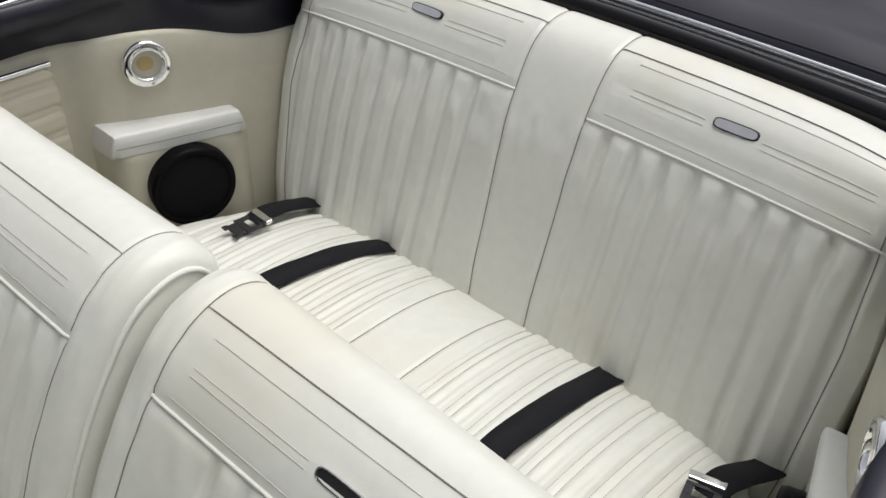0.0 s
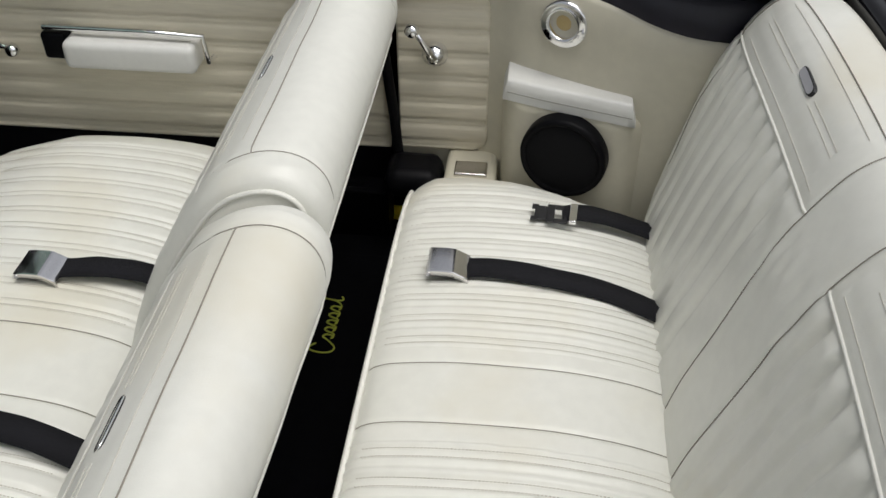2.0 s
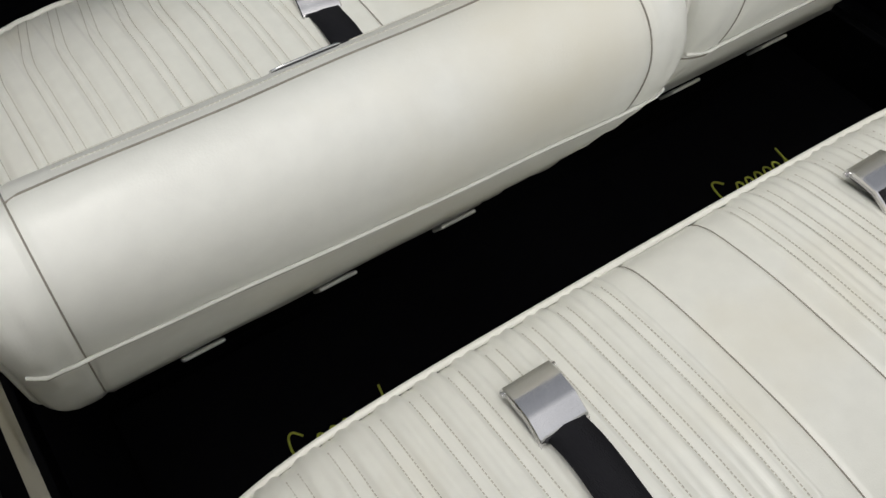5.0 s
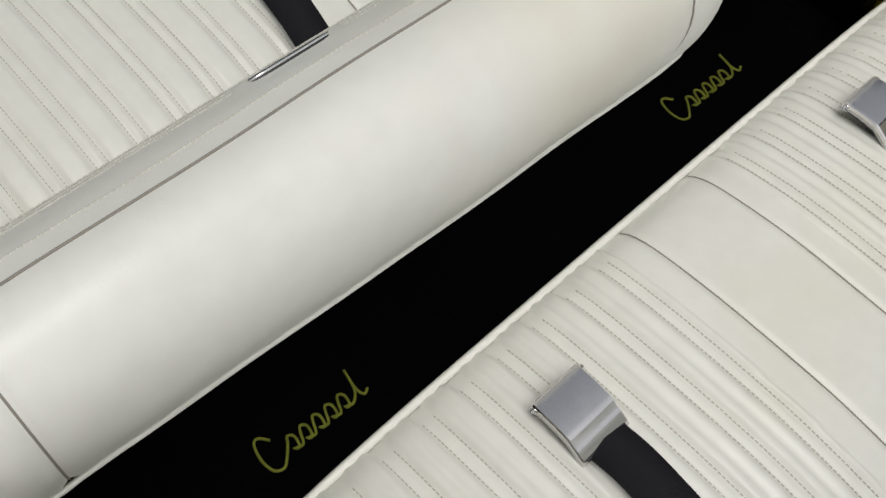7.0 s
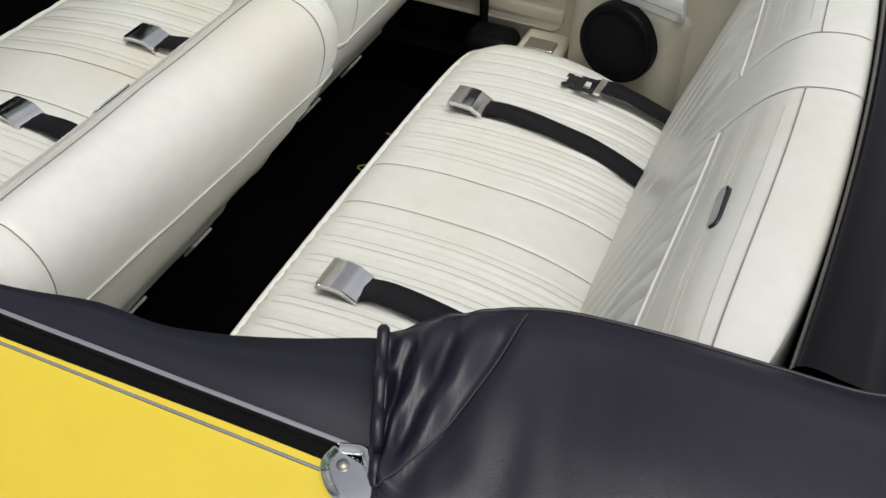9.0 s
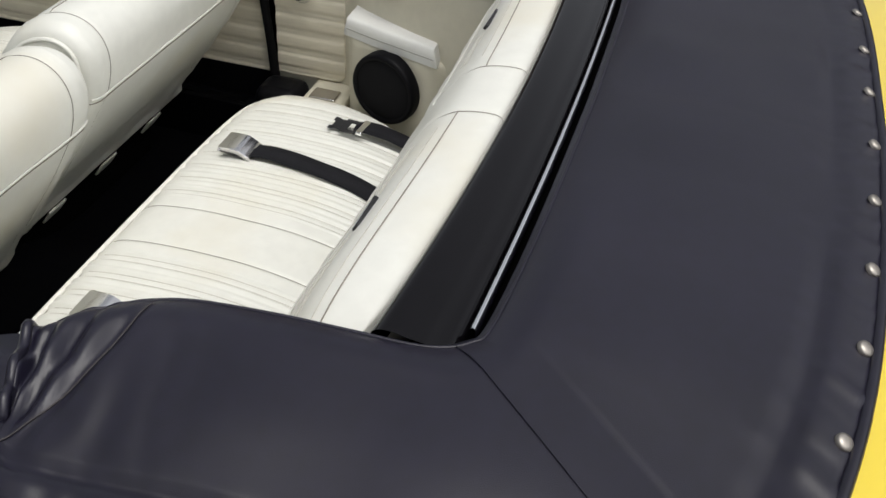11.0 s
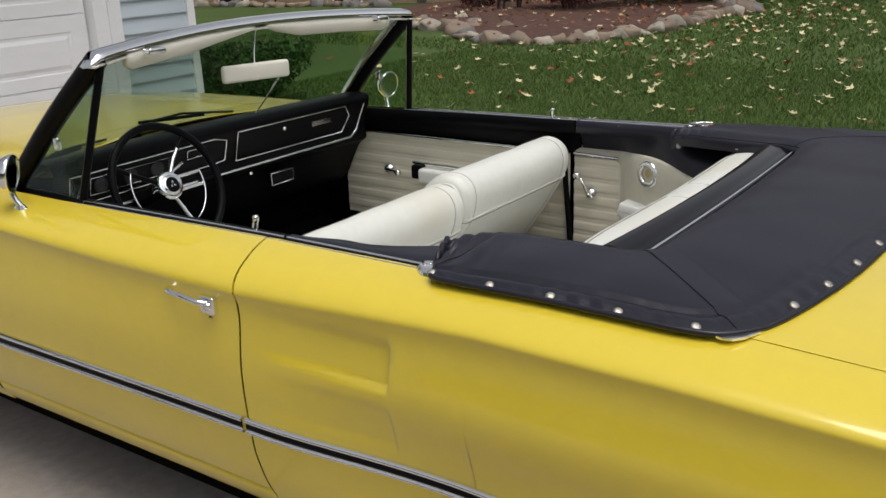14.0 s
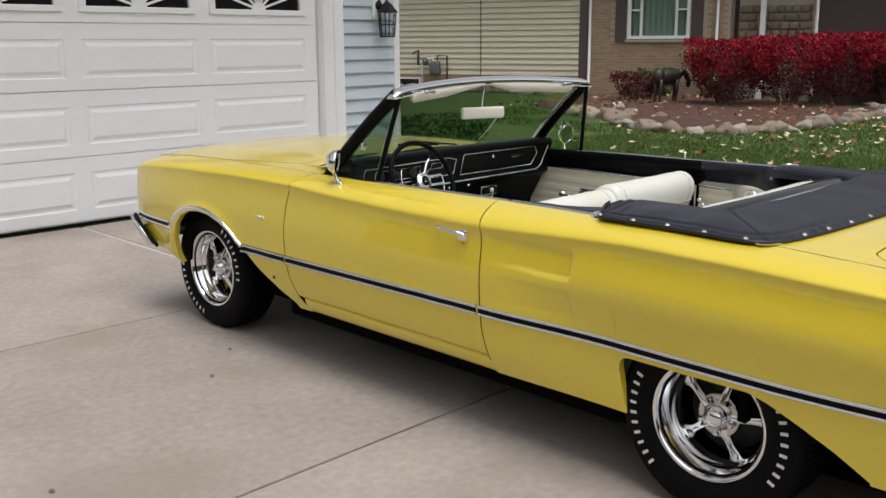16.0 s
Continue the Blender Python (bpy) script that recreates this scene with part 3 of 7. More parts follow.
# underside and cabin tub; low near-black boxes stand in for the shade below
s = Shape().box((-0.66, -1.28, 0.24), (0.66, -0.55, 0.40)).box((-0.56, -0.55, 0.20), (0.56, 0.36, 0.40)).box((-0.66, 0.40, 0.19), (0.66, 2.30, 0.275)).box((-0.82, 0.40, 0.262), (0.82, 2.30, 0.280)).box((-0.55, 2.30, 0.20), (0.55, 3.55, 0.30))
part("underbody", s, SHADEGAP, car, smooth=False)
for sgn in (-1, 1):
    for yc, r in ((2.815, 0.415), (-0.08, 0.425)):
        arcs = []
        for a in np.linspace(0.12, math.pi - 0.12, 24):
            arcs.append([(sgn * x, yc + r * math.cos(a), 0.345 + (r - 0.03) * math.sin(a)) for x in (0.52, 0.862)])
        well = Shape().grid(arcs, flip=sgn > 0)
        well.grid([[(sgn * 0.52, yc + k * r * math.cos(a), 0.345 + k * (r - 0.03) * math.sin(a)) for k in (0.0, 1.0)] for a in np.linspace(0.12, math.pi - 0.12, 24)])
        part("wheel_well", well, SHADEGAP, car)
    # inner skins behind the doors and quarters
    part("inner_skin", Shape().grid([[(sgn * 0.835, y, z) for z in (0.27, 0.6, 0.95)] for y in (0.36, 1.2, 2.30)], flip=sgn < 0), SHADEGAP, car)
part("firewall", Shape().box((-0.84, 2.28, 0.27), (0.84, 2.32, 0.98)), SHADEGAP, car, smooth=False)
part("seat_bulkhead", Shape().box((-0.80, -0.10, 0.40), (0.80, -0.07, 1.0)), SHADEGAP, car, smooth=False)
floor = Shape().grid([[(x, y, 0.325 + 0.10 * math.exp(-(x / 0.16) ** 2) * curve1(y, [(0.9, 0.55), (1.4, 1.0), (2.2, 1.6)]) + max(0, y - 1.95) * 0.5) for x in np.linspace(-0.82, 0.82, 50)] for y in np.linspace(0.40, 2.27, 40)], flip=True)
part("carpet", floor, CARPET, car, "black loop carpet")


# ---- wheels ----
def wheel(x, y, r, wide, sgn, turn):
    m = Matrix.Translation((sgn * x, y, r + DROP)) @ Matrix.Diagonal((sgn, 1, 1, 1))
    rr = 0.200
    w = thing("wheel", "", "", at=Matrix())
    w.name, w.parent = "wheel", car
    for key in ("label", "category", "group", "kind"):
        if key in w:
            del w[key]
    h = wide / 2
    tyre = Shape().lathe([(rr - 0.012, -h * 0.72), (rr + 0.01, -h * 0.85), (r * 0.80, -h), (r * 0.94, -h * 0.93), (r * 0.99, -h * 0.72), (r, -h * 0.4), (r, h * 0.4), (r * 0.99, h * 0.72), (r * 0.965, h * 0.85),
                          (r * 0.93, h * 0.945), (r * 0.86, h * 1.0), (r * 0.78, h * 1.01), (r * 0.70, h * 0.97), (rr + 0.012, h * 0.88), (rr - 0.012, h * 0.74)], m, 72)
    tyre = part("tyre", tyre, RUBBER, w, "black tyre with raised white marks", fix=True)
    tread = Shape()
    for k in range(96):
        a = 2 * math.pi * k / 96
        q = m @ Matrix.Rotation(a, 4, "X")
        for x0, x1, sk in ((-h * 0.66, -h * 0.25, 0.05), (-h * 0.18, h * 0.18, -0.05), (h * 0.25, h * 0.66, 0.05)):
            tread.box((x0, -0.008 * r / 0.33, r - 0.004), (x1, 0.006 * r / 0.33, r + 0.005), q @ Matrix.Rotation(sk, 4, "Z"))
    part("tread", tread, RUBBER, w, smooth=False)
    # white sidewall marks: plain bars in two arcs
    for mid, count, step in ((turn, 10, 7.6), (turn + 190, 9, 7.6)):
        for k in range(count):
            a = radians(mid + (k - (count - 1) / 2) * step)
            mark = Shape().box((h * 0.985, -0.0052, 0.775 * r), (h * 1.016, 0.0052, 0.848 * r), m @ Matrix.Rotation(a, 4, "X"))
            part("white_mark", mark, WHITEPAINT, w, "raised white sidewall bar", smooth=False)
    rim = Shape().lathe([(rr - 0.014, -h * 0.7), (rr - 0.03, -h * 0.5), (rr - 0.035, h * 0.1), (rr - 0.035, h * 0.28), (rr - 0.03, h * 0.34), (rr - 0.022, h * 0.46), (rr - 0.02, h * 0.62), (rr - 0.006, h * 0.70), (rr - 0.002, h * 0.84), (rr + 0.006, h * 0.92), (rr + 0.012, h * 0.90), (rr + 0.013, h * 0.84), (rr + 0.006, h * 0.78)], m, 72)
    part("rim", rim, CHROME, w, "polished five-spoke rim", fix=True)
    f = h * 0.30
    spokes = []
    for k in range(5):
        q = m @ Matrix.Rotation(radians(72 * k + 14), 4, "X")
        rows = []
        # a rounded spoke: thick at the hub, a slim waist, then a foot that spreads into the barrel
        for t, wd, px, dp in ((0.050, 0.021, f + 0.010, 0.030), (0.072, 0.0185, f + 0.006, 0.030), (0.095, 0.0165, f - 0.002, 0.030), (0.118, 0.0165, f - 0.010, 0.030), (0.138, 0.019, f - 0.017, 0.030), (0.154, 0.0245, f - 0.020, 0.030), (0.168, 0.033, f - 0.018, 0.030)):
            rows.append([q @ Vector((px - dp * 0.5 + dp * 0.5 * math.sin(b), wd * math.cos(b), t)) for b in np.linspace(0, 2 * math.pi, 14, endpoint=False)])
        spokes.append(part("spoke", Shape().grid(rows, close_v=True, flip=True), CHROME, w, fix=True))
    hub = Shape().lathe([(0.078, f - 0.045), (0.078, f - 0.002), (0.074, f + 0.004), (0.068, f + 0.002), (0.050, f + 0.002), (0.046, f + 0.010), (0.0, f + 0.012)], m, 40)
    part("hub_plate", hub, BRUSHED, w, fix=True)
    part("centre_cap", Shape().lathe([(0.038, f + 0.008), (0.037, f + 0.022), (0.034, f + 0.024), (0.032, f + 0.034), (0.026, f + 0.042), (0.015, f + 0.047), (0.0, f + 0.049)], m, 32), CHROME, w, "domed chrome centre cap", fix=True)
    for k in range(5):
        a = radians(72 * k + 50)
        q = m @ Matrix.Translation((f + 0.010, 0.058 * math.cos(a), 0.058 * math.sin(a)))
        part("lug_nut", Shape().lathe([(0.013, -0.002), (0.012, 0.010), (0.008, 0.018), (0.0, 0.020)], q, 6), CHROME, w, smooth=False)
    part("brake_drum", Shape().lathe([(0.0, f - 0.07), (0.14, f - 0.07), (0.145, f - 0.10), (0.14, -h * 0.6), (0, -h * 0.6)], m, 36), GUNMETAL, w, fix=True)
    return w


for sgn in (-1, 1):
    wheel(0.745, 3.028, 0.334, 0.235, sgn, 232)
    wheel(0.728, 0.012, 0.345, 0.275, sgn, 258)

# ---- exterior fittings ----
for sgn in (-1, 1):
    hx = side(1.1, 0.895)
    plate = rounded((min(sgn * (hx - 0.004), sgn * (hx + 0.024)), 1.030, 0.864), (max(sgn * (hx - 0.004), sgn * (hx + 0.024)), 1.078, 0.908), 0.006)
    handle = part("door_handle", plate, CHROME, door if sgn > 0 else car, "chrome door handle")
    handle.parent = car
    s = Shape().tube(path([(sgn * (hx + 0.004), 1.186, 0.900), (sgn * (hx + 0.028), 1.180, 0.902), (sgn * (hx + 0.034), 1.14, 0.902), (sgn * (hx + 0.034), 1.07, 0.896), (sgn * (hx + 0.018), 1.050, 0.89)], 16), 0.0078, 8)
    part("grip", s, CHROME, handle)
    part("push_button", Shape().lathe([(0.009, 0), (0.009, 0.012), (0, 0.014)], Matrix.Translation((sgn * (hx + 0.020), 1.045, 0.888)) @ Matrix.Diagonal((sgn, 1, 1, 1)), 14), CHROME, handle, fix=True)
    part("lock_cylinder", Shape().lathe([(0.011, 0), (0.011, 0.006), (0.007, 0.008), (0, 0.006)], Matrix.Translation((sgn * (hx + 0.001), 1.058, 0.846)) @ Matrix.Diagonal((sgn, 1, 1, 1)), 14), GUNMETAL, handle, fix=True)
    bx = side(2.40, 0.765)
    s = Shape()
    for y0, w, hgt in ((2.375, 0.016, 0.016), (2.398, 0.012, 0.022), (2.418, 0.008, 0.014)):
        s.box((sgn * bx - 0.003, y0 - w / 2, 0.765 - hgt / 2), (sgn * bx + 0.004, y0 + w / 2, 0.765 + hgt / 2))
    part("fender_badge", s, CHROME, car, "small chrome engine badge")
    lx = side(2.36, 0.46)
    part("side_marker", Shape().lathe([(0.011, 0), (0.010, 0.004), (0, 0.005)], Matrix.Translation((sgn * lx, 2.33, 0.475)) @ Matrix.Diagonal((sgn, 1, 1, 1)), 14), GUNMETAL, car, fix=True)
    # round chrome mirror on a curved stalk
    base = Vector((sgn * 0.865, 1.905 + (0.02 if sgn > 0 else 0.0), 0.985))
    foot = Shape()
    rows = []
    for t in np.linspace(0, 1, 8):
        rows.append([base + Vector((sgn * 0.017 * math.cos(a) * (1 - 0.55 * t), 0.042 * math.sin(a) * (1 - 0.6 * t) + 0.004 * t, -0.012 + 0.018 * t)) for a in np.linspace(0, 2 * math.pi, 16, endpoint=False)])
    foot.grid(rows, close_v=True, flip=sgn > 0)
    foot.fan(rows[-1])
    foot.tube(path([base + Vector((0, 0.0, 0.0)), base + Vector((sgn * 0.008, 0.012, 0.022)), base + Vector((sgn * 0.012, 0.02, 0.05))], 10), 0.009, 10)
    mir = part("side_mirror", foot, CHROME, car, "round chrome side mirror")
    c = base + Vector((sgn * 0.014, 0.006, 0.098))
    q = Matrix.Translation(c) @ Matrix.Rotation(radians(-90 - sgn * (38 if sgn < 0 else 6)), 4, "Z") @ Matrix.Rotation(radians(7), 4, "Y")
    part("mirror_shell", Shape().lathe([(0.0, -0.045), (0.022, -0.040), (0.042, -0.026), (0.053, -0.006), (0.056, 0.006), (0.052, 0.010), (0.050, 0.006)], q, 32), CHROME, mir, fix=True)
    part("mirror_glass", Shape().lathe([(0.051, 0.0055), (0.0, 0.0075)], q, 32), CHROME, mir, fix=True)

# ---- windscreen ----
def header(x):
    k = 1 - (x / 0.72) ** 2
    return Vector((x, 1.70 + 0.10 * k, 1.388 + 0.030 * k))


def screen_foot(x):
    k = 1 - (x / 0.74) ** 2
    return Vector((x, 2.07 + 0.20 * k, 1.000 + 0.022 * k))


rows = [[screen_foot(x * 0.735 / 0.70).lerp(header(x * 0.70 / 0.70), t) + Vector((0, 0.035 * math.sin(math.pi * t), 0)) for t in np.linspace(0, 1, 16)] for x in np.linspace(-0.70, 0.70, 40)]
frame_ob = thing("windscreen_frame", "", "", at=Matrix())
for key in ("label", "category"):
    if key in frame_ob:
        del frame_ob[key]
frame_ob.parent = car
glass_ob = part("windscreen_glass", Shape().grid(rows, flip=True), GLASS, frame_ob, "clear curved windscreen", solid=0.004)
glass_ob.visible_shadow = False
xs = np.linspace(-0.735, 0.735, 60)
prof = [(0.030, -0.012), (0.036, 0.006), (0.022, 0.020), (-0.008, 0.025), (-0.030, 0.020), (-0.042, 0.008), (-0.040, -0.002)]
rows = []
for x in xs:
    k = min(1, (0.735 - abs(x)) / 0.03)
    rows.append([header(x) + Vector((0, dy * (0.6 + 0.4 * k), dz * (0.5 + 0.5 * k) - 0.014 * (1 - k))) for dy, dz in prof])
s = Shape().grid(rows, flip=True)
s.fan(rows[0]), s.fan(rows[-1], True)
part("header_cap", s, CHROME, frame_ob, "chrome windscreen header")
part("header_lining", Shape().grid([[header(x) + Vector((0, d, -0.012)) for d in (0.028, -0.036)] for x in xs], flip=False), IVORY, frame_ob, solid=0.006)
for sgn in (-1, 1):
    a, b = Vector((sgn * 0.765, 2.10, 0.985)), Vector((sgn * 0.705, 1.685, 1.392))
    rows = []
    for t in np.linspace(0, 1, 16):
        c = a.lerp(b, t) + Vector((0, 0.02 * math.sin(math.pi * t), 0))
        rows.append([c + Vector((sgn * dx, dy, dz)) for dx, dy, dz in ((0.022, 0.010, 0.010), (0.024, -0.008, -0.008), (0.008, -0.024, -0.020), (-0.016, -0.020, -0.018), (-0.020, 0.003, 0.003), (-0.010, 0.022, 0.019), (0.010, 0.022, 0.019))])
    s = Shape().grid(rows, close_v=True, flip=sgn > 0)
    part("pillar", s, BLACKTRIM, frame_ob, fix=True)
    s = Shape().grid([[r[4] + Vector((-sgn * 0.003, -0.004, 0.0)), r[5] + Vector((-sgn * 0.004, 0.0, 0.003))] for r in rows], flip=sgn < 0)
    part("pillar_moulding", s, CHROME, frame_ob, solid=0.003)
    # vent window
    v0, v1, v2 = Vector((sgn * 0.772, 1.745, 1.003)), Vector((sgn * 0.705, 1.675, 1.372)), Vector((sgn * 0.768, 2.03, 1.003))
    vent = part("vent_window_bar", Shape().tube([v0, v0.lerp(v1, 0.5), v1], 0.0115, 8), BLACKTRIM, car)
    part("vent_bright_edge", Shape().tube([v0 + Vector((0, 0.013, 0)), v1 + Vector((0, 0.013, 0))], 0.004, 6), CHROME, vent)
    g = part("vent_glass", Shape().grid([[v0.lerp(v1, t), v2.lerp(v1 + Vector((0, 0.02, 0)), t)] for t in np.linspace(0.0, 0.985, 2)], flip=sgn > 0), GLASS, vent, solid=0.003, smooth=False)
    g.visible_shadow = False
    part("vent_latch", rounded((sgn * 0.742 - 0.008, 1.86, 1.125), (sgn * 0.742 + 0.008, 1.885, 1.165), 0.006), CHROME, vent)
    # folded sun visor
    rows = []
    for x in np.linspace(0.03, 0.60, 24):
        h0 = header(sgn * x)
        k = 0.25 + 0.75 * min(1, max(0, (x - 0.03) / (0.30 if sgn < 0 else 0.16))) ** 0.8 * min(1, (0.62 - x) / 0.05 + 0.25)
        rows.append([h0 + Vector((0, dy, -0.004 - dz * k)) for dy, dz in ((-0.036, 0.0), (-0.041, 0.020), (-0.034, 0.046), (-0.022, 0.052), (-0.014, 0.044), (-0.016, 0.020), (-0.020, 0.0))])
    s = Shape().grid(rows, close_v=True, flip=sgn > 0)
    s.fan(rows[0]), s.fan(rows[-1])
    part("sun_visor", s, IVORY, frame_ob, "ivory vinyl sun visor", fix=True)
    part("header_latch", rounded((sgn * 0.52 - 0.03, 1.655, 1.385), (sgn * 0.52 + 0.03, 1.69, 1.402), 0.006), CHROME, frame_ob)
    # wiper
    p0 = screen_foot(sgn * 0.30) + Vector((0, 0.03, 0.018))
    p1 = screen_foot(sgn * 0.30 - 0.42) + Vector((0, -0.02, 0.05))
    wiper = part("wiper", Shape().tube([p0, p0.lerp(p1, 0.6) + Vector((0, 0.02, 0.012)), p1], 0.005, 6), GUNMETAL, car)
    part("wiper_blade", Shape().tube([p0.lerp(p1, 0.35) + Vector((0, 0.012, 0.0)), p1 + Vector((-0.04, 0.012, 0.0))], 0.007, 6), BLACKTRIM, wiper)
# rear-view mirror on its rod
rod = part("mirror_rod", Shape().tube([(0.0, 1.785, 1.412), (-0.015, 1.79, 1.34), (-0.03, 1.782, 1.28)], 0.0035, 6), CHROME, car, "thin chrome mirror rod")
part("mirror_stay", Shape().tube([(0.07, 1.755, 1.25), (0.085, 1.85, 1.16), (0.10, 1.93, 1.09)], 0.003, 6), CHROME, rod)
part("rear_view_mirror", moved(rounded((-0.127, -0.012, -0.029), (0.127, 0.012, 0.029), 0.012), Matrix.Translation((-0.033, 1.774, 1.265)) @ Matrix.Rotation(radians(-15), 4, "Z")), IVORY, rod, "ivory rear-view mirror")


# ---- seats ----
def crease(d, w):
    return math.exp(-((d / w) ** 2))


def pleats(x, lines, depth, width, pair=0.007):
    """How far double-stitched lines pull the cover in at x."""
    return depth * max((crease(x - c - pair, width) + crease(x - c + pair, width) for c in lines if abs(x - c) < 0.05), default=0.0)


def section(points, n):
    return path([(0, y, z) for y, z in points], n)[:, 1:]


def normals2(p):
    d = np.gradient(p, axis=0)
    k = np.stack([d[:, 1], -d[:, 0]], 1)
    return k / np.linalg.norm(k, axis=1)[:, None]


def wrinkle(x, y, z, k):
    return noise.noise(Vector((x * k, y * k, z * k)))


def seam(points, radius=0.0012):
    return Shape().tube(points, radius, 5)


def stitches(points, radius=0.0007, pitch=0.0052, long=0.0034):
    """A run of single stitches along a line."""
    pts = [Vector(p) for p in points]
    run = [0.0]
    for a, b in zip(pts, pts[1:]):
        run.append(run[-1] + (b - a).length)
    s = Shape()
    for d in np.arange(0.0, run[-1] - long, pitch):
        s.tube([tuple(float(np.interp(e, run, [p[k] for p in pts])) for k in range(3)) for e in (d, d + long)], radius, 4, cap=False)
    return s


# rear bench
REAR_LINES = [s * (0.110 + 0.0498 * k) for s in (-1, 1) for k in range(10)]
rear_seat = thing("rear_bench_seat", "cream vinyl rear bench seat with pleated cushion and backrest", "seat")
CUSH = section([(0.968, 0.30), (0.966, 0.42), (0.962, 0.53), (0.951, 0.588), (0.930, 0.612), (0.88, 0.624), (0.78, 0.632), (0.66, 0.630), (0.55, 0.612), (0.48, 0.584), (0.45, 0.54)], 70)
CUSH_N = normals2(CUSH)


REAR_WIDTH = [(0.45, 0.51), (0.60, 0.562), (0.75, 0.596), (0.90, 0.604), (0.935, 0.585), (0.968, 0.565)]


def rear_width(x, y):
    """Half the rear cushion's width; its passenger end is a little longer."""
    return curve1(y, REAR_WIDTH) + (0.020 * min(max((y - 0.62) / 0.2, 0), 1) if x > 0 else 0.0)


def rear_cushion_at(x, j):
    w = rear_width(x, CUSH[j, 0])
    k = abs(x) / 0.675
    X = x * w / 0.675
    y, z = CUSH[j]
    top = min(max((z - 0.56) / 0.04, 0), 1) if y < 0.96 else 0
    z = z - 0.045 * k**7 - 0.010 * k**2
    d = -pleats(X, REAR_LINES, 0.0052, 0.0048) * top - 0.003 * sum(crease(X - c, 0.004) for c in (-0.057, 0.060)) * top
    if top > 0:
        near = min((abs(X - c) for c in REAR_LINES), default=1)
        if near < 0.03 and 0.095 < abs(X) < 0.57:
            d += 0.0040 * (math.sin(math.pi * near / 0.026) if near < 0.026 else 0) * top
        d += 0.0015 * wrinkle(X, y, 0, 9) * top
    return (X, y + CUSH_N[j, 0] * d, z + CUSH_N[j, 1] * d)


xs = np.unique(np.r_[np.linspace(-0.675, 0.675, 420), np.linspace(-0.675, -0.65, 12), np.linspace(0.65, 0.675, 12)])
rows = [[rear_cushion_at(x, j) for j in range(len(CUSH))] for x in xs]
for sgn, ix in ((-1, 0), (1, -1)):
    edge = rows[ix]
    rows.insert(0 if sgn < 0 else len(rows), [(x + sgn * 0.012, y, z - 0.03) for x, y, z in edge])
    edge = rows[0 if sgn < 0 else -1]
    rows.insert(0 if sgn < 0 else len(rows), [(x - sgn * 0.01, y, 0.32) for x, y, z in edge])
cushion = part("cushion", Shape().grid(rows), VINYL, rear_seat, "cream pleated vinyl cushion")
jf = int(np.argmin(abs(CUSH[:, 1] - 0.603) + (CUSH[:, 0] < 0.9) * 9))
part("piping", Shape().tube([tuple(Vector((rear_cushion_at(x, jf)[0], CUSH[jf, 0] + 0.003, CUSH[jf, 1] - 0.045 * (abs(x) / 0.675) ** 7 - 0.010 * (x / 0.675) ** 2 + 0.002))) for x in np.linspace(-0.668, 0.668, 120)] , 0.0048, 8), PIPING, cushion)
for c in (-0.057, 0.060):
    line = [tuple(Vector(rear_cushion_at(c * 0.675 / rear_width(c, CUSH[j, 0]), j)) + Vector((0, 0, 0.0006))) for j in range(jf, len(CUSH) - 4)]
    part("panel_seam", seam(line, 0.0009), THREAD, cushion)
for c in REAR_LINES:
    for o in (-0.007, 0.007):
        line = [tuple(Vector(rear_cushion_at((c + o) * 0.675 / rear_width(c, CUSH[j, 0]), j)) + Vector((0, 0, 0.0009))) for j in range(jf + 2, len(CUSH) - 5, 2)]
        if abs(c + o) < 0.555:
            part("stitching", stitches(line), STITCH, cushion)

BACK = section([(0.515, 0.46), (0.508, 0.55), (0.490, 0.63), (0.464, 0.71), (0.438, 0.79), (0.411, 0.868), (0.385, 0.925), (0.359, 0.970), (0.337, 1.001), (0.318, 1.020), (0.298, 1.032), (0.268, 1.039), (0.240, 1.040), (0.227, 1.034), (0.222, 1.007), (0.221, 0.93)], 90)
BACK_N = normals2(BACK)
BACK_LINES = [s * (0.135 + 0.0535 * k) for s in (-1, 1) for k in range(9)]
BAND = 0.940


def back_seams(z):
    """Where the plain middle panel's two seams run at a height."""
    k = min(max((z - 0.6) / 0.4, 0), 1)
    return -0.093 + 0.007 * k, 0.033 + 0.027 * k


def rear_back_at(x, j, raw=False):
    y, z = BACK[j]
    face = 1 if y > 0.305 else 0
    w = curve1(z, [(0.48, 0.585), (0.6, 0.60), (0.8, 0.61), (0.98, 0.598), (1.05, 0.585)])
    k = abs(x) / 0.61
    X = x * w / 0.61
    d = -0.030 * k**8
    if face and not raw:
        low = min(max((BAND - z) / 0.012, 0), 1)
        puff = crease(z - (BAND - 0.055), 0.05)
        d -= pleats(X, BACK_LINES, 0.0050 + 0.003 * puff, 0.0065, 0.004) * low
        d += low * 0.004 * puff * wrinkle(X * 2.2, 0, z, 22)
        d += 0.003 * wrinkle(X, 0.3, z, 7) * low
        d -= 0.004 * crease(z - BAND, 0.005) * (X > 0.057 or X < -0.087)
        for c in (0.960, 0.967, 0.996, 1.003):
            d -= 0.0012 * crease(z - c, 0.0022) * (0.11 < abs(X) < 0.55)
        d -= 0.0035 * sum(crease(X - c, 0.005) for c in back_seams(z))
    if not raw and z > 1.028:
        d -= 0.003 * sum(crease(X - c, 0.005) for c in back_seams(z))
    bow = 0.026 * (X / 0.56) ** 2 * min(max((z - 0.55) / 0.45, 0), 1)
    return (X, y + BACK_N[j, 0] * d + bow, z + BACK_N[j, 1] * d + 0.004 * (1 - k * k))


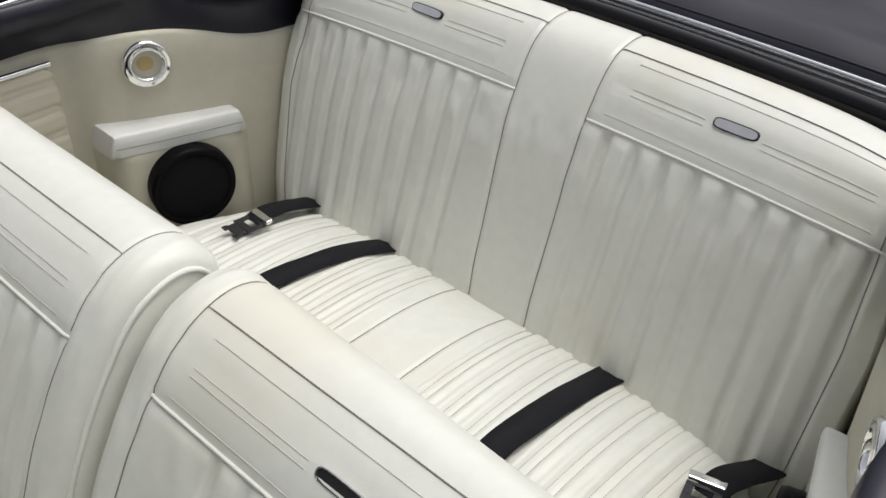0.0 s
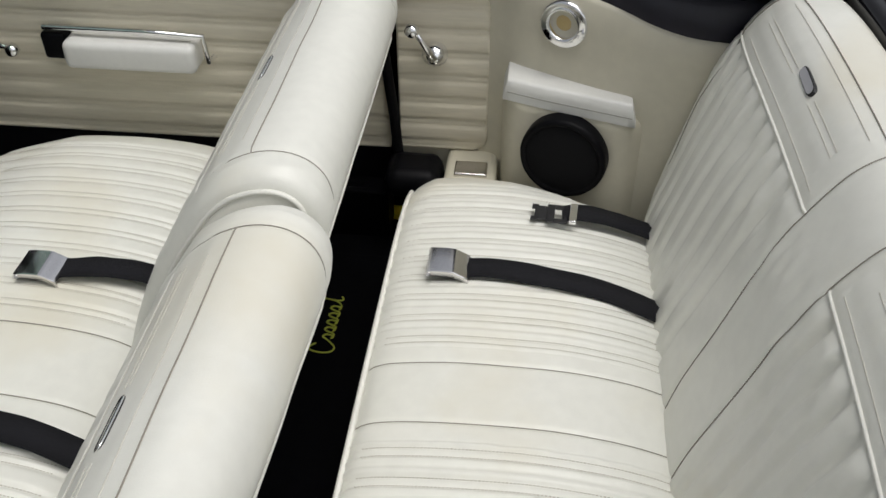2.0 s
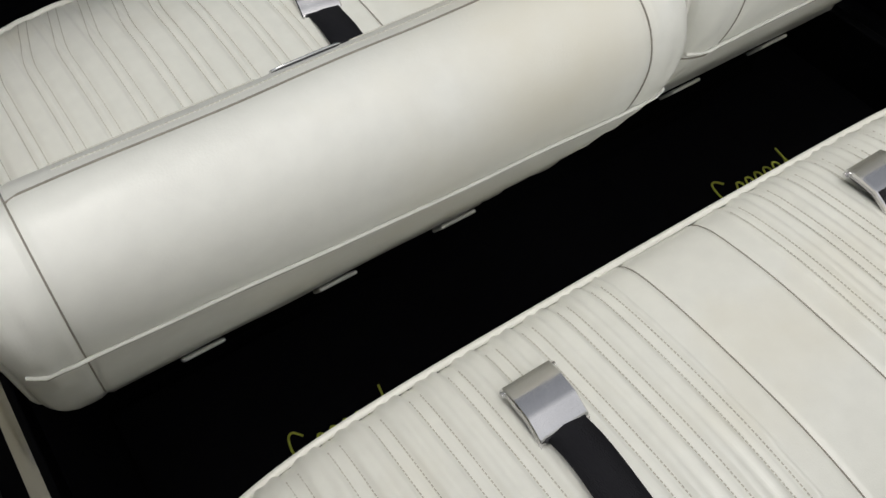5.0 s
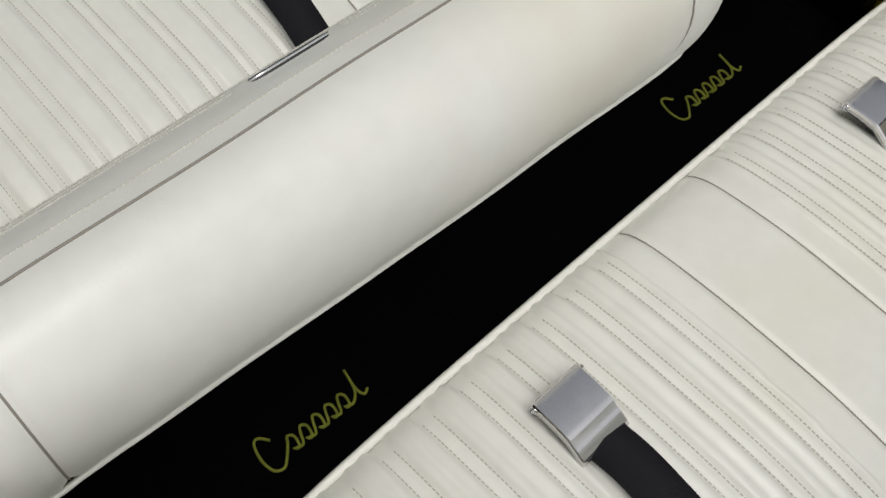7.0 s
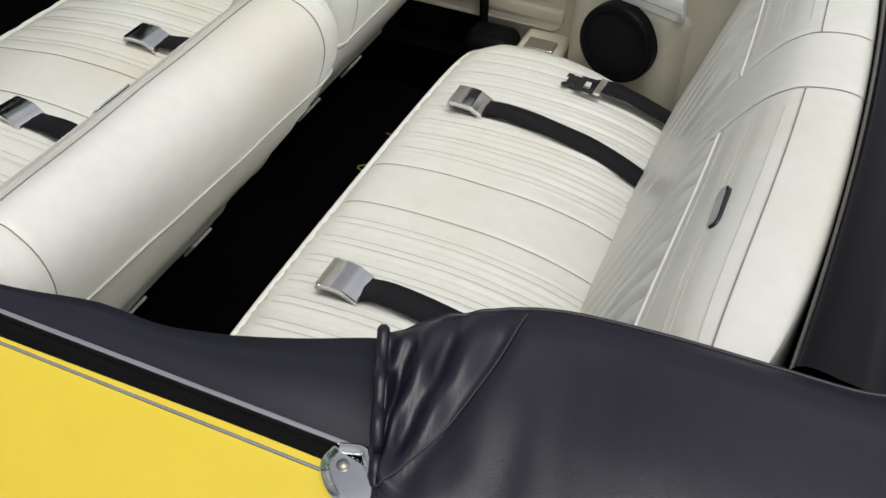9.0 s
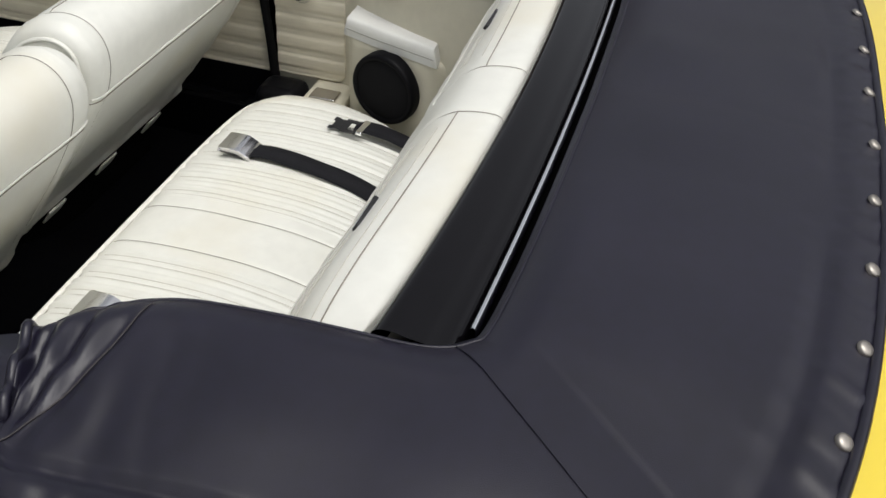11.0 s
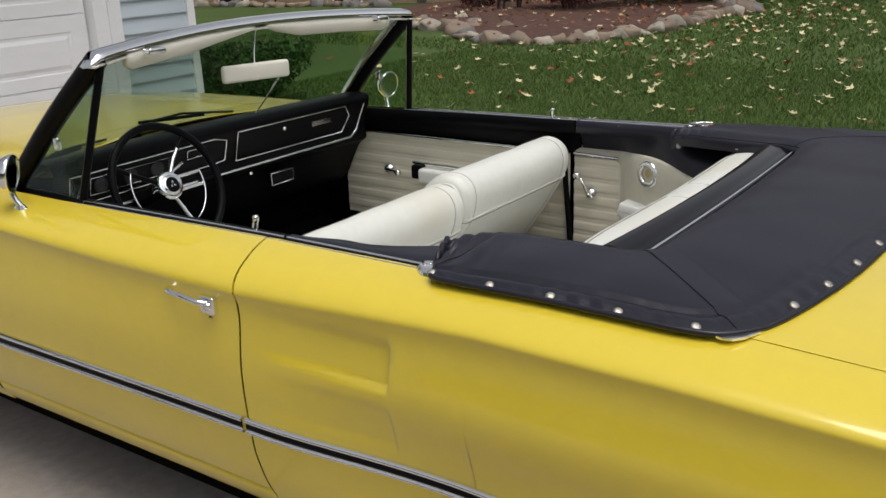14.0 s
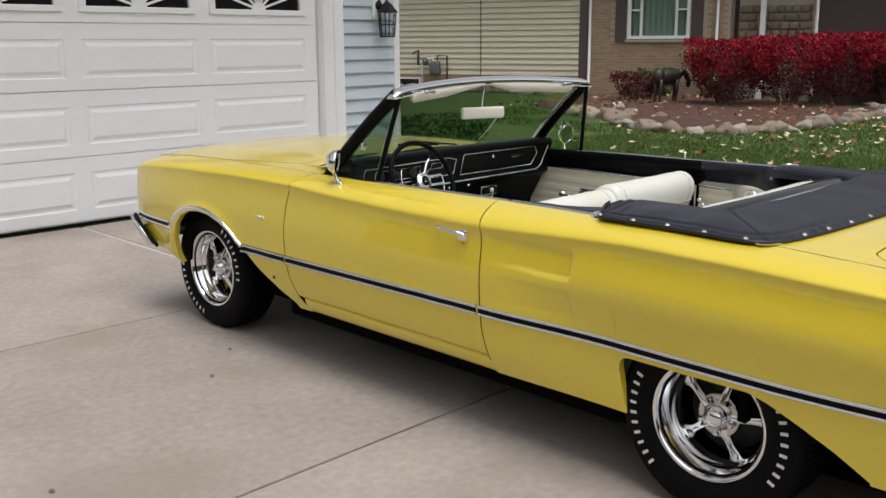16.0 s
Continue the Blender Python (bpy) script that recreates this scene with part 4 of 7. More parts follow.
xs = np.unique(np.r_[np.linspace(-0.61, 0.61, 400), np.linspace(-0.61, -0.585, 14), np.linspace(0.585, 0.61, 14)])
rows = [[rear_back_at(x, j) for j in range(len(BACK))] for x in xs]
for sgn in (-1, 1):
    edge = rows[0 if sgn < 0 else -1]
    rows.insert(0 if sgn < 0 else len(rows), [(x + sgn * 0.004, 0.5 * (y + 0.25) + 0.02, z - 0.02) for x, y, z in edge])
backrest = part("backrest", Shape().grid(rows), VINYL, rear_seat, "cream pleated vinyl backrest")
jb = int(np.argmin(abs(BACK[:, 1] - BAND) + (BACK[:, 0] < 0.30) * 9))
jt = int(np.argmin(abs(BACK[:, 0] - 0.290) + (BACK[:, 1] < 1.0) * 9))
for c in (0, 1):
    part("panel_seam", seam([tuple(Vector(rear_back_at(back_seams(BACK[j, 1])[c] * 0.61 / curve1(BACK[j, 1], [(0.48, 0.585), (0.6, 0.60), (0.8, 0.61), (0.98, 0.598), (1.05, 0.585)]), j)) + Vector((0, 0.0006, 0.0004))) for j in range(4, len(BACK) - 8)], 0.0009), THREAD, backrest)
for sgn in (-1, 1):
    line = [tuple(Vector(rear_back_at(sgn * x, jb)) + Vector((0, 0.001, 0))) for x in np.linspace(0.089 if sgn < 0 else 0.059, 0.60, 60)]
    part("band_piping", seam(line, 0.0026), PIPING, backrest)
    line = [tuple(Vector(rear_back_at(sgn * x, jt)) + Vector((0, 0.0006, 0.001))) for x in np.linspace(0.089 if sgn < 0 else 0.059, 0.57, 60)]
    line += [tuple(Vector(rear_back_at(sgn * 0.575, j)) + Vector((0, 0.0008, 0.001))) for j in range(jt - 1, jb - 60, -1) if j > 6]
    part("edge_seam", seam(line, 0.0009), THREAD, backrest)
    # stitched lines along the band, the middle pair broken by the emblem
    for up, spans in ((0.14, ((0.10, 0.54),)), (0.46, ((0.13, 0.262), (0.356, 0.53))), (0.54, ((0.13, 0.262), (0.356, 0.53))), (0.86, ((0.12, 0.54),))):
        g = jb + (jt - jb) * up
        j = int(g)
        for xa, xb in spans:
            line = [tuple(Vector(rear_back_at(sgn * x - 0.018, j)).lerp(Vector(rear_back_at(sgn * x - 0.018, j + 1)), g - j) + Vector((0, 0.0004, 0.0004))) for x in np.linspace(xa, xb, 40)]
            part("band_stitching", stitches(line, 0.0007, 0.0046, 0.0036), PALESTITCH, backrest)
    # oblong bright emblem on the band
    je = int(np.argmin(abs(BACK[:, 1] - 1.002) + (BACK[:, 0] < 0.30) * 9))
    c = Vector(rear_back_at(sgn * 0.312 - 0.018, je))
    q = Matrix.Translation(c) @ Matrix.Rotation(radians(-59), 4, "X")
    badge = Shape()
    ring = [(0.036 * np.sign(math.cos(a)) * abs(math.cos(a)) ** 0.35, 0.0085 * np.sign(math.sin(a)) * abs(math.sin(a)) ** 0.7) for a in np.linspace(0, 2 * math.pi, 40, endpoint=False)]
    badge.grid([[q @ Vector((x * k, y * k2, h)) for x, y in ring] for k, k2, h in ((1.0, 1.0, -0.003), (1.0, 1.0, 0.003), (0.94, 0.84, 0.0045), (0.90, 0.72, 0.003))], close_v=True)
    e = part("emblem", badge, GUNMETAL, backrest, "oblong badge with a silver face", fix=True)
    part("emblem_face", Shape().fan([q @ Vector((x * 0.93, y * 0.80, 0.0046)) for x, y in ring]), EMBLEM, rear_seat)

# front bench: one cushion, two tipping backrests
front_seat = thing("front_bench_seat", "cream vinyl front bench seat with two split backrests", "seat")
FC = section([(1.885, 0.30), (1.88, 0.42), (1.868, 0.52), (1.845, 0.575), (1.805, 0.603), (1.73, 0.618), (1.62, 0.632), (1.48, 0.630), (1.36, 0.610), (1.28, 0.56)], 60)
FC_N = normals2(FC)
FRONT_LINES = [s * (0.122 + 0.0498 * k) for s in (-1, 1) for k in range(11)]


def front_cushion_at(x, j):
    y, z = FC[j]
    k = abs(x) / 0.70
    w = curve1(y, [(1.28, 0.70), (1.68, 0.70), (1.81, 0.665), (1.88, 0.62)])
    X = x * w / 0.70
    top = min(max((z - 0.575) / 0.035, 0), 1)
    d = -pleats(X, FRONT_LINES, 0.0050, 0.0048) * top - 0.003 * sum(crease(X - c, 0.004) for c in (-0.068, 0.076)) * top + 0.0015 * wrinkle(X, y, 0, 9)
    return (X, y + FC_N[j, 0] * d, z + FC_N[j, 1] * d - 0.05 * k**7 - 0.01 * k * k)


xs = np.unique(np.r_[np.linspace(-0.70, 0.70, 400), np.linspace(-0.70, -0.675, 10), np.linspace(0.675, 0.70, 10)])
rows = [[front_cushion_at(x, j) for j in range(len(FC))] for x in xs]
for sgn in (-1, 1):
    edge = rows[0 if sgn < 0 else -1]
    rows.insert(0 if sgn < 0 else len(rows), [(x - sgn * 0.005, y, 0.33 if y > 1.42 else z - 0.03) for x, y, z in edge])
fcush = part("cushion", Shape().grid(rows), VINYL, front_seat, "cream pleated vinyl cushion")
jf2 = int(np.argmin(abs(FC[:, 1] - 0.585) + (FC[:, 0] < 1.75) * 9))
part("piping", Shape().tube([tuple(Vector(front_cushion_at(x, jf2)) + Vector((0, 0.003, 0.002))) for x in np.linspace(-0.69, 0.69, 90)], 0.0048, 8), PIPING, fcush)
for c in (-0.068, 0.076):
    part("panel_seam", seam([tuple(Vector(front_cushion_at(c, j)) + Vector((0, 0, 0.0006))) for j in range(jf2, len(FC) - 3)], 0.0012), THREAD, fcush)
for c in FRONT_LINES:
    for o in (-0.007, 0.007):
        if abs(c + o) < 0.66:
            part("stitching", stitches([tuple(Vector(front_cushion_at(c + o, j)) + Vector((0, 0, 0.0009))) for j in range(jf2 + 2, len(FC) - 4, 2)]), STITCH, fcush)

# the closed section of a backrest, from the front foot over the top to the rear foot
FB = [(1.305, 0.54), (1.282, 0.62), (1.252, 0.70), (1.219, 0.775), (1.182, 0.843), (1.147, 0.895), (1.118, 0.932), (1.088, 0.957), (1.05, 0.974), (1.012, 0.978), (0.980, 0.968), (0.957, 0.945), (0.947, 0.912),
      (0.951, 0.875), (0.965, 0.835), (0.991, 0.79), (1.028, 0.73), (1.080, 0.655), (1.132, 0.58), (1.180, 0.51), (1.218, 0.460), (1.240, 0.452)]
FBS = section(FB, 110)
FBS_N = normals2(FBS)
MID = np.array([1.15, 0.74])
F_BAND = 0.893
SHIFT = [0.0, 0.0]


def front_back_at(x, j, x0, x1):
    """x between the backrest's two ends."""
    y, z = FBS[j]
    u = (x - x0) / (x1 - x0)
    e = min(u, 1 - u) * (x1 - x0)
    r = 0.034
    shrink = 0.0 if e > r else r - math.sqrt(max(r * r - (r - e) ** 2, 0))
    face = y > 1.09 and j < 60
    d = -shrink * 0.75
    if face and e > 0.055:
        low = min(max((F_BAND - z) / 0.012, 0), 1)
        lines = [x0 + 0.075 + 0.0535 * k for k in range(9)]
        d -= pleats(x, lines, 0.0048, 0.0065, 0.004) * low
        d += 0.003 * wrinkle(x * 2, 0.1, z, 18) * low * crease(z - F_BAND + 0.05, 0.06)
        d -= 0.004 * crease(z - F_BAND, 0.005)
        for c in (0.908, 0.915, 0.944, 0.951):
            d -= 0.0012 * crease(z - c, 0.0022)
    if not face:
        d += 0.0022 * wrinkle(x, y, z, 8)
        if z < 0.60 and y < 1.2:
            d += 0.008 * wrinkle(x * 1.5, 0, z, 6) - 0.006
    if e < 0.07:
        d -= 0.003 * crease(e - 0.058, 0.004)
        d += 0.0035 * wrinkle(x * 3, y, z, 20) * crease(e - 0.03, 0.02)
    set_in = 0.026 * min(max(-x / 0.6, 0), 1) * (y < 1.06) * min(max((1.06 - y) / 0.08, 0), 1)
    return (x, y + FBS_N[j, 0] * d + SHIFT[0] + set_in, z + FBS_N[j, 1] * d + SHIFT[1])


def front_backrest(x0, x1, dy, dz):
    SHIFT[0], SHIFT[1] = dy, dz
    xs = np.unique(np.r_[np.linspace(x0, x1, 190), x0 + 0.05 * np.linspace(0, 1, 16) ** 2, x1 - 0.05 * np.linspace(0, 1, 16) ** 2])
    rows = [[front_back_at(x, j, x0, x1) for j in range(len(FBS))] for x in xs]
    s = Shape().grid(rows)
    b = part("backrest", s, VINYL, front_seat, "cream vinyl split backrest")
    for x, flip in ((x0, True), (x1, False)):
        row = [Vector(front_back_at(x, j, x0, x1)) for j in range(len(FBS))]
        c = Vector((x, MID[0] + dy, MID[1] + dz))
        out = Vector((-0.010 if flip else 0.010, 0, 0))
        rings = [row, [c.lerp(p, 0.9) + out * 0.8 for p in row], [c.lerp(p, 0.6) + out for p in row], [c.lerp(p, 0.05) + out for p in row]]
        part("boxing", Shape().grid(rings, close_v=False, flip=not flip), VINYL_SIDE, b, "cream side boxing")
        part("boxing_piping", seam([tuple(p + Vector((-0.002 if flip else 0.002, 0, 0))) for p in row], 0.0042), PIPING, b)
    for e in (x0 + 0.058, x1 - 0.058):
        part("edge_seam", seam([tuple(Vector(front_back_at(e, j, x0, x1)) + Vector((0, FBS_N[j, 0], FBS_N[j, 1])) * 0.0006) for j in range(10, 98)], 0.0009), THREAD, b)
    jtop = int(np.argmin(abs(FBS[:, 0] - 1.052) + (FBS[:, 1] < 0.95) * 9))
    part("top_seam", seam([tuple(Vector(front_back_at(x, jtop, x0, x1)) + Vector((0, 0, 0.0008))) for x in np.linspace(x0 + 0.058, x1 - 0.058, 50)], 0.0010), THREAD, b)
    jband = int(np.argmin(abs(FBS[:, 1] - F_BAND) + (FBS[:, 0] < 1.1) * 9))
    part("band_piping", seam([tuple(Vector(front_back_at(x, jband, x0, x1)) + Vector((0, 0.001, 0.001))) for x in np.linspace(x0 + 0.058, x1 - 0.058, 50)], 0.0028), PIPING, b)
    jlow = int(np.argmin(abs(FBS[:, 1] - 0.84) + (FBS[:, 0] > 1.1) * 9))
    # This grey line marks the seam and paints the shade under its piping.
    part("rear_seam_shade", seam([tuple(Vector(front_back_at(x, jlow + 1, x0, x1)) + Vector((0, -0.0006, 0))) for x in np.linspace(x0 + 0.01, x1 - 0.01, 50)], 0.0013), THREAD, b)
    part("rear_piping", seam([tuple(Vector(front_back_at(x, jlow, x0, x1)) + Vector((0, -0.002, 0))) for x in np.linspace(x0 + 0.01, x1 - 0.01, 50)], 0.0022), PIPING, b)
    # stitched lines along the front band, the middle pair broken by the emblem
    mid = (x1 - x0) / 2
    for up, spans in ((0.12, ((0.09, 2 * mid - 0.09),)), (0.40, ((0.10, mid - 0.05), (mid + 0.05, 2 * mid - 0.10))), (0.48, ((0.10, mid - 0.05), (mid + 0.05, 2 * mid - 0.10))), (0.80, ((0.10, 2 * mid - 0.10),))):
        g = jband + (jtop - jband) * up
        j = int(g)
        for xa, xb in spans:
            line = [tuple(Vector(front_back_at(x0 + x, j, x0, x1)).lerp(Vector(front_back_at(x0 + x, j + 1, x0, x1)), g - j) + Vector((0, FBS_N[j, 0], FBS_N[j, 1])) * 0.0005) for x in np.linspace(xa, xb, 40)]
            part("band_stitching", stitches(line, 0.0007, 0.0046, 0.0036), PALESTITCH, b)
    # oblong emblem on the front band
    je = int(np.argmin(abs(FBS[:, 1] - 0.938) + (FBS[:, 0] < 1.1) * 9))
    c = Vector(front_back_at((x0 + x1) / 2 + 0.0, je, x0, x1))
    q = Matrix.Translation(c) @ Matrix.Rotation(radians(-52), 4, "X") @ Matrix.Translation((0, 0, 0.0012))
    ring = [(0.036 * np.sign(math.cos(a)) * abs(math.cos(a)) ** 0.35, 0.0085 * np.sign(math.sin(a)) * abs(math.sin(a)) ** 0.7) for a in np.linspace(0, 2 * math.pi, 40, endpoint=False)]
    badge = Shape().grid([[q @ Vector((x * k, y * k2, h)) for x, y in ring] for k, k2, h in ((1.0, 1.0, -0.006), (1.0, 1.0, -0.001), (0.94, 0.84, 0.0005), (0.90, 0.72, -0.001))], close_v=True)
    badge.fan([q @ Vector((x * 0.91, y * 0.74, -0.0008)) for x, y in ring])
    em = part("emblem", badge, GUNMETAL, b, "dark oblong badge", fix=True)
    part("rim", Shape().tube([q @ Vector((x, y, -0.0006)) for x, y in ring + ring[:1]], 0.0011, 6), CHROME, em, "bright rim")
    return b


front_backrest(-0.686, 0.004, 0.012, -0.016)
front_backrest(0.030, 0.722, 0.032, -0.004)
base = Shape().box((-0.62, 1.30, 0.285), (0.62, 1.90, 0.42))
part("seat_base", base, SHADEGAP, front_seat, smooth=False)
for x in (-0.50, -0.30, -0.10, 0.16, 0.36, 0.56):
    part("lower_tab", moved(rounded((-0.030, -0.003, -0.022), (0.030, 0.003, 0.022), 0.0028), Matrix.Translation((x, 1.228 + (0.02 if x > 0 else 0), 0.436 + (0.012 if x > 0 else 0))) @ Matrix.Rotation(radians(37), 4, "X")), VINYL_SIDE, front_seat)


# ---- seat belts ----
def strap(points, w, thick=0.0022, n=40):
    """Flat webbing along a path; its width lies across the path, nearly level."""
    p = path(points, n)
    rows = []
    for i, c in enumerate(p):
        d = Vector(p[min(i + 1, n - 1)] - p[max(i - 1, 0)]).normalized()
        a = d.cross(Vector((0, 0, 1))).normalized() * w / 2
        up = a.cross(d).normalized()
        c = Vector(c)
        roll = 0.10 * wrinkle(i * 0.13, p[0][0], 0, 1.0)
        rows.append([c - a + up * w * roll * -0.3, c + up * thick, c + a + up * w * roll * 0.3, c + a + up * (w * roll * 0.3 - thick), c - up * 0.0005, c - a - up * (thick + w * roll * 0.3)])
    return Shape().grid(rows, close_v=True)


def buckle(parent, at, w=0.062, deep=0.072):
    """A lift-flap buckle: rounded steel cover with a bent front edge, on a darker base."""
    base = moved(rounded((-w / 2 + 0.004, -deep / 2, 0.0), (w / 2 - 0.004, deep / 2, 0.007), 0.003), at)
    b = part("buckle", base, GUNMETAL, parent, "steel lift-flap buckle")
    rows = []
    arc = [(y, 0.0182 - 0.0030 * ((y - 0.004) / 0.030) ** 2) for y in np.linspace(deep / 2 - 0.002, -0.010, 10)]
    for y, z in [(deep / 2, 0.0110)] + arc + [(-0.0125, 0.0160), (-0.022, 0.0115), (-deep / 2 + 0.004, 0.0070), (-deep / 2, 0.003)]:
        rows.append([at @ Vector((x, y, z - dz)) for x, dz in ((-w / 2, 0.010), (-w / 2, 0.0015), (-w / 2 + 0.0015, 0), (w / 2 - 0.0015, 0), (w / 2, 0.0015), (w / 2, 0.010))])
    part("flap", Shape().grid(rows, flip=True), POLISHED, b, "polished steel flap", solid=0.0014, sharp=30)
    for sx in (-1, 1):
        part("pivot", Shape().lathe([(0.0035, -0.002), (0.0035, 0.004), (0, 0.004)], at @ Matrix.Translation((sx * w / 2, deep / 2 - 0.006, 0.009)), 12), CHROME, b, fix=True)
    return b


def lying(x, y, z, turn, tilt=0):
    return Matrix.Translation((x, y, z)) @ Matrix.Rotation(radians(turn), 4, "Z") @ Matrix.Rotation(radians(tilt), 4, "X")


belts = [
    # rear, driver side: buckle then webbing back into the seat
    ((-0.262, 0.829, 0.636, 0, 3), [(-0.261, 0.800, 0.640), (-0.261, 0.76, 0.646), (-0.264, 0.70, 0.643), (-0.268, 0.61, 0.632), (-0.271, 0.50, 0.602), (-0.272, 0.47, 0.588)]),
    ((0.269, 0.842, 0.636, 0, 3), [(0.269, 0.812, 0.640), (0.267, 0.77, 0.645), (0.260, 0.69, 0.641), (0.249, 0.59, 0.629), (0.236, 0.50, 0.602), (0.233, 0.47, 0.588)]),
    ((-0.124, 1.562, 0.629, -7, 2), [(-0.127, 1.527, 0.636), (-0.133, 1.46, 0.642), (-0.142, 1.38, 0.634), (-0.150, 1.30, 0.60)]),
    ((0.195, 1.513, 0.634, 0, 2), [(0.198, 1.478, 0.641), (0.205, 1.42, 0.643), (0.214, 1.35, 0.630), (0.222, 1.30, 0.60)]),
]
for (x, y, z, turn, tilt), line in belts:
    belt = thing("seat_belt", "black webbing lap belt with a steel buckle lying on the seat", "seat belt", "lap belts")
    part("webbing", strap(line, 0.048), WEBBING, belt, "black webbing")
    buckle(belt, lying(x, y, z, turn, tilt))
for line, tip in (([(0.441, 0.655, 0.634), (0.442, 0.63, 0.639), (0.446, 0.58, 0.630), (0.449, 0.51, 0.606), (0.450, 0.47, 0.590)], (0.439, 0.678, 0.632, -4)),
                  ([(-0.520, 0.63, 0.625), (-0.522, 0.60, 0.634), (-0.532, 0.56, 0.624), (-0.545, 0.50, 0.596), (-0.548, 0.47, 0.582)], (-0.517, 0.652, 0.626, 14))):
    belt = thing("seat_belt", "black webbing lap belt with a bare steel tongue on the seat", "seat belt", "lap belts")
    part("webbing", strap(line, 0.046), WEBBING, belt, "black webbing")
    q = lying(*tip)
    s = Shape().box((-0.026, -0.010, 0.001), (0.026, 0.004, 0.004), q).box((-0.026, -0.03, 0.001), (-0.014, -0.010, 0.004), q).box((0.014, -0.03, 0.001), (0.026, -0.010, 0.004), q).box((-0.026, -0.034, 0.001), (0.026, -0.028, 0.005), q).box((-0.020, 0.004, 0.001), (0.020, 0.026, 0.0035), q).box((-0.024, 0.020, 0.001), (-0.012, 0.032, 0.0035), q).box((0.010, 0.020, 0.001), (0.024, 0.032, 0.0035), q)
    # Dark metal here paints in the dark surroundings that bare steel would reflect.
    t = part("tongue", s, GUNMETAL, belt, "steel belt tongue with dark reflections in its colour", smooth=False, bevel=0.001)
    part("adjuster", Shape().box((-0.027, -0.050, 0.002), (0.027, -0.036, 0.010), q), CHROME, t, smooth=False, bevel=0.002)

# ---- floor mats with an embroidered flourish ----
for x0, x1, cx in ((-0.64, -0.08, -0.387), (0.06, 0.64, 0.410)):
    mat_ob = thing("floor_mat", "black carpet floor mat with a green-yellow embroidered flourish", "floor mat", "rear floor mats")
    part("mat", rounded((x0, 0.985, 0.332), (x1, 1.27, 0.342), 0.005), CARPET, mat_ob)
    # a tall open bow, then five low loops and an end stroke
    loops = [(-0.060, 0.022), (-0.072, 0.034), (-0.082, 0.030), (-0.088, 0.008), (-0.084, -0.012), (-0.070, -0.018), (-0.056, -0.008)]
    for k in range(5):
        a = -0.044 + 0.024 * k
        loops += [(a, 0.004), (a + 0.006, 0.012), (a + 0.014, 0.006), (a + 0.010, -0.010), (a + 0.002, -0.006), (a + 0.016, -0.010)]
    loops += [(0.084, 0.004), (0.092, 0.034), (0.086, 0.004), (0.090, -0.010), (0.100, -0.006)]
    pts = [(cx + u * (0.86 if cx > 0 else 0.82), (1.090 if cx > 0 else 1.072) + v * 0.95, 0.3435) for u, v in loops]
    part("embroidery", Shape().tube(path(pts, 180), 0.0019, 6), YARN, mat_ob, "green-yellow embroidered flourish")

# ---- cabin sides ----
TRIM_TOP = [(0.30, 0.885), (0.40, 0.887), (0.47, 0.892), (0.53, 0.910), (0.59, 0.932), (0.66, 0.940), (0.74, 0.934), (0.82, 0.922), (1.0, 0.92)]


def trim_x(y):
    return curve1(y, [(0.30, 0.612), (0.45, 0.622), (0.53, 0.636), (0.60, 0.664), (0.67, 0.698), (0.75, 0.740), (0.80, 0.778), (0.84, 0.790), (1.0, 0.792)])


def door_ripple(z, lines):
    return 0.0035 * max((crease(z - c - 0.006, 0.004) + crease(z - c + 0.006, 0.004) for c in lines), default=0) - 0.0018 * abs(math.sin((z - lines[0]) * math.pi / (lines[1] - lines[0])))


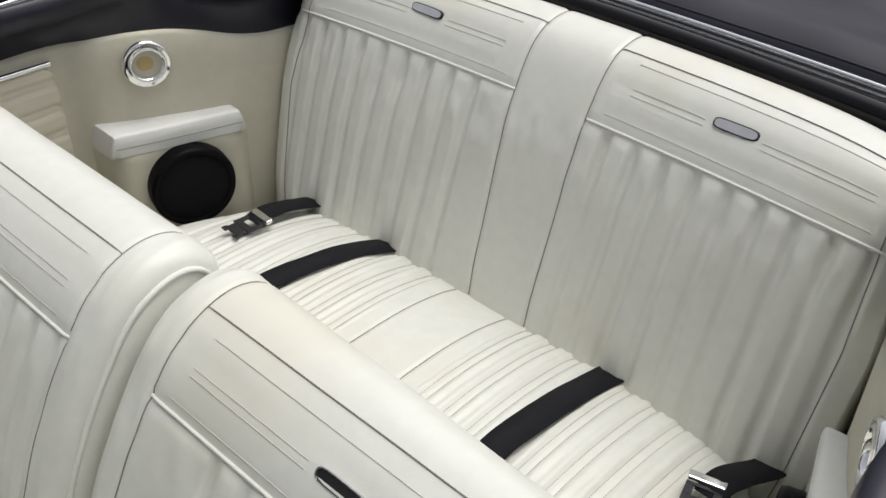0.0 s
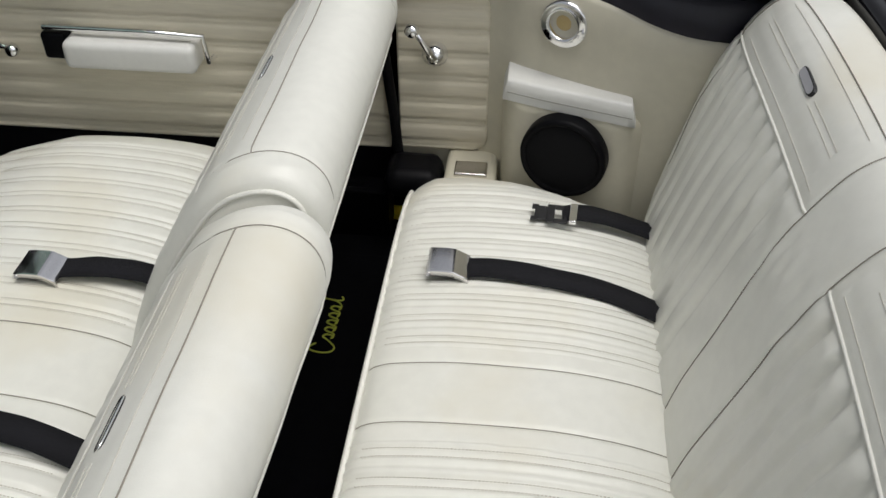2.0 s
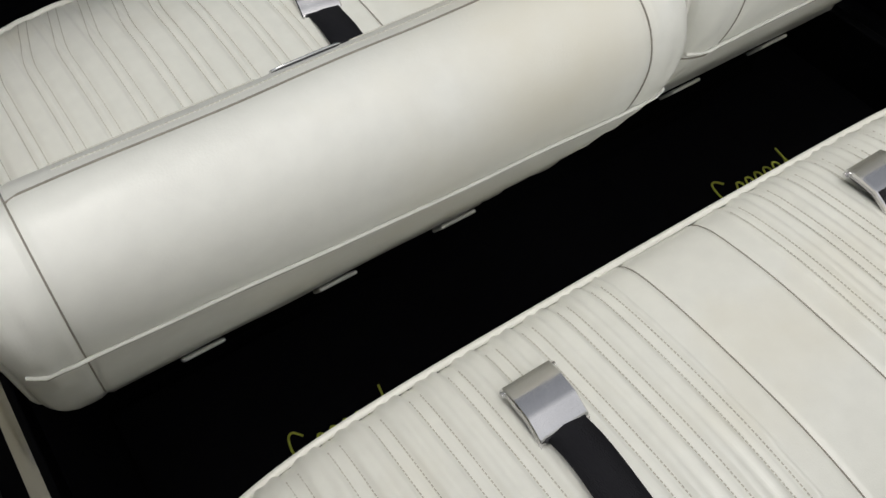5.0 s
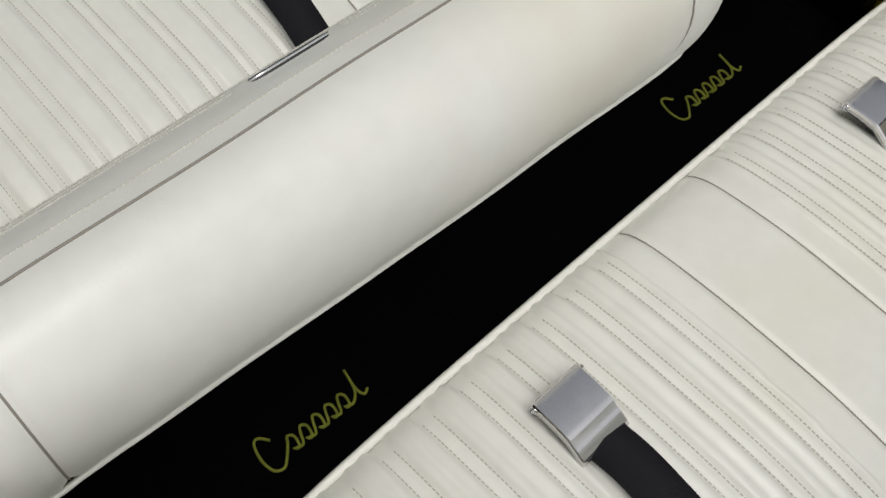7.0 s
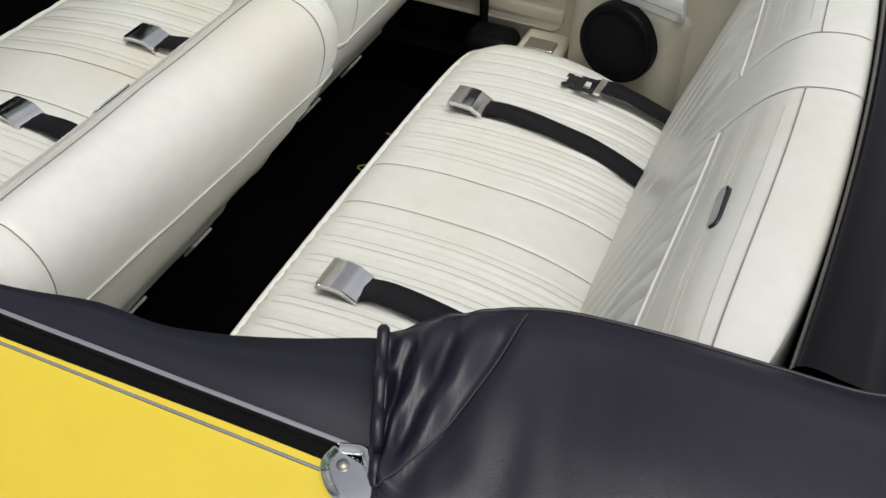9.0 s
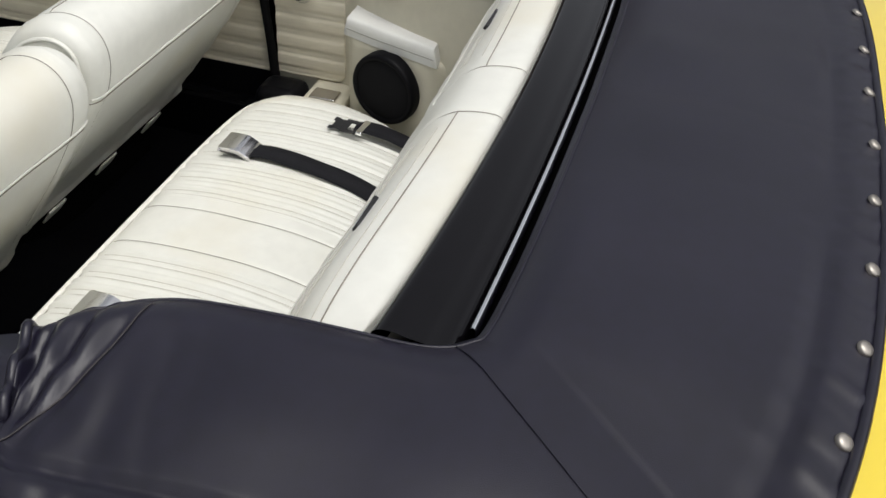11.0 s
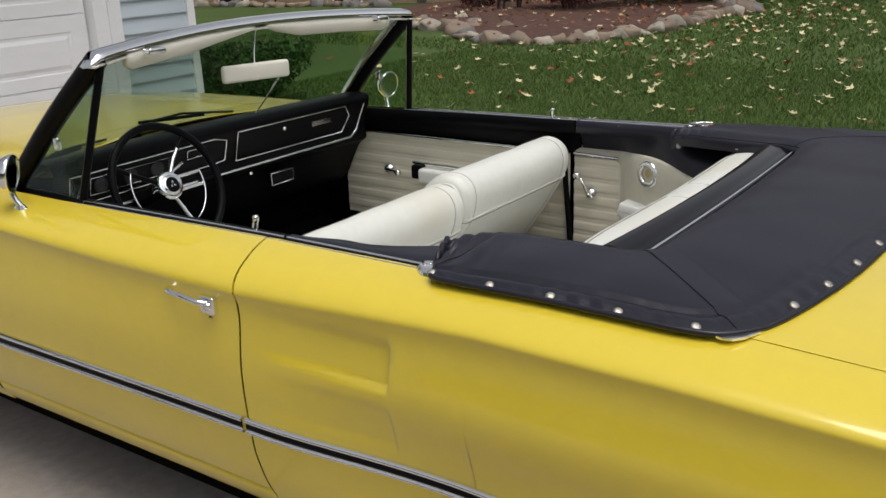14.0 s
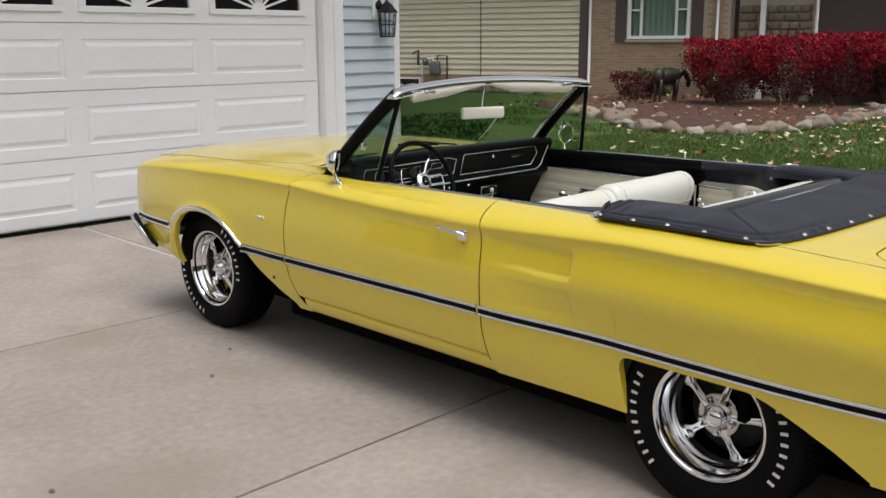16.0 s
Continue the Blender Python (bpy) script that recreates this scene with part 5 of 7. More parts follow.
RIBS = [0.60 + 0.052 * k for k in range(-3, 6)]
for sgn in (-1, 1):
    # moulded quarter trim
    rows = []
    for y in np.linspace(0.30, 1.0, 50):
        zt = smoothcurve(y, TRIM_TOP)
        rows.append([(sgn * (trim_x(y) + 0.03), y, zt + 0.004), (sgn * (trim_x(y) + 0.006), y, zt)] + [(sgn * trim_x(y), y, z) for z in np.linspace(zt - 0.008, 0.47, 12)])
    trim = part("quarter_trim", Shape().grid(rows, flip=sgn < 0), PLASTIC, car, "cream moulded quarter trim")
    # speaker box with a rounded front corner
    plan = path([(0.40, 0.690), (0.47, 0.662), (0.53, 0.620), (0.57, 0.620), (0.62, 0.638), (0.72, 0.667), (0.756, 0.682), (0.774, 0.708), (0.780, 0.76), (0.781, 0.80)], 40)
    rows = []
    for y, x in plan:
        k = min(max((y - 0.45) / 0.08, 0), 1)
        zt = 0.60 + 0.122 * k * k * (3 - 2 * k)
        rows.append([(sgn * x, y, z) for z in (0.46, 0.51, zt - 0.07, zt - 0.022, zt - 0.009)] + [(sgn * (x + 0.006), y - 0.002, zt - 0.0015), (sgn * (x + 0.02), y - 0.004, zt), (sgn * 0.80, y - 0.004, zt)])
    part("speaker_box", Shape().grid(rows, flip=sgn > 0), PLASTIC, trim)
    # wedge arm pad on the box
    rows = []
    for y in np.linspace(0.528, 0.779, 30):
        xo = curve1(y, [(0.528, 0.608), (0.70, 0.661), (0.779, 0.690)])
        xi = trim_x(y) - 0.001
        e = min(1, min(y - 0.528, 0.779 - y) / 0.012)
        e = math.sqrt(max(0, 1 - (1 - e) ** 2))
        z0, z1 = 0.714, 0.714 + 0.049 * (0.35 + 0.65 * e)
        xi = max(xi, xo + 0.018)
        rows.append([(sgn * (xo + 0.004), y, z0), (sgn * (xo - 0.002 * e), y, z0 + 0.004), (sgn * (xo - 0.003 * e), y, z0 + 0.6 * (z1 - z0)), (sgn * (xo - 0.001), y, z1 - 0.005), (sgn * (xo + 0.003), y, z1 - 0.001), (sgn * (xo + 0.009), y, z1), (sgn * (xi - 0.004), y, z1 + 0.001), (sgn * (xi + 0.004), y, z1 + 0.002), (sgn * (xi + 0.004), y, z0)])
    s = Shape().grid(rows, close_v=True, flip=sgn > 0)
    s.fan(rows[0], sgn < 0), s.fan(rows[-1], sgn > 0)
    pad = part("arm_pad", s, PADWHITE, trim, "white padded arm rest", fix=True, sharp=50)
    part("pad_seam", seam([(sgn * (curve1(y, [(0.528, 0.608), (0.70, 0.661), (0.779, 0.690)]) - 0.0027), y, 0.736) for y in np.linspace(0.536, 0.771, 20)], 0.0008), THREAD, pad)
    # round speaker, ring and cloth
    q = Matrix.Translation((sgn * 0.643, 0.650, 0.632)) @ Matrix.Diagonal((-sgn, 1, 1, 1)) @ Matrix.Rotation(radians(16), 4, "Z")
    sp = part("speaker", Shape().lathe([(0.086, -0.01), (0.086, 0.022), (0.083, 0.030), (0.077, 0.031), (0.072, 0.026)], q, 48), BLACKTRIM, trim, "round black speaker", fix=True)
    part("speaker_cloth", Shape().lathe([(0.074, 0.024), (0.066, 0.027), (0.047, 0.030), (0.025, 0.0315), (0.0, 0.032)], q, 48), SPEAKER, trim, fix=True)
    # courtesy lamp
    q = Matrix.Translation((sgn * (trim_x(0.671) - 0.001), 0.671, 0.877)) @ Matrix.Diagonal((-sgn, 1, 1, 1)) @ Matrix.Rotation(radians(20), 4, "Z")
    lamp = part("courtesy_lamp", Shape().lathe([(0.047, -0.004), (0.046, 0.006), (0.041, 0.011), (0.037, 0.008), (0.034, 0.012), (0.030, 0.012), (0.027, 0.004), (0.024, -0.012), (0.012, -0.02), (0.0, -0.02)], q, 40), CHROME, trim, "round chrome courtesy lamp", fix=True)
    part("amber_lens", Shape().lathe([(0.022, -0.006), (0.012, 0.001), (0.0, 0.002)], q, 24), AMBER, trim, fix=True)
    # ribbed inset of the quarter and ribbed door card
    def card(y0, y1, z0, z1, x, corner):
        rows = []
        ys = np.linspace(y0, y1, 40)
        for y in ys:
            row = []
            zt, zb = z1, z0
            if corner and y < y0 + 0.03:
                k = 1 - (y - y0) / 0.03
                zt -= 0.03 * (1 - math.sqrt(max(0, 1 - k * k)))
                zb += 0.03 * (1 - math.sqrt(max(0, 1 - k * k)))
            row.append((sgn * (x + 0.012), y, zt))
            for z in np.linspace(zt, zb, 90):
                row.append((sgn * (x + door_ripple(z, RIBS) + 0.001 * wrinkle(y, z, 0, 14)), y, z))
            row.append((sgn * (x + 0.012), y, zb))
            rows.append(row)
        rows.insert(0, [(sgn * (x + 0.012), p[1], p[2]) for p in rows[0]])
        return Shape().grid(rows, flip=sgn < 0)
    inset = part("ribbed_inset", card(0.812, 0.995, 0.536, 0.893, 0.7785, True), DOORVINYL, trim, "beige ribbed vinyl inset")
    card_ob = part("door_card", card(1.018, 2.10, 0.532, 0.897, 0.7785, False), DOORVINYL, car, "beige ribbed vinyl door card")
    part("card_top_strip", Shape().tube([(sgn * 0.775, 0.82, 0.900), (sgn * 0.772, 0.995, 0.904)], 0.006, 8), CHROME, trim)
    part("card_top_strip", Shape().tube([(sgn * 0.772, 1.018, 0.904), (sgn * 0.77, 1.5, 0.902), (sgn * 0.772, 2.08, 0.900)], 0.006, 8), CHROME, card_ob)
    part("door_edge_seal", Shape().tube([(sgn * 0.772, 1.035, 0.92), (sgn * 0.766, 1.025, 0.80), (sgn * 0.764, 1.006, 0.62), (sgn * 0.762, 0.995, 0.47)], 0.011, 8), RUBBER, car, "black rubber door seal")
    # window winders
    for y, z, dy, dz, host in ((0.920, 0.762, 0.040, 0.070, trim), (1.86, 0.748, -0.075, 0.0, card_ob)):
        hub = Matrix.Translation((sgn * 0.776, y, z)) @ Matrix.Diagonal((-sgn, 1, 1, 1))
        w = part("window_winder", Shape().lathe([(0.026, -0.004), (0.026, 0.006), (0.018, 0.014), (0.011, 0.028), (0.0, 0.030)], hub, 24), CHROME, host, "chrome window winder", fix=True)
        tip = Vector((sgn * 0.738, y + dy, z + dz))
        s = Shape().tube([(sgn * 0.750, y, z), (sgn * 0.746, y + dy * 0.5, z + dz * 0.5), tuple(tip)], 0.0062, 8, taper=[1.5, 1.0, 0.9])
        s.lathe([(0.0, -0.002), (0.013, 0.002), (0.014, 0.012), (0.010, 0.020), (0.0, 0.022)], Matrix.Translation(tip) @ Matrix.Diagonal((-sgn, 1, 1, 1)), 18)
        part("winder_arm", s, CHROME, host, fix=True)
    # door arm rest with a bright surround
    arm = part("door_arm_rest", rounded((min(sgn * 0.705, sgn * 0.775), 1.395, 0.722), (max(sgn * 0.705, sgn * 0.775), 1.668, 0.782), 0.014), PADWHITE, card_ob, "white vinyl door arm rest")
    part("arm_rest_rail", Shape().tube([(sgn * 0.77, 1.375, 0.735), (sgn * 0.735, 1.375, 0.740), (sgn * 0.732, 1.378, 0.797), (sgn * 0.735, 1.50, 0.800), (sgn * 0.74, 1.712, 0.798)], 0.006, 8), CHROME, card_ob)
    part("arm_rest_pull", rounded((min(sgn * 0.735, sgn * 0.776), 1.670, 0.728), (max(sgn * 0.735, sgn * 0.776), 1.722, 0.786), 0.008), BLACKTRIM, card_ob)
    # lower sill ledge and kick plate
    part("sill_ledge", rounded((min(sgn * 0.66, sgn * 0.80), 0.785, 0.44), (max(sgn * 0.66, sgn * 0.80), 0.895, 0.532), 0.015), PLASTIC, trim)
    part("ash_tray", rounded((min(sgn * 0.682, sgn * 0.732), 0.805, 0.528), (max(sgn * 0.682, sgn * 0.732), 0.873, 0.540), 0.004), BRUSHED, trim, "steel ash tray lid")
    part("belt_anchor_cover", rounded((min(sgn * 0.665, sgn * 0.775), 0.90, 0.470), (max(sgn * 0.665, sgn * 0.775), 1.02, 0.538), 0.03), BLACKTRIM, trim)
    part("sill_plate", Shape().box((min(sgn * 0.725, sgn * 0.80), 1.02, 0.29), (max(sgn * 0.725, sgn * 0.80), 2.10, 0.446)).box((min(sgn * 0.782, sgn * 0.80), 1.02, 0.446), (max(sgn * 0.782, sgn * 0.80), 2.10, 0.531)), BLACKTRIM, car, smooth=False, bevel=0.003)
    part("sill_tread", Shape().box((min(sgn * 0.735, sgn * 0.755), 1.075, 0.4475), (max(sgn * 0.735, sgn * 0.755), 2.0, 0.454)), CHROME, car, smooth=False)
    # black upper inner side up to the belt rail
    for y0, y1, mat_in, out in ((0.26, 0.972, BLACKVINYL, 0.012), (0.978, 2.10, BLACKTRIM, 0.0)):
        rows = []
        for y in np.linspace(y0, y1, 40):
            zt = top_at(sgn, y)
            z0 = (smoothcurve(y, TRIM_TOP) if y < 0.98 else 0.915) - 0.006
            xb = trim_x(y) + 0.012 if y < 0.98 else 0.782
            slack = 0.738 - curve1(y, [(0.26, 0.72), (0.42, 0.70), (0.50, 0.662), (0.56, 0.642), (0.62, 0.668), (0.69, 0.696), (0.76, 0.711), (0.85, 0.722), (0.972, 0.732)])
            bulge = (out > 0) * (slack * (1.0 if sgn < 0 else 0.45) + 0.012 * wrinkle(y, 0, sgn, 9)) * min(max((y - 0.42) / 0.12, 0), 1) / 3.2
            rows.append([(sgn * xb, y, z0), (sgn * (xb - 0.004), y, z0 + 0.012), (sgn * (xb * 0.5 + 0.372 - bulge), y, z0 + 0.55 * (zt - z0)), (sgn * (0.738 - 3.2 * bulge), y, zt - 0.045), (sgn * (0.740 - 3.2 * bulge), y, zt - 0.020), (sgn * (0.742 - 3.1 * bulge), y, zt - 0.002 + min(0.35 * bulge, 0.009)), (sgn * (0.750 - 1.5 * bulge), y, zt + 0.000), (sgn * 0.757, y, zt - 0.003), (sgn * 0.766, y, zt - 0.012), (sgn * 0.800, y, zt - 0.014)])
        part("upper_inner_side", Shape().grid(rows, flip=sgn > 0), mat_in, car)
    # belt rails
    for y0, y1 in ((0.535, 0.968), (0.976, 1.76)):
        ys = np.linspace(y0, y1, 20)
        for x, half, up in ((0.792, 0.0016, 0.001), (0.762, 0.0028, 0.001)):
            prof = ((-half, -0.012), (-half, up - 0.003), (-half * 0.6, up), (half * 0.6, up), (half, up - 0.003), (half, -0.012))
            part("belt_rail", Shape().grid([[(sgn * (x + dx), y, top_at(sgn, y) + dz) for dx, dz in prof] for y in ys], flip=sgn > 0), CHROME, car, "chrome belt rail")
    part("window_slot_seal", Shape().grid([[(sgn * 0.764, y, top_at(sgn, y) - 0.009), (sgn * 0.774, y, top_at(sgn, y) - 0.003), (sgn * 0.780, y, top_at(sgn, y) - 0.010), (sgn * 0.7905, y, top_at(sgn, y) - 0.007)] for y in np.linspace(0.535, 1.76, 30)], flip=sgn < 0), RUBBER, car)
    zt = top_at(sgn, 1.10)
    part("lock_button", Shape().lathe([(0.0045, 0.0), (0.0045, 0.018), (0.008, 0.024), (0.0085, 0.034), (0.006, 0.038), (0, 0.038)], Matrix.Translation((sgn * 0.756, 1.076, zt)) @ Matrix.Rotation(radians(-90), 4, "Y"), 14), CHROME, car, "chrome lock button", fix=True)
    # hinge bracket where the side rail ends
    zt = top_at(sgn, 0.52)
    ring = [(0.770, 0.563), (0.788, 0.565), (0.808, 0.549), (0.817, 0.527), (0.812, 0.507), (0.797, 0.500), (0.779, 0.508), (0.774, 0.538), (0.770, 0.563)]
    ring = [tuple(p[:2]) for p in path([(x, y, 0) for x, y in ring], 36)[:-1]]
    body = Shape()
    tiers = [[(sgn * (0.794 + (x - 0.794) * k), 0.532 + (y - 0.532) * k, zt + h) for x, y in ring] for k, h in ((1.05, -0.024), (1.05, -0.002), (1.00, 0.003), (0.80, 0.0065), (0.72, 0.0090), (0.66, 0.0095))]
    body.grid(tiers, close_v=True, flip=sgn < 0)
    body.fan(tiers[-1], sgn > 0)
    br = part("top_bracket", body, CHROME, car, "chrome folding-top bracket", fix=True, sharp=35)
    part("bracket_screw", Shape().lathe([(0.0055, 0), (0.005, 0.0025), (0, 0.003)], Matrix.Translation((sgn * 0.787, 0.546, zt + 0.0085)) @ Matrix.Rotation(radians(-90), 4, "Y"), 12), SNAP, br, fix=True)
    arm = Shape().tube(path([(sgn * 0.772, 0.556, zt + 0.006), (sgn * 0.768, 0.536, zt + 0.008), (sgn * 0.779, 0.526, zt + 0.010), (sgn * 0.788, 0.488, zt + 0.010)], 14), 0.0048, 8)
    part("bracket_arm", arm, CHROME, br)
    part("rail_end_bush", rounded((min(sgn * 0.752, sgn * 0.776), 0.505, zt - 0.022), (max(sgn * 0.752, sgn * 0.776), 0.535, zt - 0.004), 0.006), BRASS, car, "dull brass latch bush")
    for y in (0.575, 0.80):
        part("trim_screw", Shape().lathe([(0.006, 0), (0.005, 0.004), (0, 0.005)], Matrix.Translation((sgn * 0.735, y, top_at(sgn, y) - 0.008)) @ Matrix.Rotation(radians(-90 - sgn * 30), 4, "Y"), 12), SNAP, car, fix=True)

# package shelf: gloss black panel and bright strip behind the rear seat
rows = []
for x in np.linspace(-0.561, 0.561, 56):
    rows.append([(x, y + (0.026 if y > 0.18 else 0.014) * (x / 0.56) ** 2, z + 0.004 * (1 - (x / 0.62) ** 2)) for y, z in path([(0, 0.2205, 1.005), (0, 0.223, 1.040), (0, 0.217, 1.051), (0, 0.205, 1.054), (0, 0.185, 1.051), (0, 0.165, 1.043), (0, 0.150, 1.037), (0, 0.142, 1.01)], 28)[:, 1:]])
part("rear_shelf_panel", Shape().grid(rows), BLACKPAINT, car, "gloss black shelf panel")
part("rear_shelf_strip", Shape().grid([[(x, y + 0.014 * (x / 0.56) ** 2, z + 0.006 * (1 - (x / 0.62) ** 2)) for y, z in ((0.1435, 1.030), (0.143, 1.043), (0.140, 1.046), (0.1365, 1.043), (0.1365, 1.02))] for x in np.linspace(-0.52, 0.52, 40)]), CHROME, car, "bright metal strip")
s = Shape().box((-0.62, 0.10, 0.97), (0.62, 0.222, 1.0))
part("shelf_base", s, SHADEGAP, car, smooth=False)

# ---- folded-top boot cover ----
boot = thing("boot_cover", "black vinyl boot cover snapped over the folded roof", "boot cover")
INNER = [(-0.650, 0.575), (-0.612, 0.52), (-0.580, 0.45), (-0.568, 0.36), (-0.564, 0.27), (-0.560, 0.195), (-0.540, 0.155), (-0.500, 0.140), (-0.30, 0.131), (0, 0.127)]
OUTER = [(-0.792, 0.515), (-0.838, 0.492), (-0.842, 0.40), (-0.838, 0.25), (-0.838, 0.10), (-0.836, -0.05), (-0.806, -0.118), (-0.700, -0.180), (-0.50, -0.232), (-0.27, -0.258), (0, -0.272)]
OUTER_R = [(-0.792, 0.515), (-0.842, 0.492), (-0.856, 0.40), (-0.860, 0.25), (-0.862, 0.10), (-0.868, -0.05), (-0.872, -0.13), (-0.855, -0.195), (-0.76, -0.225), (-0.40, -0.262), (0, -0.272)]


def both(points, other, n):
    half = path([(x, y, 0) for x, y in points], n)[:, :2]
    rest = path([(x, y, 0) for x, y in other], n)[:, :2]
    return np.vstack([half, rest[::-1][1:] * (-1, 1)])


NB = 280
inner_line, outer_line = both(INNER, INNER, NB), both(OUTER, OUTER_R, NB)
cols = len(inner_line)
rows = []
for i in range(cols):
    a, b = inner_line[i], outer_line[i]
    u = min(i, cols - 1 - i) / (NB - 1)
    arm = min(max((0.55 - u) / 0.12, 0), 1)
    z_in = 1.047 - 0.035 * math.exp(-u / 0.05)
    z_out = deck_z(b[0], b[1]) + 0.006
    if u < 0.5:
        z_out = top_at(b[0], b[1]) + (0.010 if b[0] < 0 else -0.006)
    row = []
    for v in np.linspace(-0.12, 1.0, 46):
        if v < 0:
            row.append((a[0], a[1], z_in + v * 0.25))
            continue
        p = a + (b - a) * v
        lift = (0.024 * arm + 0.026 * (1 - arm)) * (1 - (1 - min(v / 0.18, 1)) ** 2) * (1 - max(0, (v - 0.18) / 0.82) ** 1.6)
        z = z_in + (z_out - z_in) * v + lift
        # slack folds gathered at the front ends
        fold = math.exp(-u / 0.045)
        z += 0.006 * math.exp(-u / 0.045) * math.sin(6.283 * u / 0.042 + 5 * v + 5 * wrinkle(v * 2.5, u * 14, 0, 1.0)) * (0.25 + (1 - v) ** 0.7 * min(1, v * 6)) + 0.010 * fold * wrinkle(v * 3, u * 30, 0, 1.5)
        z += 0.0080 * wrinkle(p[0], p[1], 0.3, 5.5) * min(1, 6 * v * (1 - v)) + 0.004 * wrinkle(u * 60, v * 2, 1, 1.0) * max(0, v - 0.75) * 4
        z -= 0.007 * crease(v - 0.84, 0.022) - 0.003 * crease(v - 0.92, 0.04)
        # sharp gathers that fan out from the stitched end
        for u0, u1, dip in ((0.010, 0.035, 0.014), (0.022, 0.075, 0.012), (0.030, 0.125, 0.007)):
            z -= dip * crease(u - u0 - (u1 - u0) * (1 - v) ** 1.4, 0.0055 + 0.004 * (1 - v)) * min(1, v * 5) * min(1, max(0, 0.80 - v) * 5)
        if v > 0.2 and p[1] < 0.14:
            z = max(z, deck_z(p[0], p[1]) + 0.006)
        row.append((p[0], p[1], z))
    row.append((b[0] + np.sign(b[0]) * 0.002 * (abs(b[0]) > 0.5), b[1] - 0.003, z_out - 0.006))
    rows.append(row)
part("cover", Shape().grid(rows, flip=True), BLACKVINYL, boot, "black vinyl cover")
part("edge_binding", Shape().tube([(r[-1][0], r[-1][1], r[-1][2] + 0.004) for r in rows], 0.0065, 8), BLACKVINYL, boot)
part("opening_binding", Shape().tube([(r[6][0], r[6][1], r[6][2]) for r in rows], 0.0024, 6), BLACKVINYL, boot)
part("end_binding", Shape().tube([tuple(Vector(p) + Vector((0, 0.002, 0.001))) for p in rows[0][5:]], 0.0055, 8), BLACKVINYL, boot)
part("end_binding", Shape().tube([tuple(Vector(p) + Vector((0, 0.002, 0.001))) for p in rows[-1][5:]], 0.0055, 8), BLACKVINYL, boot)


def near_row(x, y):
    return min(range(cols), key=lambda i: (outer_line[i][0] - x) ** 2 + (outer_line[i][1] - y) ** 2)


# seams from the opening's corners to the outer corners, and near the front ends
for sgn in (-1, 1):
    i0 = min(range(cols), key=lambda i: (inner_line[i][0] - sgn * 0.545) ** 2 + (inner_line[i][1] - 0.17) ** 2)
    i1 = near_row(sgn * 0.79, -0.115)
    line = []
    for k, v in enumerate(range(6, 46)):
        g = i0 + (i1 - i0) * k / 39
        i = min(int(g), cols - 2)
        line.append(tuple(Vector(rows[i][v]).lerp(Vector(rows[i + 1][v]), g - i) + Vector((0, 0, 0.001))))
    part("cover_seam", Shape().tube(line, 0.0008, 6), BLACKVINYL, boot)
    i0 = min(range(cols), key=lambda i: (inner_line[i][0] - sgn * 0.59) ** 2 + (inner_line[i][1] - 0.47) ** 2)
    i1 = near_row(sgn * 0.802, 0.512)
    line = []
    for k, v in enumerate(range(8, 45)):
        g = i0 + (i1 - i0) * k / 36
        i = min(int(g), cols - 2)
        line.append(tuple(Vector(rows[i][v]).lerp(Vector(rows[i + 1][v]), g - i) + Vector((0, 0, 0.0012))))
    part("cover_seam", Shape().tube(line, 0.0009, 6), SEAMTHREAD, boot)
snap_at = [(-0.826, 0.491), (-0.823, 0.354), (-0.820, 0.219), (-0.826, 0.075), (-0.826, -0.065), (-0.661, -0.177), (-0.549, -0.208), (-0.419, -0.227), (-0.285, -0.241), (-0.140, -0.254), (0, -0.258)]
for x, y in snap_at + [(0.142, -0.259), (0.281, -0.255), (0.423, -0.248), (0.556, -0.236), (0.712, -0.218), (0.845, -0.19)]:
    r = rows[near_row(x, y)]
    p, o = Vector(r[44]), Vector(r[40])
    nrm = Vector((0, 0, 1)) + 0.6 * Vector((p.x - o.x, p.y - o.y, 0)).normalized()
    q = Matrix.Translation(p + Vector((0, 0, 0.001))) @ nrm.to_track_quat("X", "Z").to_matrix().to_4x4()
    part("snap", Shape().lathe([(0.0096, -0.002), (0.0096, 0.0015), (0.0082, 0.0034), (0.005, 0.0045), (0, 0.0048)], q, 18), SNAP, boot, "nickel snap fastener", fix=True)
plate = Shape()
ring = [(-0.830, -0.095), (-0.837, -0.112), (-0.832, -0.128), (-0.812, -0.144), (-0.775, -0.160), (-0.772, -0.148), (-0.795, -0.132), (-0.812, -0.112)]
plate.fan([(x, y, deck_z(x, y) + 0.0065) for x, y in ring])
for x, y, z in ((0.627, 0.540, 1.004), (0.572, 0.330, 1.030)):
    part("snap", Shape().lathe([(0.0092, -0.003), (0.0092, 0.0015), (0.0075, 0.0036), (0, 0.0046)], Matrix.Translation((x, y, z)) @ Matrix.Rotation(radians(-145), 4, "Y"), 16), SNAP, boot, "nickel snap fastener", fix=True)
part("corner_moulding", plate, CHROME, boot, "bright corner moulding", solid=0.004, smooth=False)

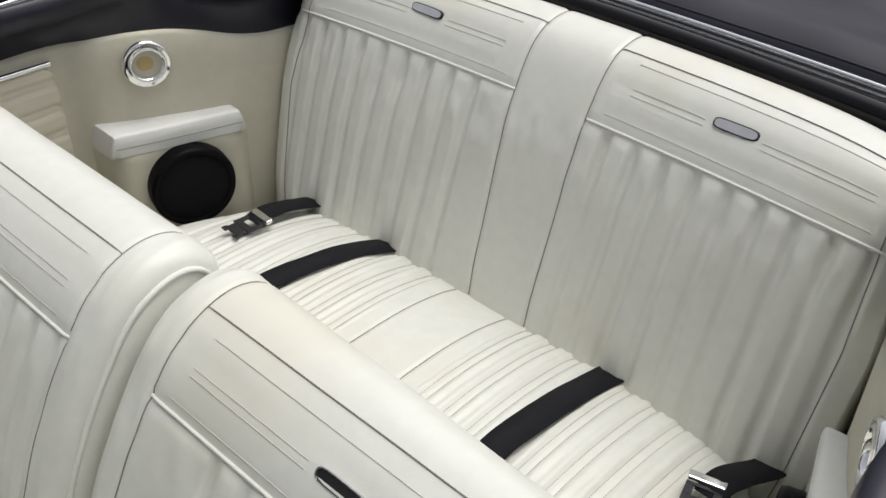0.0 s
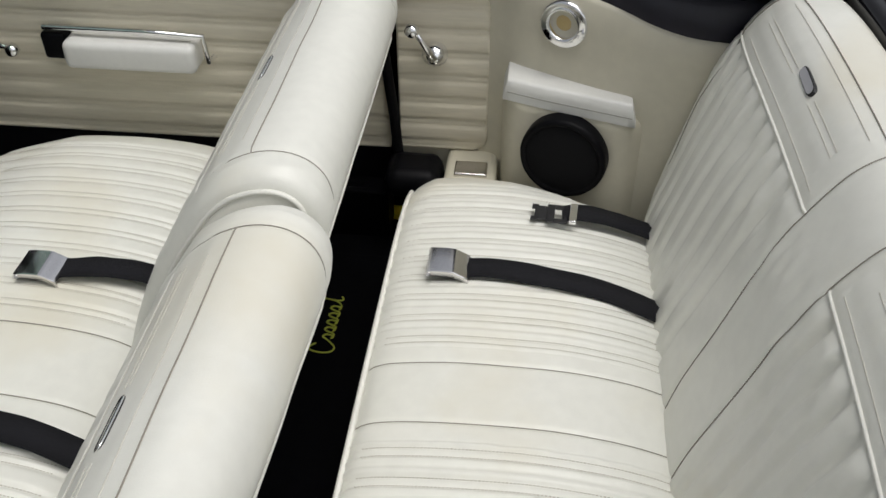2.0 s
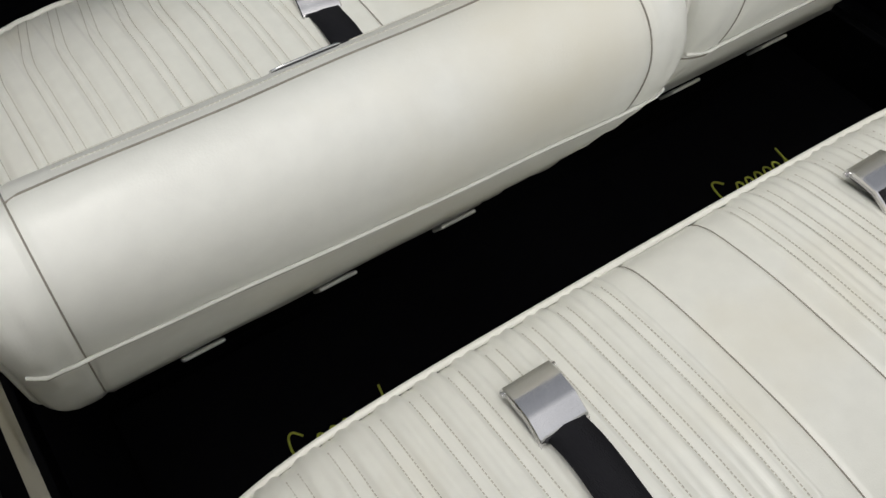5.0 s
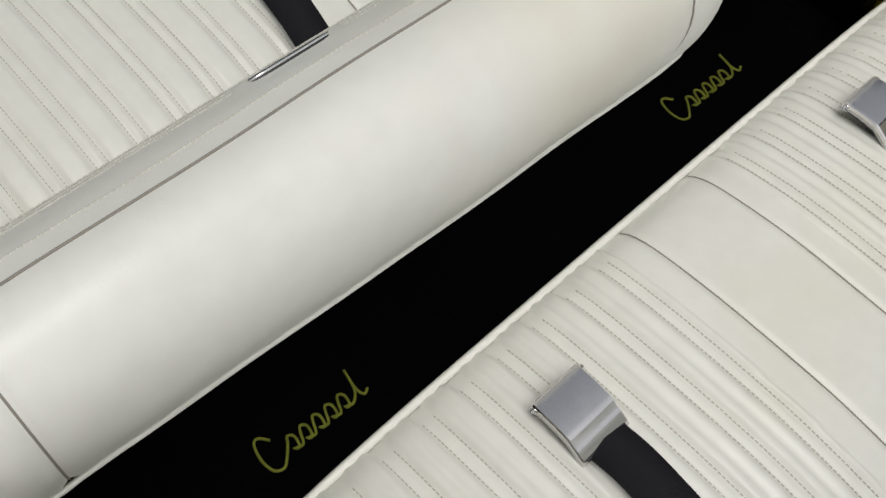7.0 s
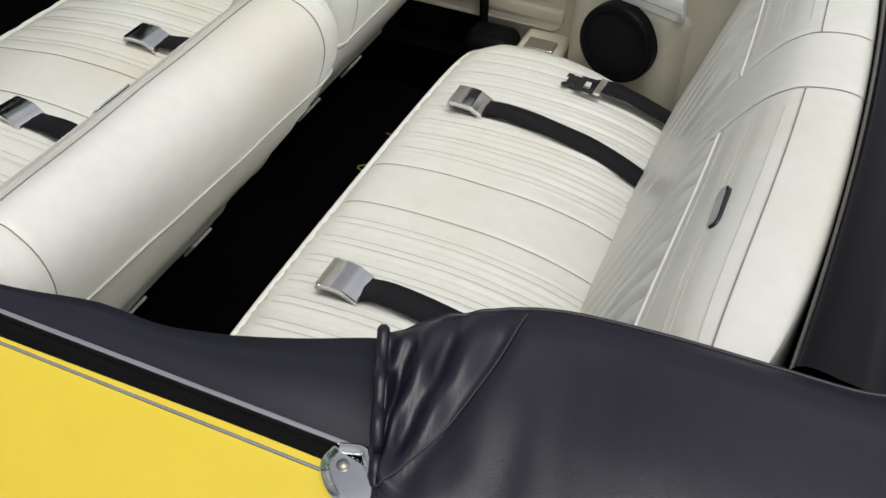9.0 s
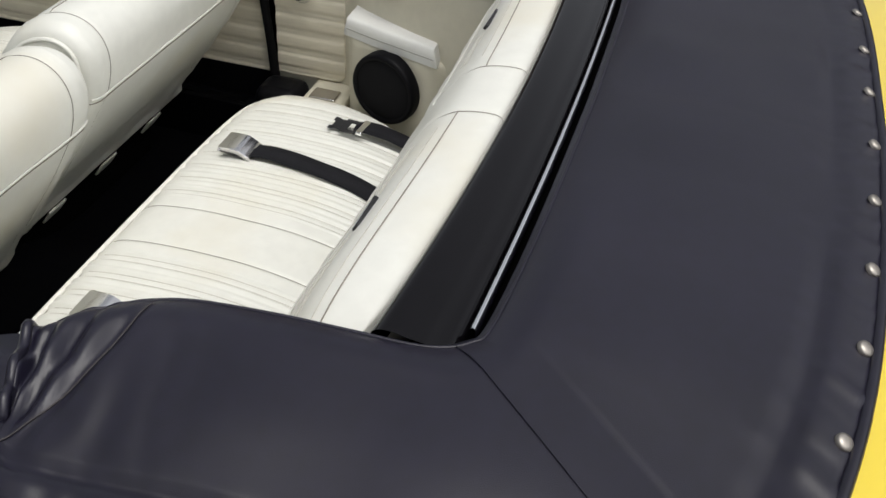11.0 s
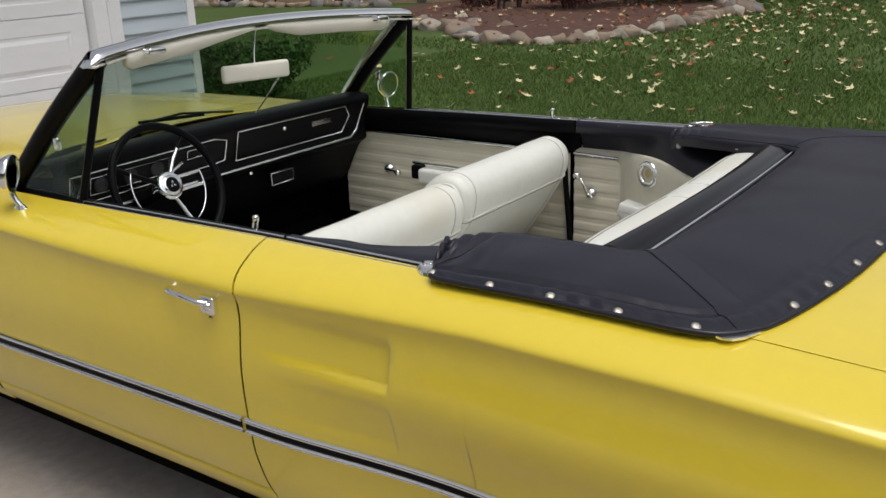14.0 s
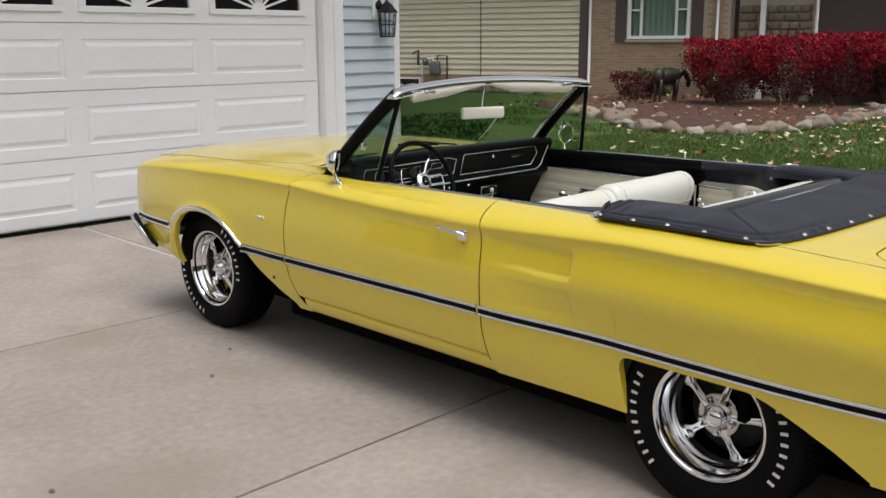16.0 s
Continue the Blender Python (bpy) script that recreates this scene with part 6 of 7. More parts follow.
# ---- dashboard ----
rows = []
for x in np.linspace(-0.74, 0.74, 50):
    b = 0.03 * (1 - (x / 0.74) ** 2)
    rows.append([(x, y + b, z) for y, z in path([(0, 2.22, 1.015), (0, 2.10, 1.052), (0, 2.00, 1.070), (0, 1.945, 1.068), (0, 1.925, 1.050), (0, 1.930, 1.030), (0, 1.945, 0.99), (0, 1.960, 0.93), (0, 1.950, 0.895), (0, 1.955, 0.875), (0, 1.99, 0.85), (0, 2.03, 0.78), (0, 2.08, 0.70), (0, 2.2, 0.62)], 60)[:, 1:]])
dash = part("dashboard", Shape().grid(rows), BLACKTRIM, car, "black padded dashboard")


def dash_y(x, z):
    return curve1(z, [(0.85, 1.99), (0.875, 1.955), (0.895, 1.950), (0.93, 1.960), (0.99, 1.945), (1.03, 1.930), (1.05, 1.925)]) + 0.03 * (1 - (x / 0.74) ** 2) - 0.002


def outline(points, r, name, closed=True):
    pts = [(x, dash_y(x, z), z) for x, z in points]
    part(name, Shape().tube(pts + pts[:1] if closed else pts, r, 6), CHROME, dash)


outline([(0.03, 1.030), (0.60, 1.034), (0.635, 0.990), (0.60, 0.925), (0.03, 0.922)], 0.0030, "glove_box_surround")
outline([(-0.68, 1.020), (-0.08, 1.025), (-0.02, 1.010), (-0.02, 0.935), (-0.08, 0.930), (-0.68, 0.925)], 0.0030, "instrument_surround")
outline([(-0.20, 1.005), (-0.12, 1.005), (-0.12, 0.975), (-0.20, 0.975)], 0.0025, "radio_surround")
outline([(-0.60, 1.0), (-0.28, 1.0), (-0.28, 0.945), (-0.60, 0.945)], 0.0020, "dial_surround")
outline([(-0.72, 0.892), (-0.3, 0.890), (0.3, 0.892), (0.64, 0.898), (0.685, 0.92), (0.70, 0.97), (0.71, 1.03)], 0.0055, "lower_strip", closed=False)
part("glove_box_lock", Shape().lathe([(0.008, 0), (0.007, 0.008), (0, 0.009)], Matrix.Translation((0.27, dash_y(0.27, 1.0), 1.0)) @ Matrix.Rotation(radians(-90), 4, "Z"), 12), CHROME, dash, fix=True)
part("name_plate", Shape().box((0.42, dash_y(0.47, 0.99) - 0.003, 0.980), (0.53, dash_y(0.47, 0.99) + 0.003, 1.0)), BRUSHED, dash, smooth=False)
part("ash_tray", Shape().box((0.20, 1.985, 0.79), (0.32, 2.01, 0.835)), BLACKTRIM, dash, smooth=False, bevel=0.004)
outline2 = [(0.20, 1.982, 0.79), (0.32, 1.982, 0.79), (0.32, 1.982, 0.835), (0.20, 1.982, 0.835)]
part("ash_tray_surround", Shape().tube(outline2 + outline2[:1], 0.0014, 6), CHROME, dash)
for k, x in enumerate((-0.56, -0.44, -0.33)):
    part("dial", Shape().lathe([(0.026, 0), (0.024, 0.006), (0.0, 0.004)], Matrix.Translation((x, dash_y(x, 0.972), 0.972)) @ Matrix.Rotation(radians(-90), 4, "Z"), 20), GUNMETAL, dash, fix=True)
for x, z in ((0.10, 0.86), (-0.05, 0.86)):
    part("control_knob", Shape().lathe([(0.008, 0), (0.008, 0.018), (0.006, 0.022), (0, 0.022)], Matrix.Translation((x, dash_y(x, z), z)) @ Matrix.Rotation(radians(-90), 4, "Z"), 14), CHROME, dash, fix=True)

# steering wheel: black rim, bright hub, spokes and horn ring
sw = Matrix.Translation((-0.415, 1.813, 0.952)) @ Matrix.Rotation(radians(-24), 4, "X") @ Matrix.Rotation(radians(-90), 4, "Z")
hubs = Shape().lathe([(0.0, 0.018), (0.020, 0.018), (0.027, 0.020), (0.030, 0.016), (0.034, 0.013), (0.040, 0.015), (0.046, 0.008), (0.045, -0.006), (0.034, -0.02), (0.030, -0.05)], sw, 40)
wheel_ob = part("steering_wheel", hubs, CHROME, car, "black steering wheel with bright spokes", fix=True)
R = 0.198


def on_wheel(r, a, h=0.0):
    return sw @ Vector((h, r * math.cos(radians(a)), r * math.sin(radians(a))))


part("rim", Shape().tube([on_wheel(R, a) for a in np.linspace(0, 360, 91)[:-1]] + [on_wheel(R, 0)], 0.0125, 12), BLACKTRIM, wheel_ob, "black rim")
for off in (0.021, -0.021):
    bar = [sw @ Vector((-0.004 - 0.010 * r, r * math.cos(radians(1)) - off * math.sin(radians(1)), r * math.sin(radians(1)) + off * math.cos(radians(1)))) for r in (0.038, 0.09, 0.134)]
    part("spoke", Shape().tube(bar, 0.0068, 8), CHROME, wheel_ob)
for off in (0.011, -0.011):
    part("spoke", Shape().tube([sw @ Vector((-0.010, r, off)) for r in (0.125, 0.165, R - 0.006)], 0.006, 8), BLACKTRIM, wheel_ob)
part("spoke", Shape().tube([on_wheel(0.035, 57, -0.006), on_wheel(0.10, 54, -0.008), on_wheel(0.14, 52, -0.004)], 0.0060, 8), CHROME, wheel_ob)
part("spoke", Shape().tube([on_wheel(0.138, 52, -0.004), on_wheel(R - 0.006, 50, -0.002)], 0.0070, 8), BLACKTRIM, wheel_ob)
part("spoke", Shape().tube([on_wheel(0.035, 150, -0.006), on_wheel(0.12, 150, -0.008), on_wheel(R - 0.008, 150, -0.002)], 0.0075, 8), BLACKTRIM, wheel_ob)
part("spoke", Shape().tube([on_wheel(0.035, 285, -0.006), on_wheel(0.10, 288, -0.008), on_wheel(R - 0.01, 290, -0.002)], 0.0070, 8), CHROME, wheel_ob)
for a0, a1 in ((-64, 10), (150, 236)):
    part("horn_ring", Shape().tube([on_wheel(0.136, a, 0.0) for a in np.linspace(a0, a1, 24)], 0.0028, 6), CHROME, wheel_ob)
part("hub_face", Shape().lathe([(0.026, 0.0190), (0.016, 0.0215), (0.0, 0.0225)], sw, 30), BLACKTRIM, wheel_ob, fix=True)
tri = Shape()
for a in (90, 210, 330):
    tri.fan([sw @ Vector((0.0232, 0.002 * math.cos(radians(a)), 0.002 * math.sin(radians(a)))), sw @ Vector((0.0225, 0.011 * math.cos(radians(a - 18)), 0.011 * math.sin(radians(a - 18)))), sw @ Vector((0.0225, 0.011 * math.cos(radians(a + 18)), 0.011 * math.sin(radians(a + 18))))])
part("hub_mark", tri, CHROME, wheel_ob, solid=0.001)
part("steering_column", Shape().tube([sw @ Vector((-0.05, 0, 0)), sw @ Vector((-0.30, 0, 0))], 0.028, 16), BLACKTRIM, car)
part("column_lever", Shape().tube([sw @ Vector((-0.06, 0.0, 0.02)), sw @ Vector((-0.06, 0.13, 0.07))], 0.005, 8), CHROME, car)
part("floor_shifter", Shape().tube([(0.02, 1.98, 0.50), (0.01, 1.90, 0.72)], 0.008, 8), CHROME, car)

# ---- ground and drive ----
def plane_at(x, y, z=0.0):
    return SLOPE @ Vector((x, y, z))


s = Shape().grid([[(x, y, -0.035) for x in np.linspace(-150, 170, 17)] for y in np.linspace(-150, 170, 17)], flip=True)
solo("ground", s, SOIL, "green lawn soil reaching to the horizon", "lawn", kind="structure")
drive = thing("drive", "grey-tan concrete drive of large slabs with open joints", "drive", kind="structure", at=SLOPE)
for x0, x1, y0, y1 in ((-5.1, -0.140, 3.437, 6.14), (-0.100, 5.03, 3.437, 6.14), (-5.1, -0.140, 1.262, 3.423), (-0.100, 2.6, 1.262, 3.423), (-5.1, -0.140, -0.85, 1.248), (-0.100, 2.6, -0.85, 1.248),
                       (-5.1, -0.140, -3.0, -0.858), (-0.100, 2.6, -3.0, -0.858), (-5.1, -0.14, -9, -3.008), (-0.10, 2.6, -9, -3.008)):
    s = Shape().box((x0, y0, -0.12), (x1, y1, 0.0))
    part("slab", s, CONCRETE, drive, smooth=False, bevel=0.005)

s = Shape()
for y in (1.255, 3.430, -0.854):
    s.box((-5.1, y - 0.02, -0.05), (2.6, y + 0.02, -0.012))
s.box((-0.15, -9, -0.05), (-0.09, 6.13, -0.0121))
part("joint_filler", s, SHADEGAP, drive, smooth=False)
part("joint_strip", Shape().box((-0.132, -9, -0.04), (-0.107, 6.12, -0.003)), JOINT, drive, smooth=False, bevel=0.002)

# ---- garage ----
GY, GZ = plane_at(0, 6.11).y, plane_at(0, 6.11).z
garage = thing("garage", "garage front with a white panelled door and pale blue siding", "garage", kind="structure", at=Matrix.Translation((0, GY, GZ)))


def gbox(name, lo, hi, mat, parent=None, bevel=0.003, label=""):
    return part(name, Shape().box(lo, hi), mat, parent or garage, label, smooth=False, bevel=bevel)


DX0, DX1 = -2.45, 2.47
for a, b in ((DX1 + 0.05, 3.50), (-5.2, DX0 - 0.05)):
    gbox("wall_backing", (a, 0.04, -0.4), (b, 0.20, 3.2), BLUESIDING)
gbox("wall_above_door", (DX0 - 0.05, 0.04, 2.30), (DX1 + 0.05, 0.20, 3.2), BLUESIDING)
gbox("wall_side", (3.46, 0.04, -0.4), (3.50, 6.0, 3.2), BLUESIDING)
gbox("roof", (-5.6, -0.5, 3.2), (3.9, 6.5, 3.35), SHUTTER)
for k in range(24):
    z = -0.02 + 0.1335 * k
    rows = [[(x, y, zz) for y, zz in ((0.04, z), (-0.008, z), (-0.008, z + 0.010), (0.022, z + 0.131), (0.04, z + 0.1335))] for x in (2.745, 3.432)]
    part("siding_board", Shape().grid(rows, flip=True), BLUESIDING, garage, smooth=False)
for x0, x1 in ((DX1 + 0.150, DX1 + 0.272), (3.432, 3.512)):
    gbox("trim_board", (x0, -0.012, -0.02), (x1, 0.05, 3.2), TRIMWHITE)
gbox("trim_board", (DX0 - 0.27, -0.012, -0.02), (DX0 - 0.15, 0.05, 3.2), TRIMWHITE)
gbox("door_jamb", (DX1 + 0.02, 0.0, 0.0), (DX1 + 0.150, 0.16, 2.4), TRIMWHITE)
gbox("door_jamb", (DX0 - 0.150, 0.0, 0.0), (DX0 - 0.02, 0.16, 2.4), TRIMWHITE)
gdoor = gbox("garage_door", (DX0 - 0.02, 0.115, 0.018), (DX1 + 0.02, 0.15, 2.30), DOORWHITE, label="white sectional garage door")
gbox("door_seal", (DX0, 0.10, 0.0), (DX1, 0.14, 0.018), RUBBER)


def raised(x0, x1, z0, z1, y):
    """A raised panel: a pressed groove round a proud field."""
    rows = []
    for d, h in ((0.0, 0.0), (0.010, 0.006), (0.030, 0.006), (0.060, -0.004)):
        rows.append([(x0 + d, y + h, z0 + d), (x1 - d, y + h, z0 + d), (x1 - d, y + h, z1 - d), (x0 + d, y + h, z1 - d)])
    s = Shape().grid(rows, close_v=True, flip=True)
    s.fan(rows[-1])
    return s


for r in range(4):
    z0 = 0.03 + 0.543 * r
    rows = [(z0 + 0.004, 0.118), (z0 + 0.004, 0.100), (z0 + 0.537, 0.100), (z0 + 0.537, 0.118)]
    holes = []
    s = Shape()
    cuts = [DX0] + [v for c in range(4) for v in (DX1 - 0.135 - 1.222 * (3 - c) - 1.075, DX1 - 0.135 - 1.222 * (3 - c))] + [DX1]
    za, zb = z0 + 0.100, z0 + 0.412
    if r == 3:
        za, zb = z0 + 0.085, z0 + 0.46
    # stiles between panels, and rails above and below them
    for c in range(0, len(cuts) - 1):
        a, b = cuts[c], cuts[c + 1]
        spans = [(z0 + 0.004, za), (zb, z0 + 0.537)] if c % 2 else [(z0 + 0.004, z0 + 0.537)]
        for p, q in spans:
            s.grid([[(a, 0.100, p), (a, 0.100, q)], [(b, 0.100, p), (b, 0.100, q)]])
    s.grid([[(DX0, 0.118, z0 + 0.004), (DX0, 0.100, z0 + 0.004)], [(DX1, 0.118, z0 + 0.004), (DX1, 0.100, z0 + 0.004)]])
    s.grid([[(DX0, 0.100, z0 + 0.537), (DX0, 0.118, z0 + 0.537)], [(DX1, 0.100, z0 + 0.537), (DX1, 0.118, z0 + 0.537)]])
    part("door_section", s, DOORWHITE, garage, smooth=False)
    for c in range(4):
        x1 = DX1 - 0.135 - 1.222 * (3 - c)
        x0 = x1 - 1.075
        if r < 3:
            part("door_panel", raised(x0, x1, za, zb, 0.100), DOORWHITE, garage, smooth=False)
            continue
        fr = Shape()
        fr.box((x0, 0.080, za), (x1, 0.116, za + 0.05)).box((x0, 0.080, zb - 0.05), (x1, 0.116, zb)).box((x0, 0.080, za + 0.05), (x0 + 0.06, 0.116, zb - 0.05)).box((x1 - 0.06, 0.080, za + 0.05), (x1, 0.116, zb - 0.05))
        win = part("door_window", fr, DOORWHITE, garage, smooth=False, bevel=0.004)
        part("pane", Shape().grid([[(x0 + 0.06, 0.108, za + 0.05), (x0 + 0.06, 0.108, zb - 0.05)], [(x1 - 0.06, 0.108, za + 0.05), (x1 - 0.06, 0.108, zb - 0.05)]]), DARKGLASS, win, smooth=False)
        cx = (x0 + x1) / 2
        rays = Shape()
        for a in (18, 42, 66, 90, 114, 138, 162):
            far = min(0.40 / max(abs(math.cos(radians(a))), 0.01), (zb - za - 0.10) / math.sin(radians(a)))
            q = Matrix.Translation((cx, 0.096, za + 0.05)) @ Matrix.Rotation(-radians(a), 4, "Y")
            rays.box((0.07, -0.008, -0.010), (far + 0.02, 0.008, 0.010), q)
        rays.lathe([(0.0, 0), (0.075, 0), (0.075, -0.016), (0, -0.016)], Matrix.Translation((cx, 0.088, za + 0.05)) @ Matrix.Rotation(radians(-90), 4, "Z"), 24)
        part("sunburst_bars", rays, DOORWHITE, win, "white sunburst glazing bars", smooth=False)

# wall lantern beside the door
lantern = thing("wall_lantern", "black iron wall lantern with seeded glass on blue siding", "lantern", at=Matrix.Translation((3.20, GY, GZ)))
part("mount_block", rounded((-0.07, -0.035, 1.72), (0.07, 0.004, 1.98), 0.01), TRIMWHITE, lantern)
part("arm", Shape().tube(path([(0, -0.03, 1.86), (0, -0.06, 1.95), (0, -0.12, 1.97), (0.01, -0.15, 1.90)], 16), 0.011, 8), IRON, lantern)
part("back_plate", Shape().lathe([(0.05, 0), (0.045, 0.012), (0, 0.014)], Matrix.Translation((0, -0.034, 1.86)) @ Matrix.Rotation(radians(-90), 4, "Z"), 24), IRON, lantern, fix=True)
rows = [[(0.01 + r * math.cos(a), -0.15 + r * math.sin(a), z) for a in np.linspace(0, 2 * math.pi, 6, endpoint=False)] for r, z in ((0.012, 1.90), (0.05, 1.87), (0.115, 1.79), (0.105, 1.785))]
part("cap", Shape().grid(rows, close_v=True, flip=True), IRON, lantern, smooth=False)
ring = [(0.01 + 0.095 * math.cos(a), -0.15 + 0.095 * math.sin(a)) for a in np.linspace(0, 2 * math.pi, 6, endpoint=False)]
cage = Shape()
for k, (x, y) in enumerate(ring):
    x2, y2 = ring[(k + 1) % 6]
    cage.tube([(x, y, 1.785), (0.01 + (x - 0.01) * 0.8, -0.15 + (y + 0.15) * 0.8, 1.54)], 0.006, 6)
    cage.tube([(0.01 + (x - 0.01) * 0.8, -0.15 + (y + 0.15) * 0.8, 1.545), (0.01 + (x2 - 0.01) * 0.8, -0.15 + (y2 + 0.15) * 0.8, 1.545)], 0.007, 6)
    cage.tube([(0.01 + (x - 0.01) * 0.9, -0.15 + (y + 0.15) * 0.9, 1.665), (0.01 + (x2 - 0.01) * 0.9, -0.15 + (y2 + 0.15) * 0.9, 1.665)], 0.004, 6)
part("cage", cage, IRON, lantern)
part("glass", Shape().grid([[(0.01 + (x - 0.01) * k, -0.15 + (y + 0.15) * k, z) for x, y in ring] for k, z in ((0.94, 1.78), (0.76, 1.55))], close_v=True), LAMPGLASS, lantern, smooth=False, solid=0.002)

# ---- neighbouring house; local x to the right along its front, y into it ----
HOUSE = Matrix.Translation((17.52, 13.64, 0.33)) @ Matrix.Rotation(radians(-74), 4, "Z")
house = thing("house", "house with tan siding and brown brick behind a flower bed", "house", kind="structure", at=HOUSE)


def hbox(name, lo, hi, mat, parent=None, bevel=0.0, label=""):
    return part(name, Shape().box(lo, hi), mat, parent or house, label, smooth=False, bevel=bevel)


hbox("wall", (-12, 0.06, -1.0), (0.0, 0.3, 3.3), TANSIDING)
hbox("foundation", (-12, 0.0, -1.5), (-0.25, 0.08, 0.34), BRICK)
for k in range(22):
    z = 0.34 + 0.152 * k
    for x0, x1 in ((-12, -3.19), (-3.165, -0.28)):
        rows = [[(x, y, zz) for y, zz in ((0.06, z), (-0.010, z), (-0.010, z + 0.012), (0.026, z + 0.150), (0.06, z + 0.152))] for x in (x0, x1)]
        part("siding_board", Shape().grid(rows, flip=True), TANSIDING, house, smooth=False)
hbox("siding_seam_strip", (-3.192, -0.006, 0.34), (-3.163, 0.03, 3.3), SHUTTER)
hbox("corner_board", (-0.28, -0.02, -0.2), (-0.05, 0.10, 3.3), SHUTTER)
hbox("brick_backing", (-0.05, 0.012, -1.0), (3.60, 0.3, 1.285), MORTAR)
hbox("brick_backing", (-0.05, 0.012, 1.285), (1.02, 0.3, 3.3), MORTAR)
hbox("brick_backing", (2.62, 0.012, 1.285), (3.60, 0.3, 3.3), MORTAR)
hbox("recess_wall", (3.60, 0.5, -1.0), (12, 0.7, 3.3), SHUTTER)
hbox("roof", (-12.5, -0.6, 3.3), (12.5, 6, 3.5), SHUTTER)
for x in (0.02, 3.30, 5.60):
    s = Shape().tube([(x, -0.05, 3.3), (x, -0.05, 0.06), (x + 0.02, -0.18, -0.02)], 0.040, 8)
    part("downspout", s, TRIMWHITE, house, "white downspout")
# window with shutters
fr = Shape()
for lo, hi in (((1.02, -0.03, 1.30), (2.62, 0.06, 1.38)), ((1.02, -0.03, 1.38), (1.10, 0.06, 2.9)), ((2.54, -0.03, 1.38), (2.62, 0.06, 2.9)), ((1.34, -0.01, 1.38), (1.40, 0.06, 2.9)), ((2.24, -0.01, 1.38), (2.30, 0.06, 2.9)),
               ((1.10, -0.01, 2.0), (1.34, 0.05, 2.04)), ((2.30, -0.01, 2.0), (2.54, 0.05, 2.04)), ((1.02, -0.03, 2.82), (2.62, 0.06, 2.9))):
    fr.box(lo, hi)
win = part("window", fr, TRIMWHITE, house, "white three-part window", smooth=False)
for a, b in ((1.10, 1.34), (1.40, 2.24), (2.30, 2.54)):
    part("pane", Shape().box((a, 0.03, 1.38), (b, 0.036, 2.82)), GLASS, win, smooth=False).visible_shadow = False
rows = [[(x, 0.12 + 0.02 * math.sin(x * 42), z) for z in (1.3, 2.9)] for x in np.linspace(1.05, 2.6, 90)]
part("curtain", Shape().grid(rows), CURTAIN, win)
hbox("room_back", (1.0, 0.22, 1.2), (2.66, 0.26, 3.0), SHADEGAP)
hbox("window_ledge", (0.98, -0.06, 1.22), (2.66, 0.04, 1.285), MORTAR)
for x0, x1 in ((0.70, 0.98), (2.66, 2.95)):
    sh = hbox("shutter", (x0, -0.035, 1.22), (x1, 0.0, 2.9), SHUTTER, label="brown louvred shutter")
    for k in range(24):
        hbox("slat", (x0 + 0.035, -0.045, 1.28 + 0.065 * k), (x1 - 0.035, -0.03, 1.325 + 0.065 * k), SHUTTER, sh)
# stone face of the entry
rnd = random.Random(7)
hbox("entry_backing", (3.75, 0.30, -0.8), (5.50, 0.52, 3.3), MORTAR)
for r in range(9):
    x = 3.78
    while x < 5.42:
        w = rnd.uniform(0.16, 0.34)
        z = 0.30 + 0.2 * r
        st = rounded((x, 0.24 - rnd.uniform(0, 0.03), z + 0.01), (min(x + w, 5.48) - 0.015, 0.32, z + 0.185), 0.03, 2)
        part("stone", st, STONE, house)
        x += w
hbox("entry_post", (4.30, 0.02, -0.5), (4.42, 0.14, 3.3), TRIMWHITE)
# gas meter on the siding
meter = thing("gas_meter", "grey gas meter with pipes on tan siding", "gas meter", at=HOUSE)
part("meter_body", rounded((-4.70, -0.26, 0.34), (-4.40, -0.06, 0.72), 0.05), METERGREY, meter)
part("regulator", Shape().lathe([(0, -0.05), (0.09, -0.05), (0.10, 0), (0.09, 0.05), (0, 0.05)], Matrix.Translation((-4.86, -0.14, 0.70)), 20), METERGREY, meter, fix=True)
part("pipe", Shape().tube([(-4.98, -0.12, -0.3), (-4.98, -0.12, 0.72), (-4.90, -0.12, 0.76), (-4.62, -0.14, 0.80), (-4.60, -0.14, 0.70)], 0.022, 8), TRIMWHITE, meter)
part("pipe", Shape().tube([(-4.48, -0.14, 0.70), (-4.48, -0.14, 0.86), (-4.18, -0.12, 0.86), (-4.18, -0.10, -0.3)], 0.022, 8), IRON, meter)
part("vent", Shape().tube([(-5.12, -0.10, 0.60), (-5.12, -0.10, 1.02), (-5.26, -0.16, 0.92)], 0.03, 8), IRON, meter)
for x0 in (-5.95, -2.6):
    w = hbox("basement_window", (x0, -0.015, -0.10), (x0 + 0.85, 0.06, 0.24), TRIMWHITE, bevel=0.004)
    part("pane", Shape().box((x0 + 0.06, -0.022, -0.06), (x0 + 0.79, -0.012, 0.20)), DARKGLASS, w, smooth=False)


# ---- planted bed ----
def ground_at(x, y):
    return plane_at(x, y, -0.03)


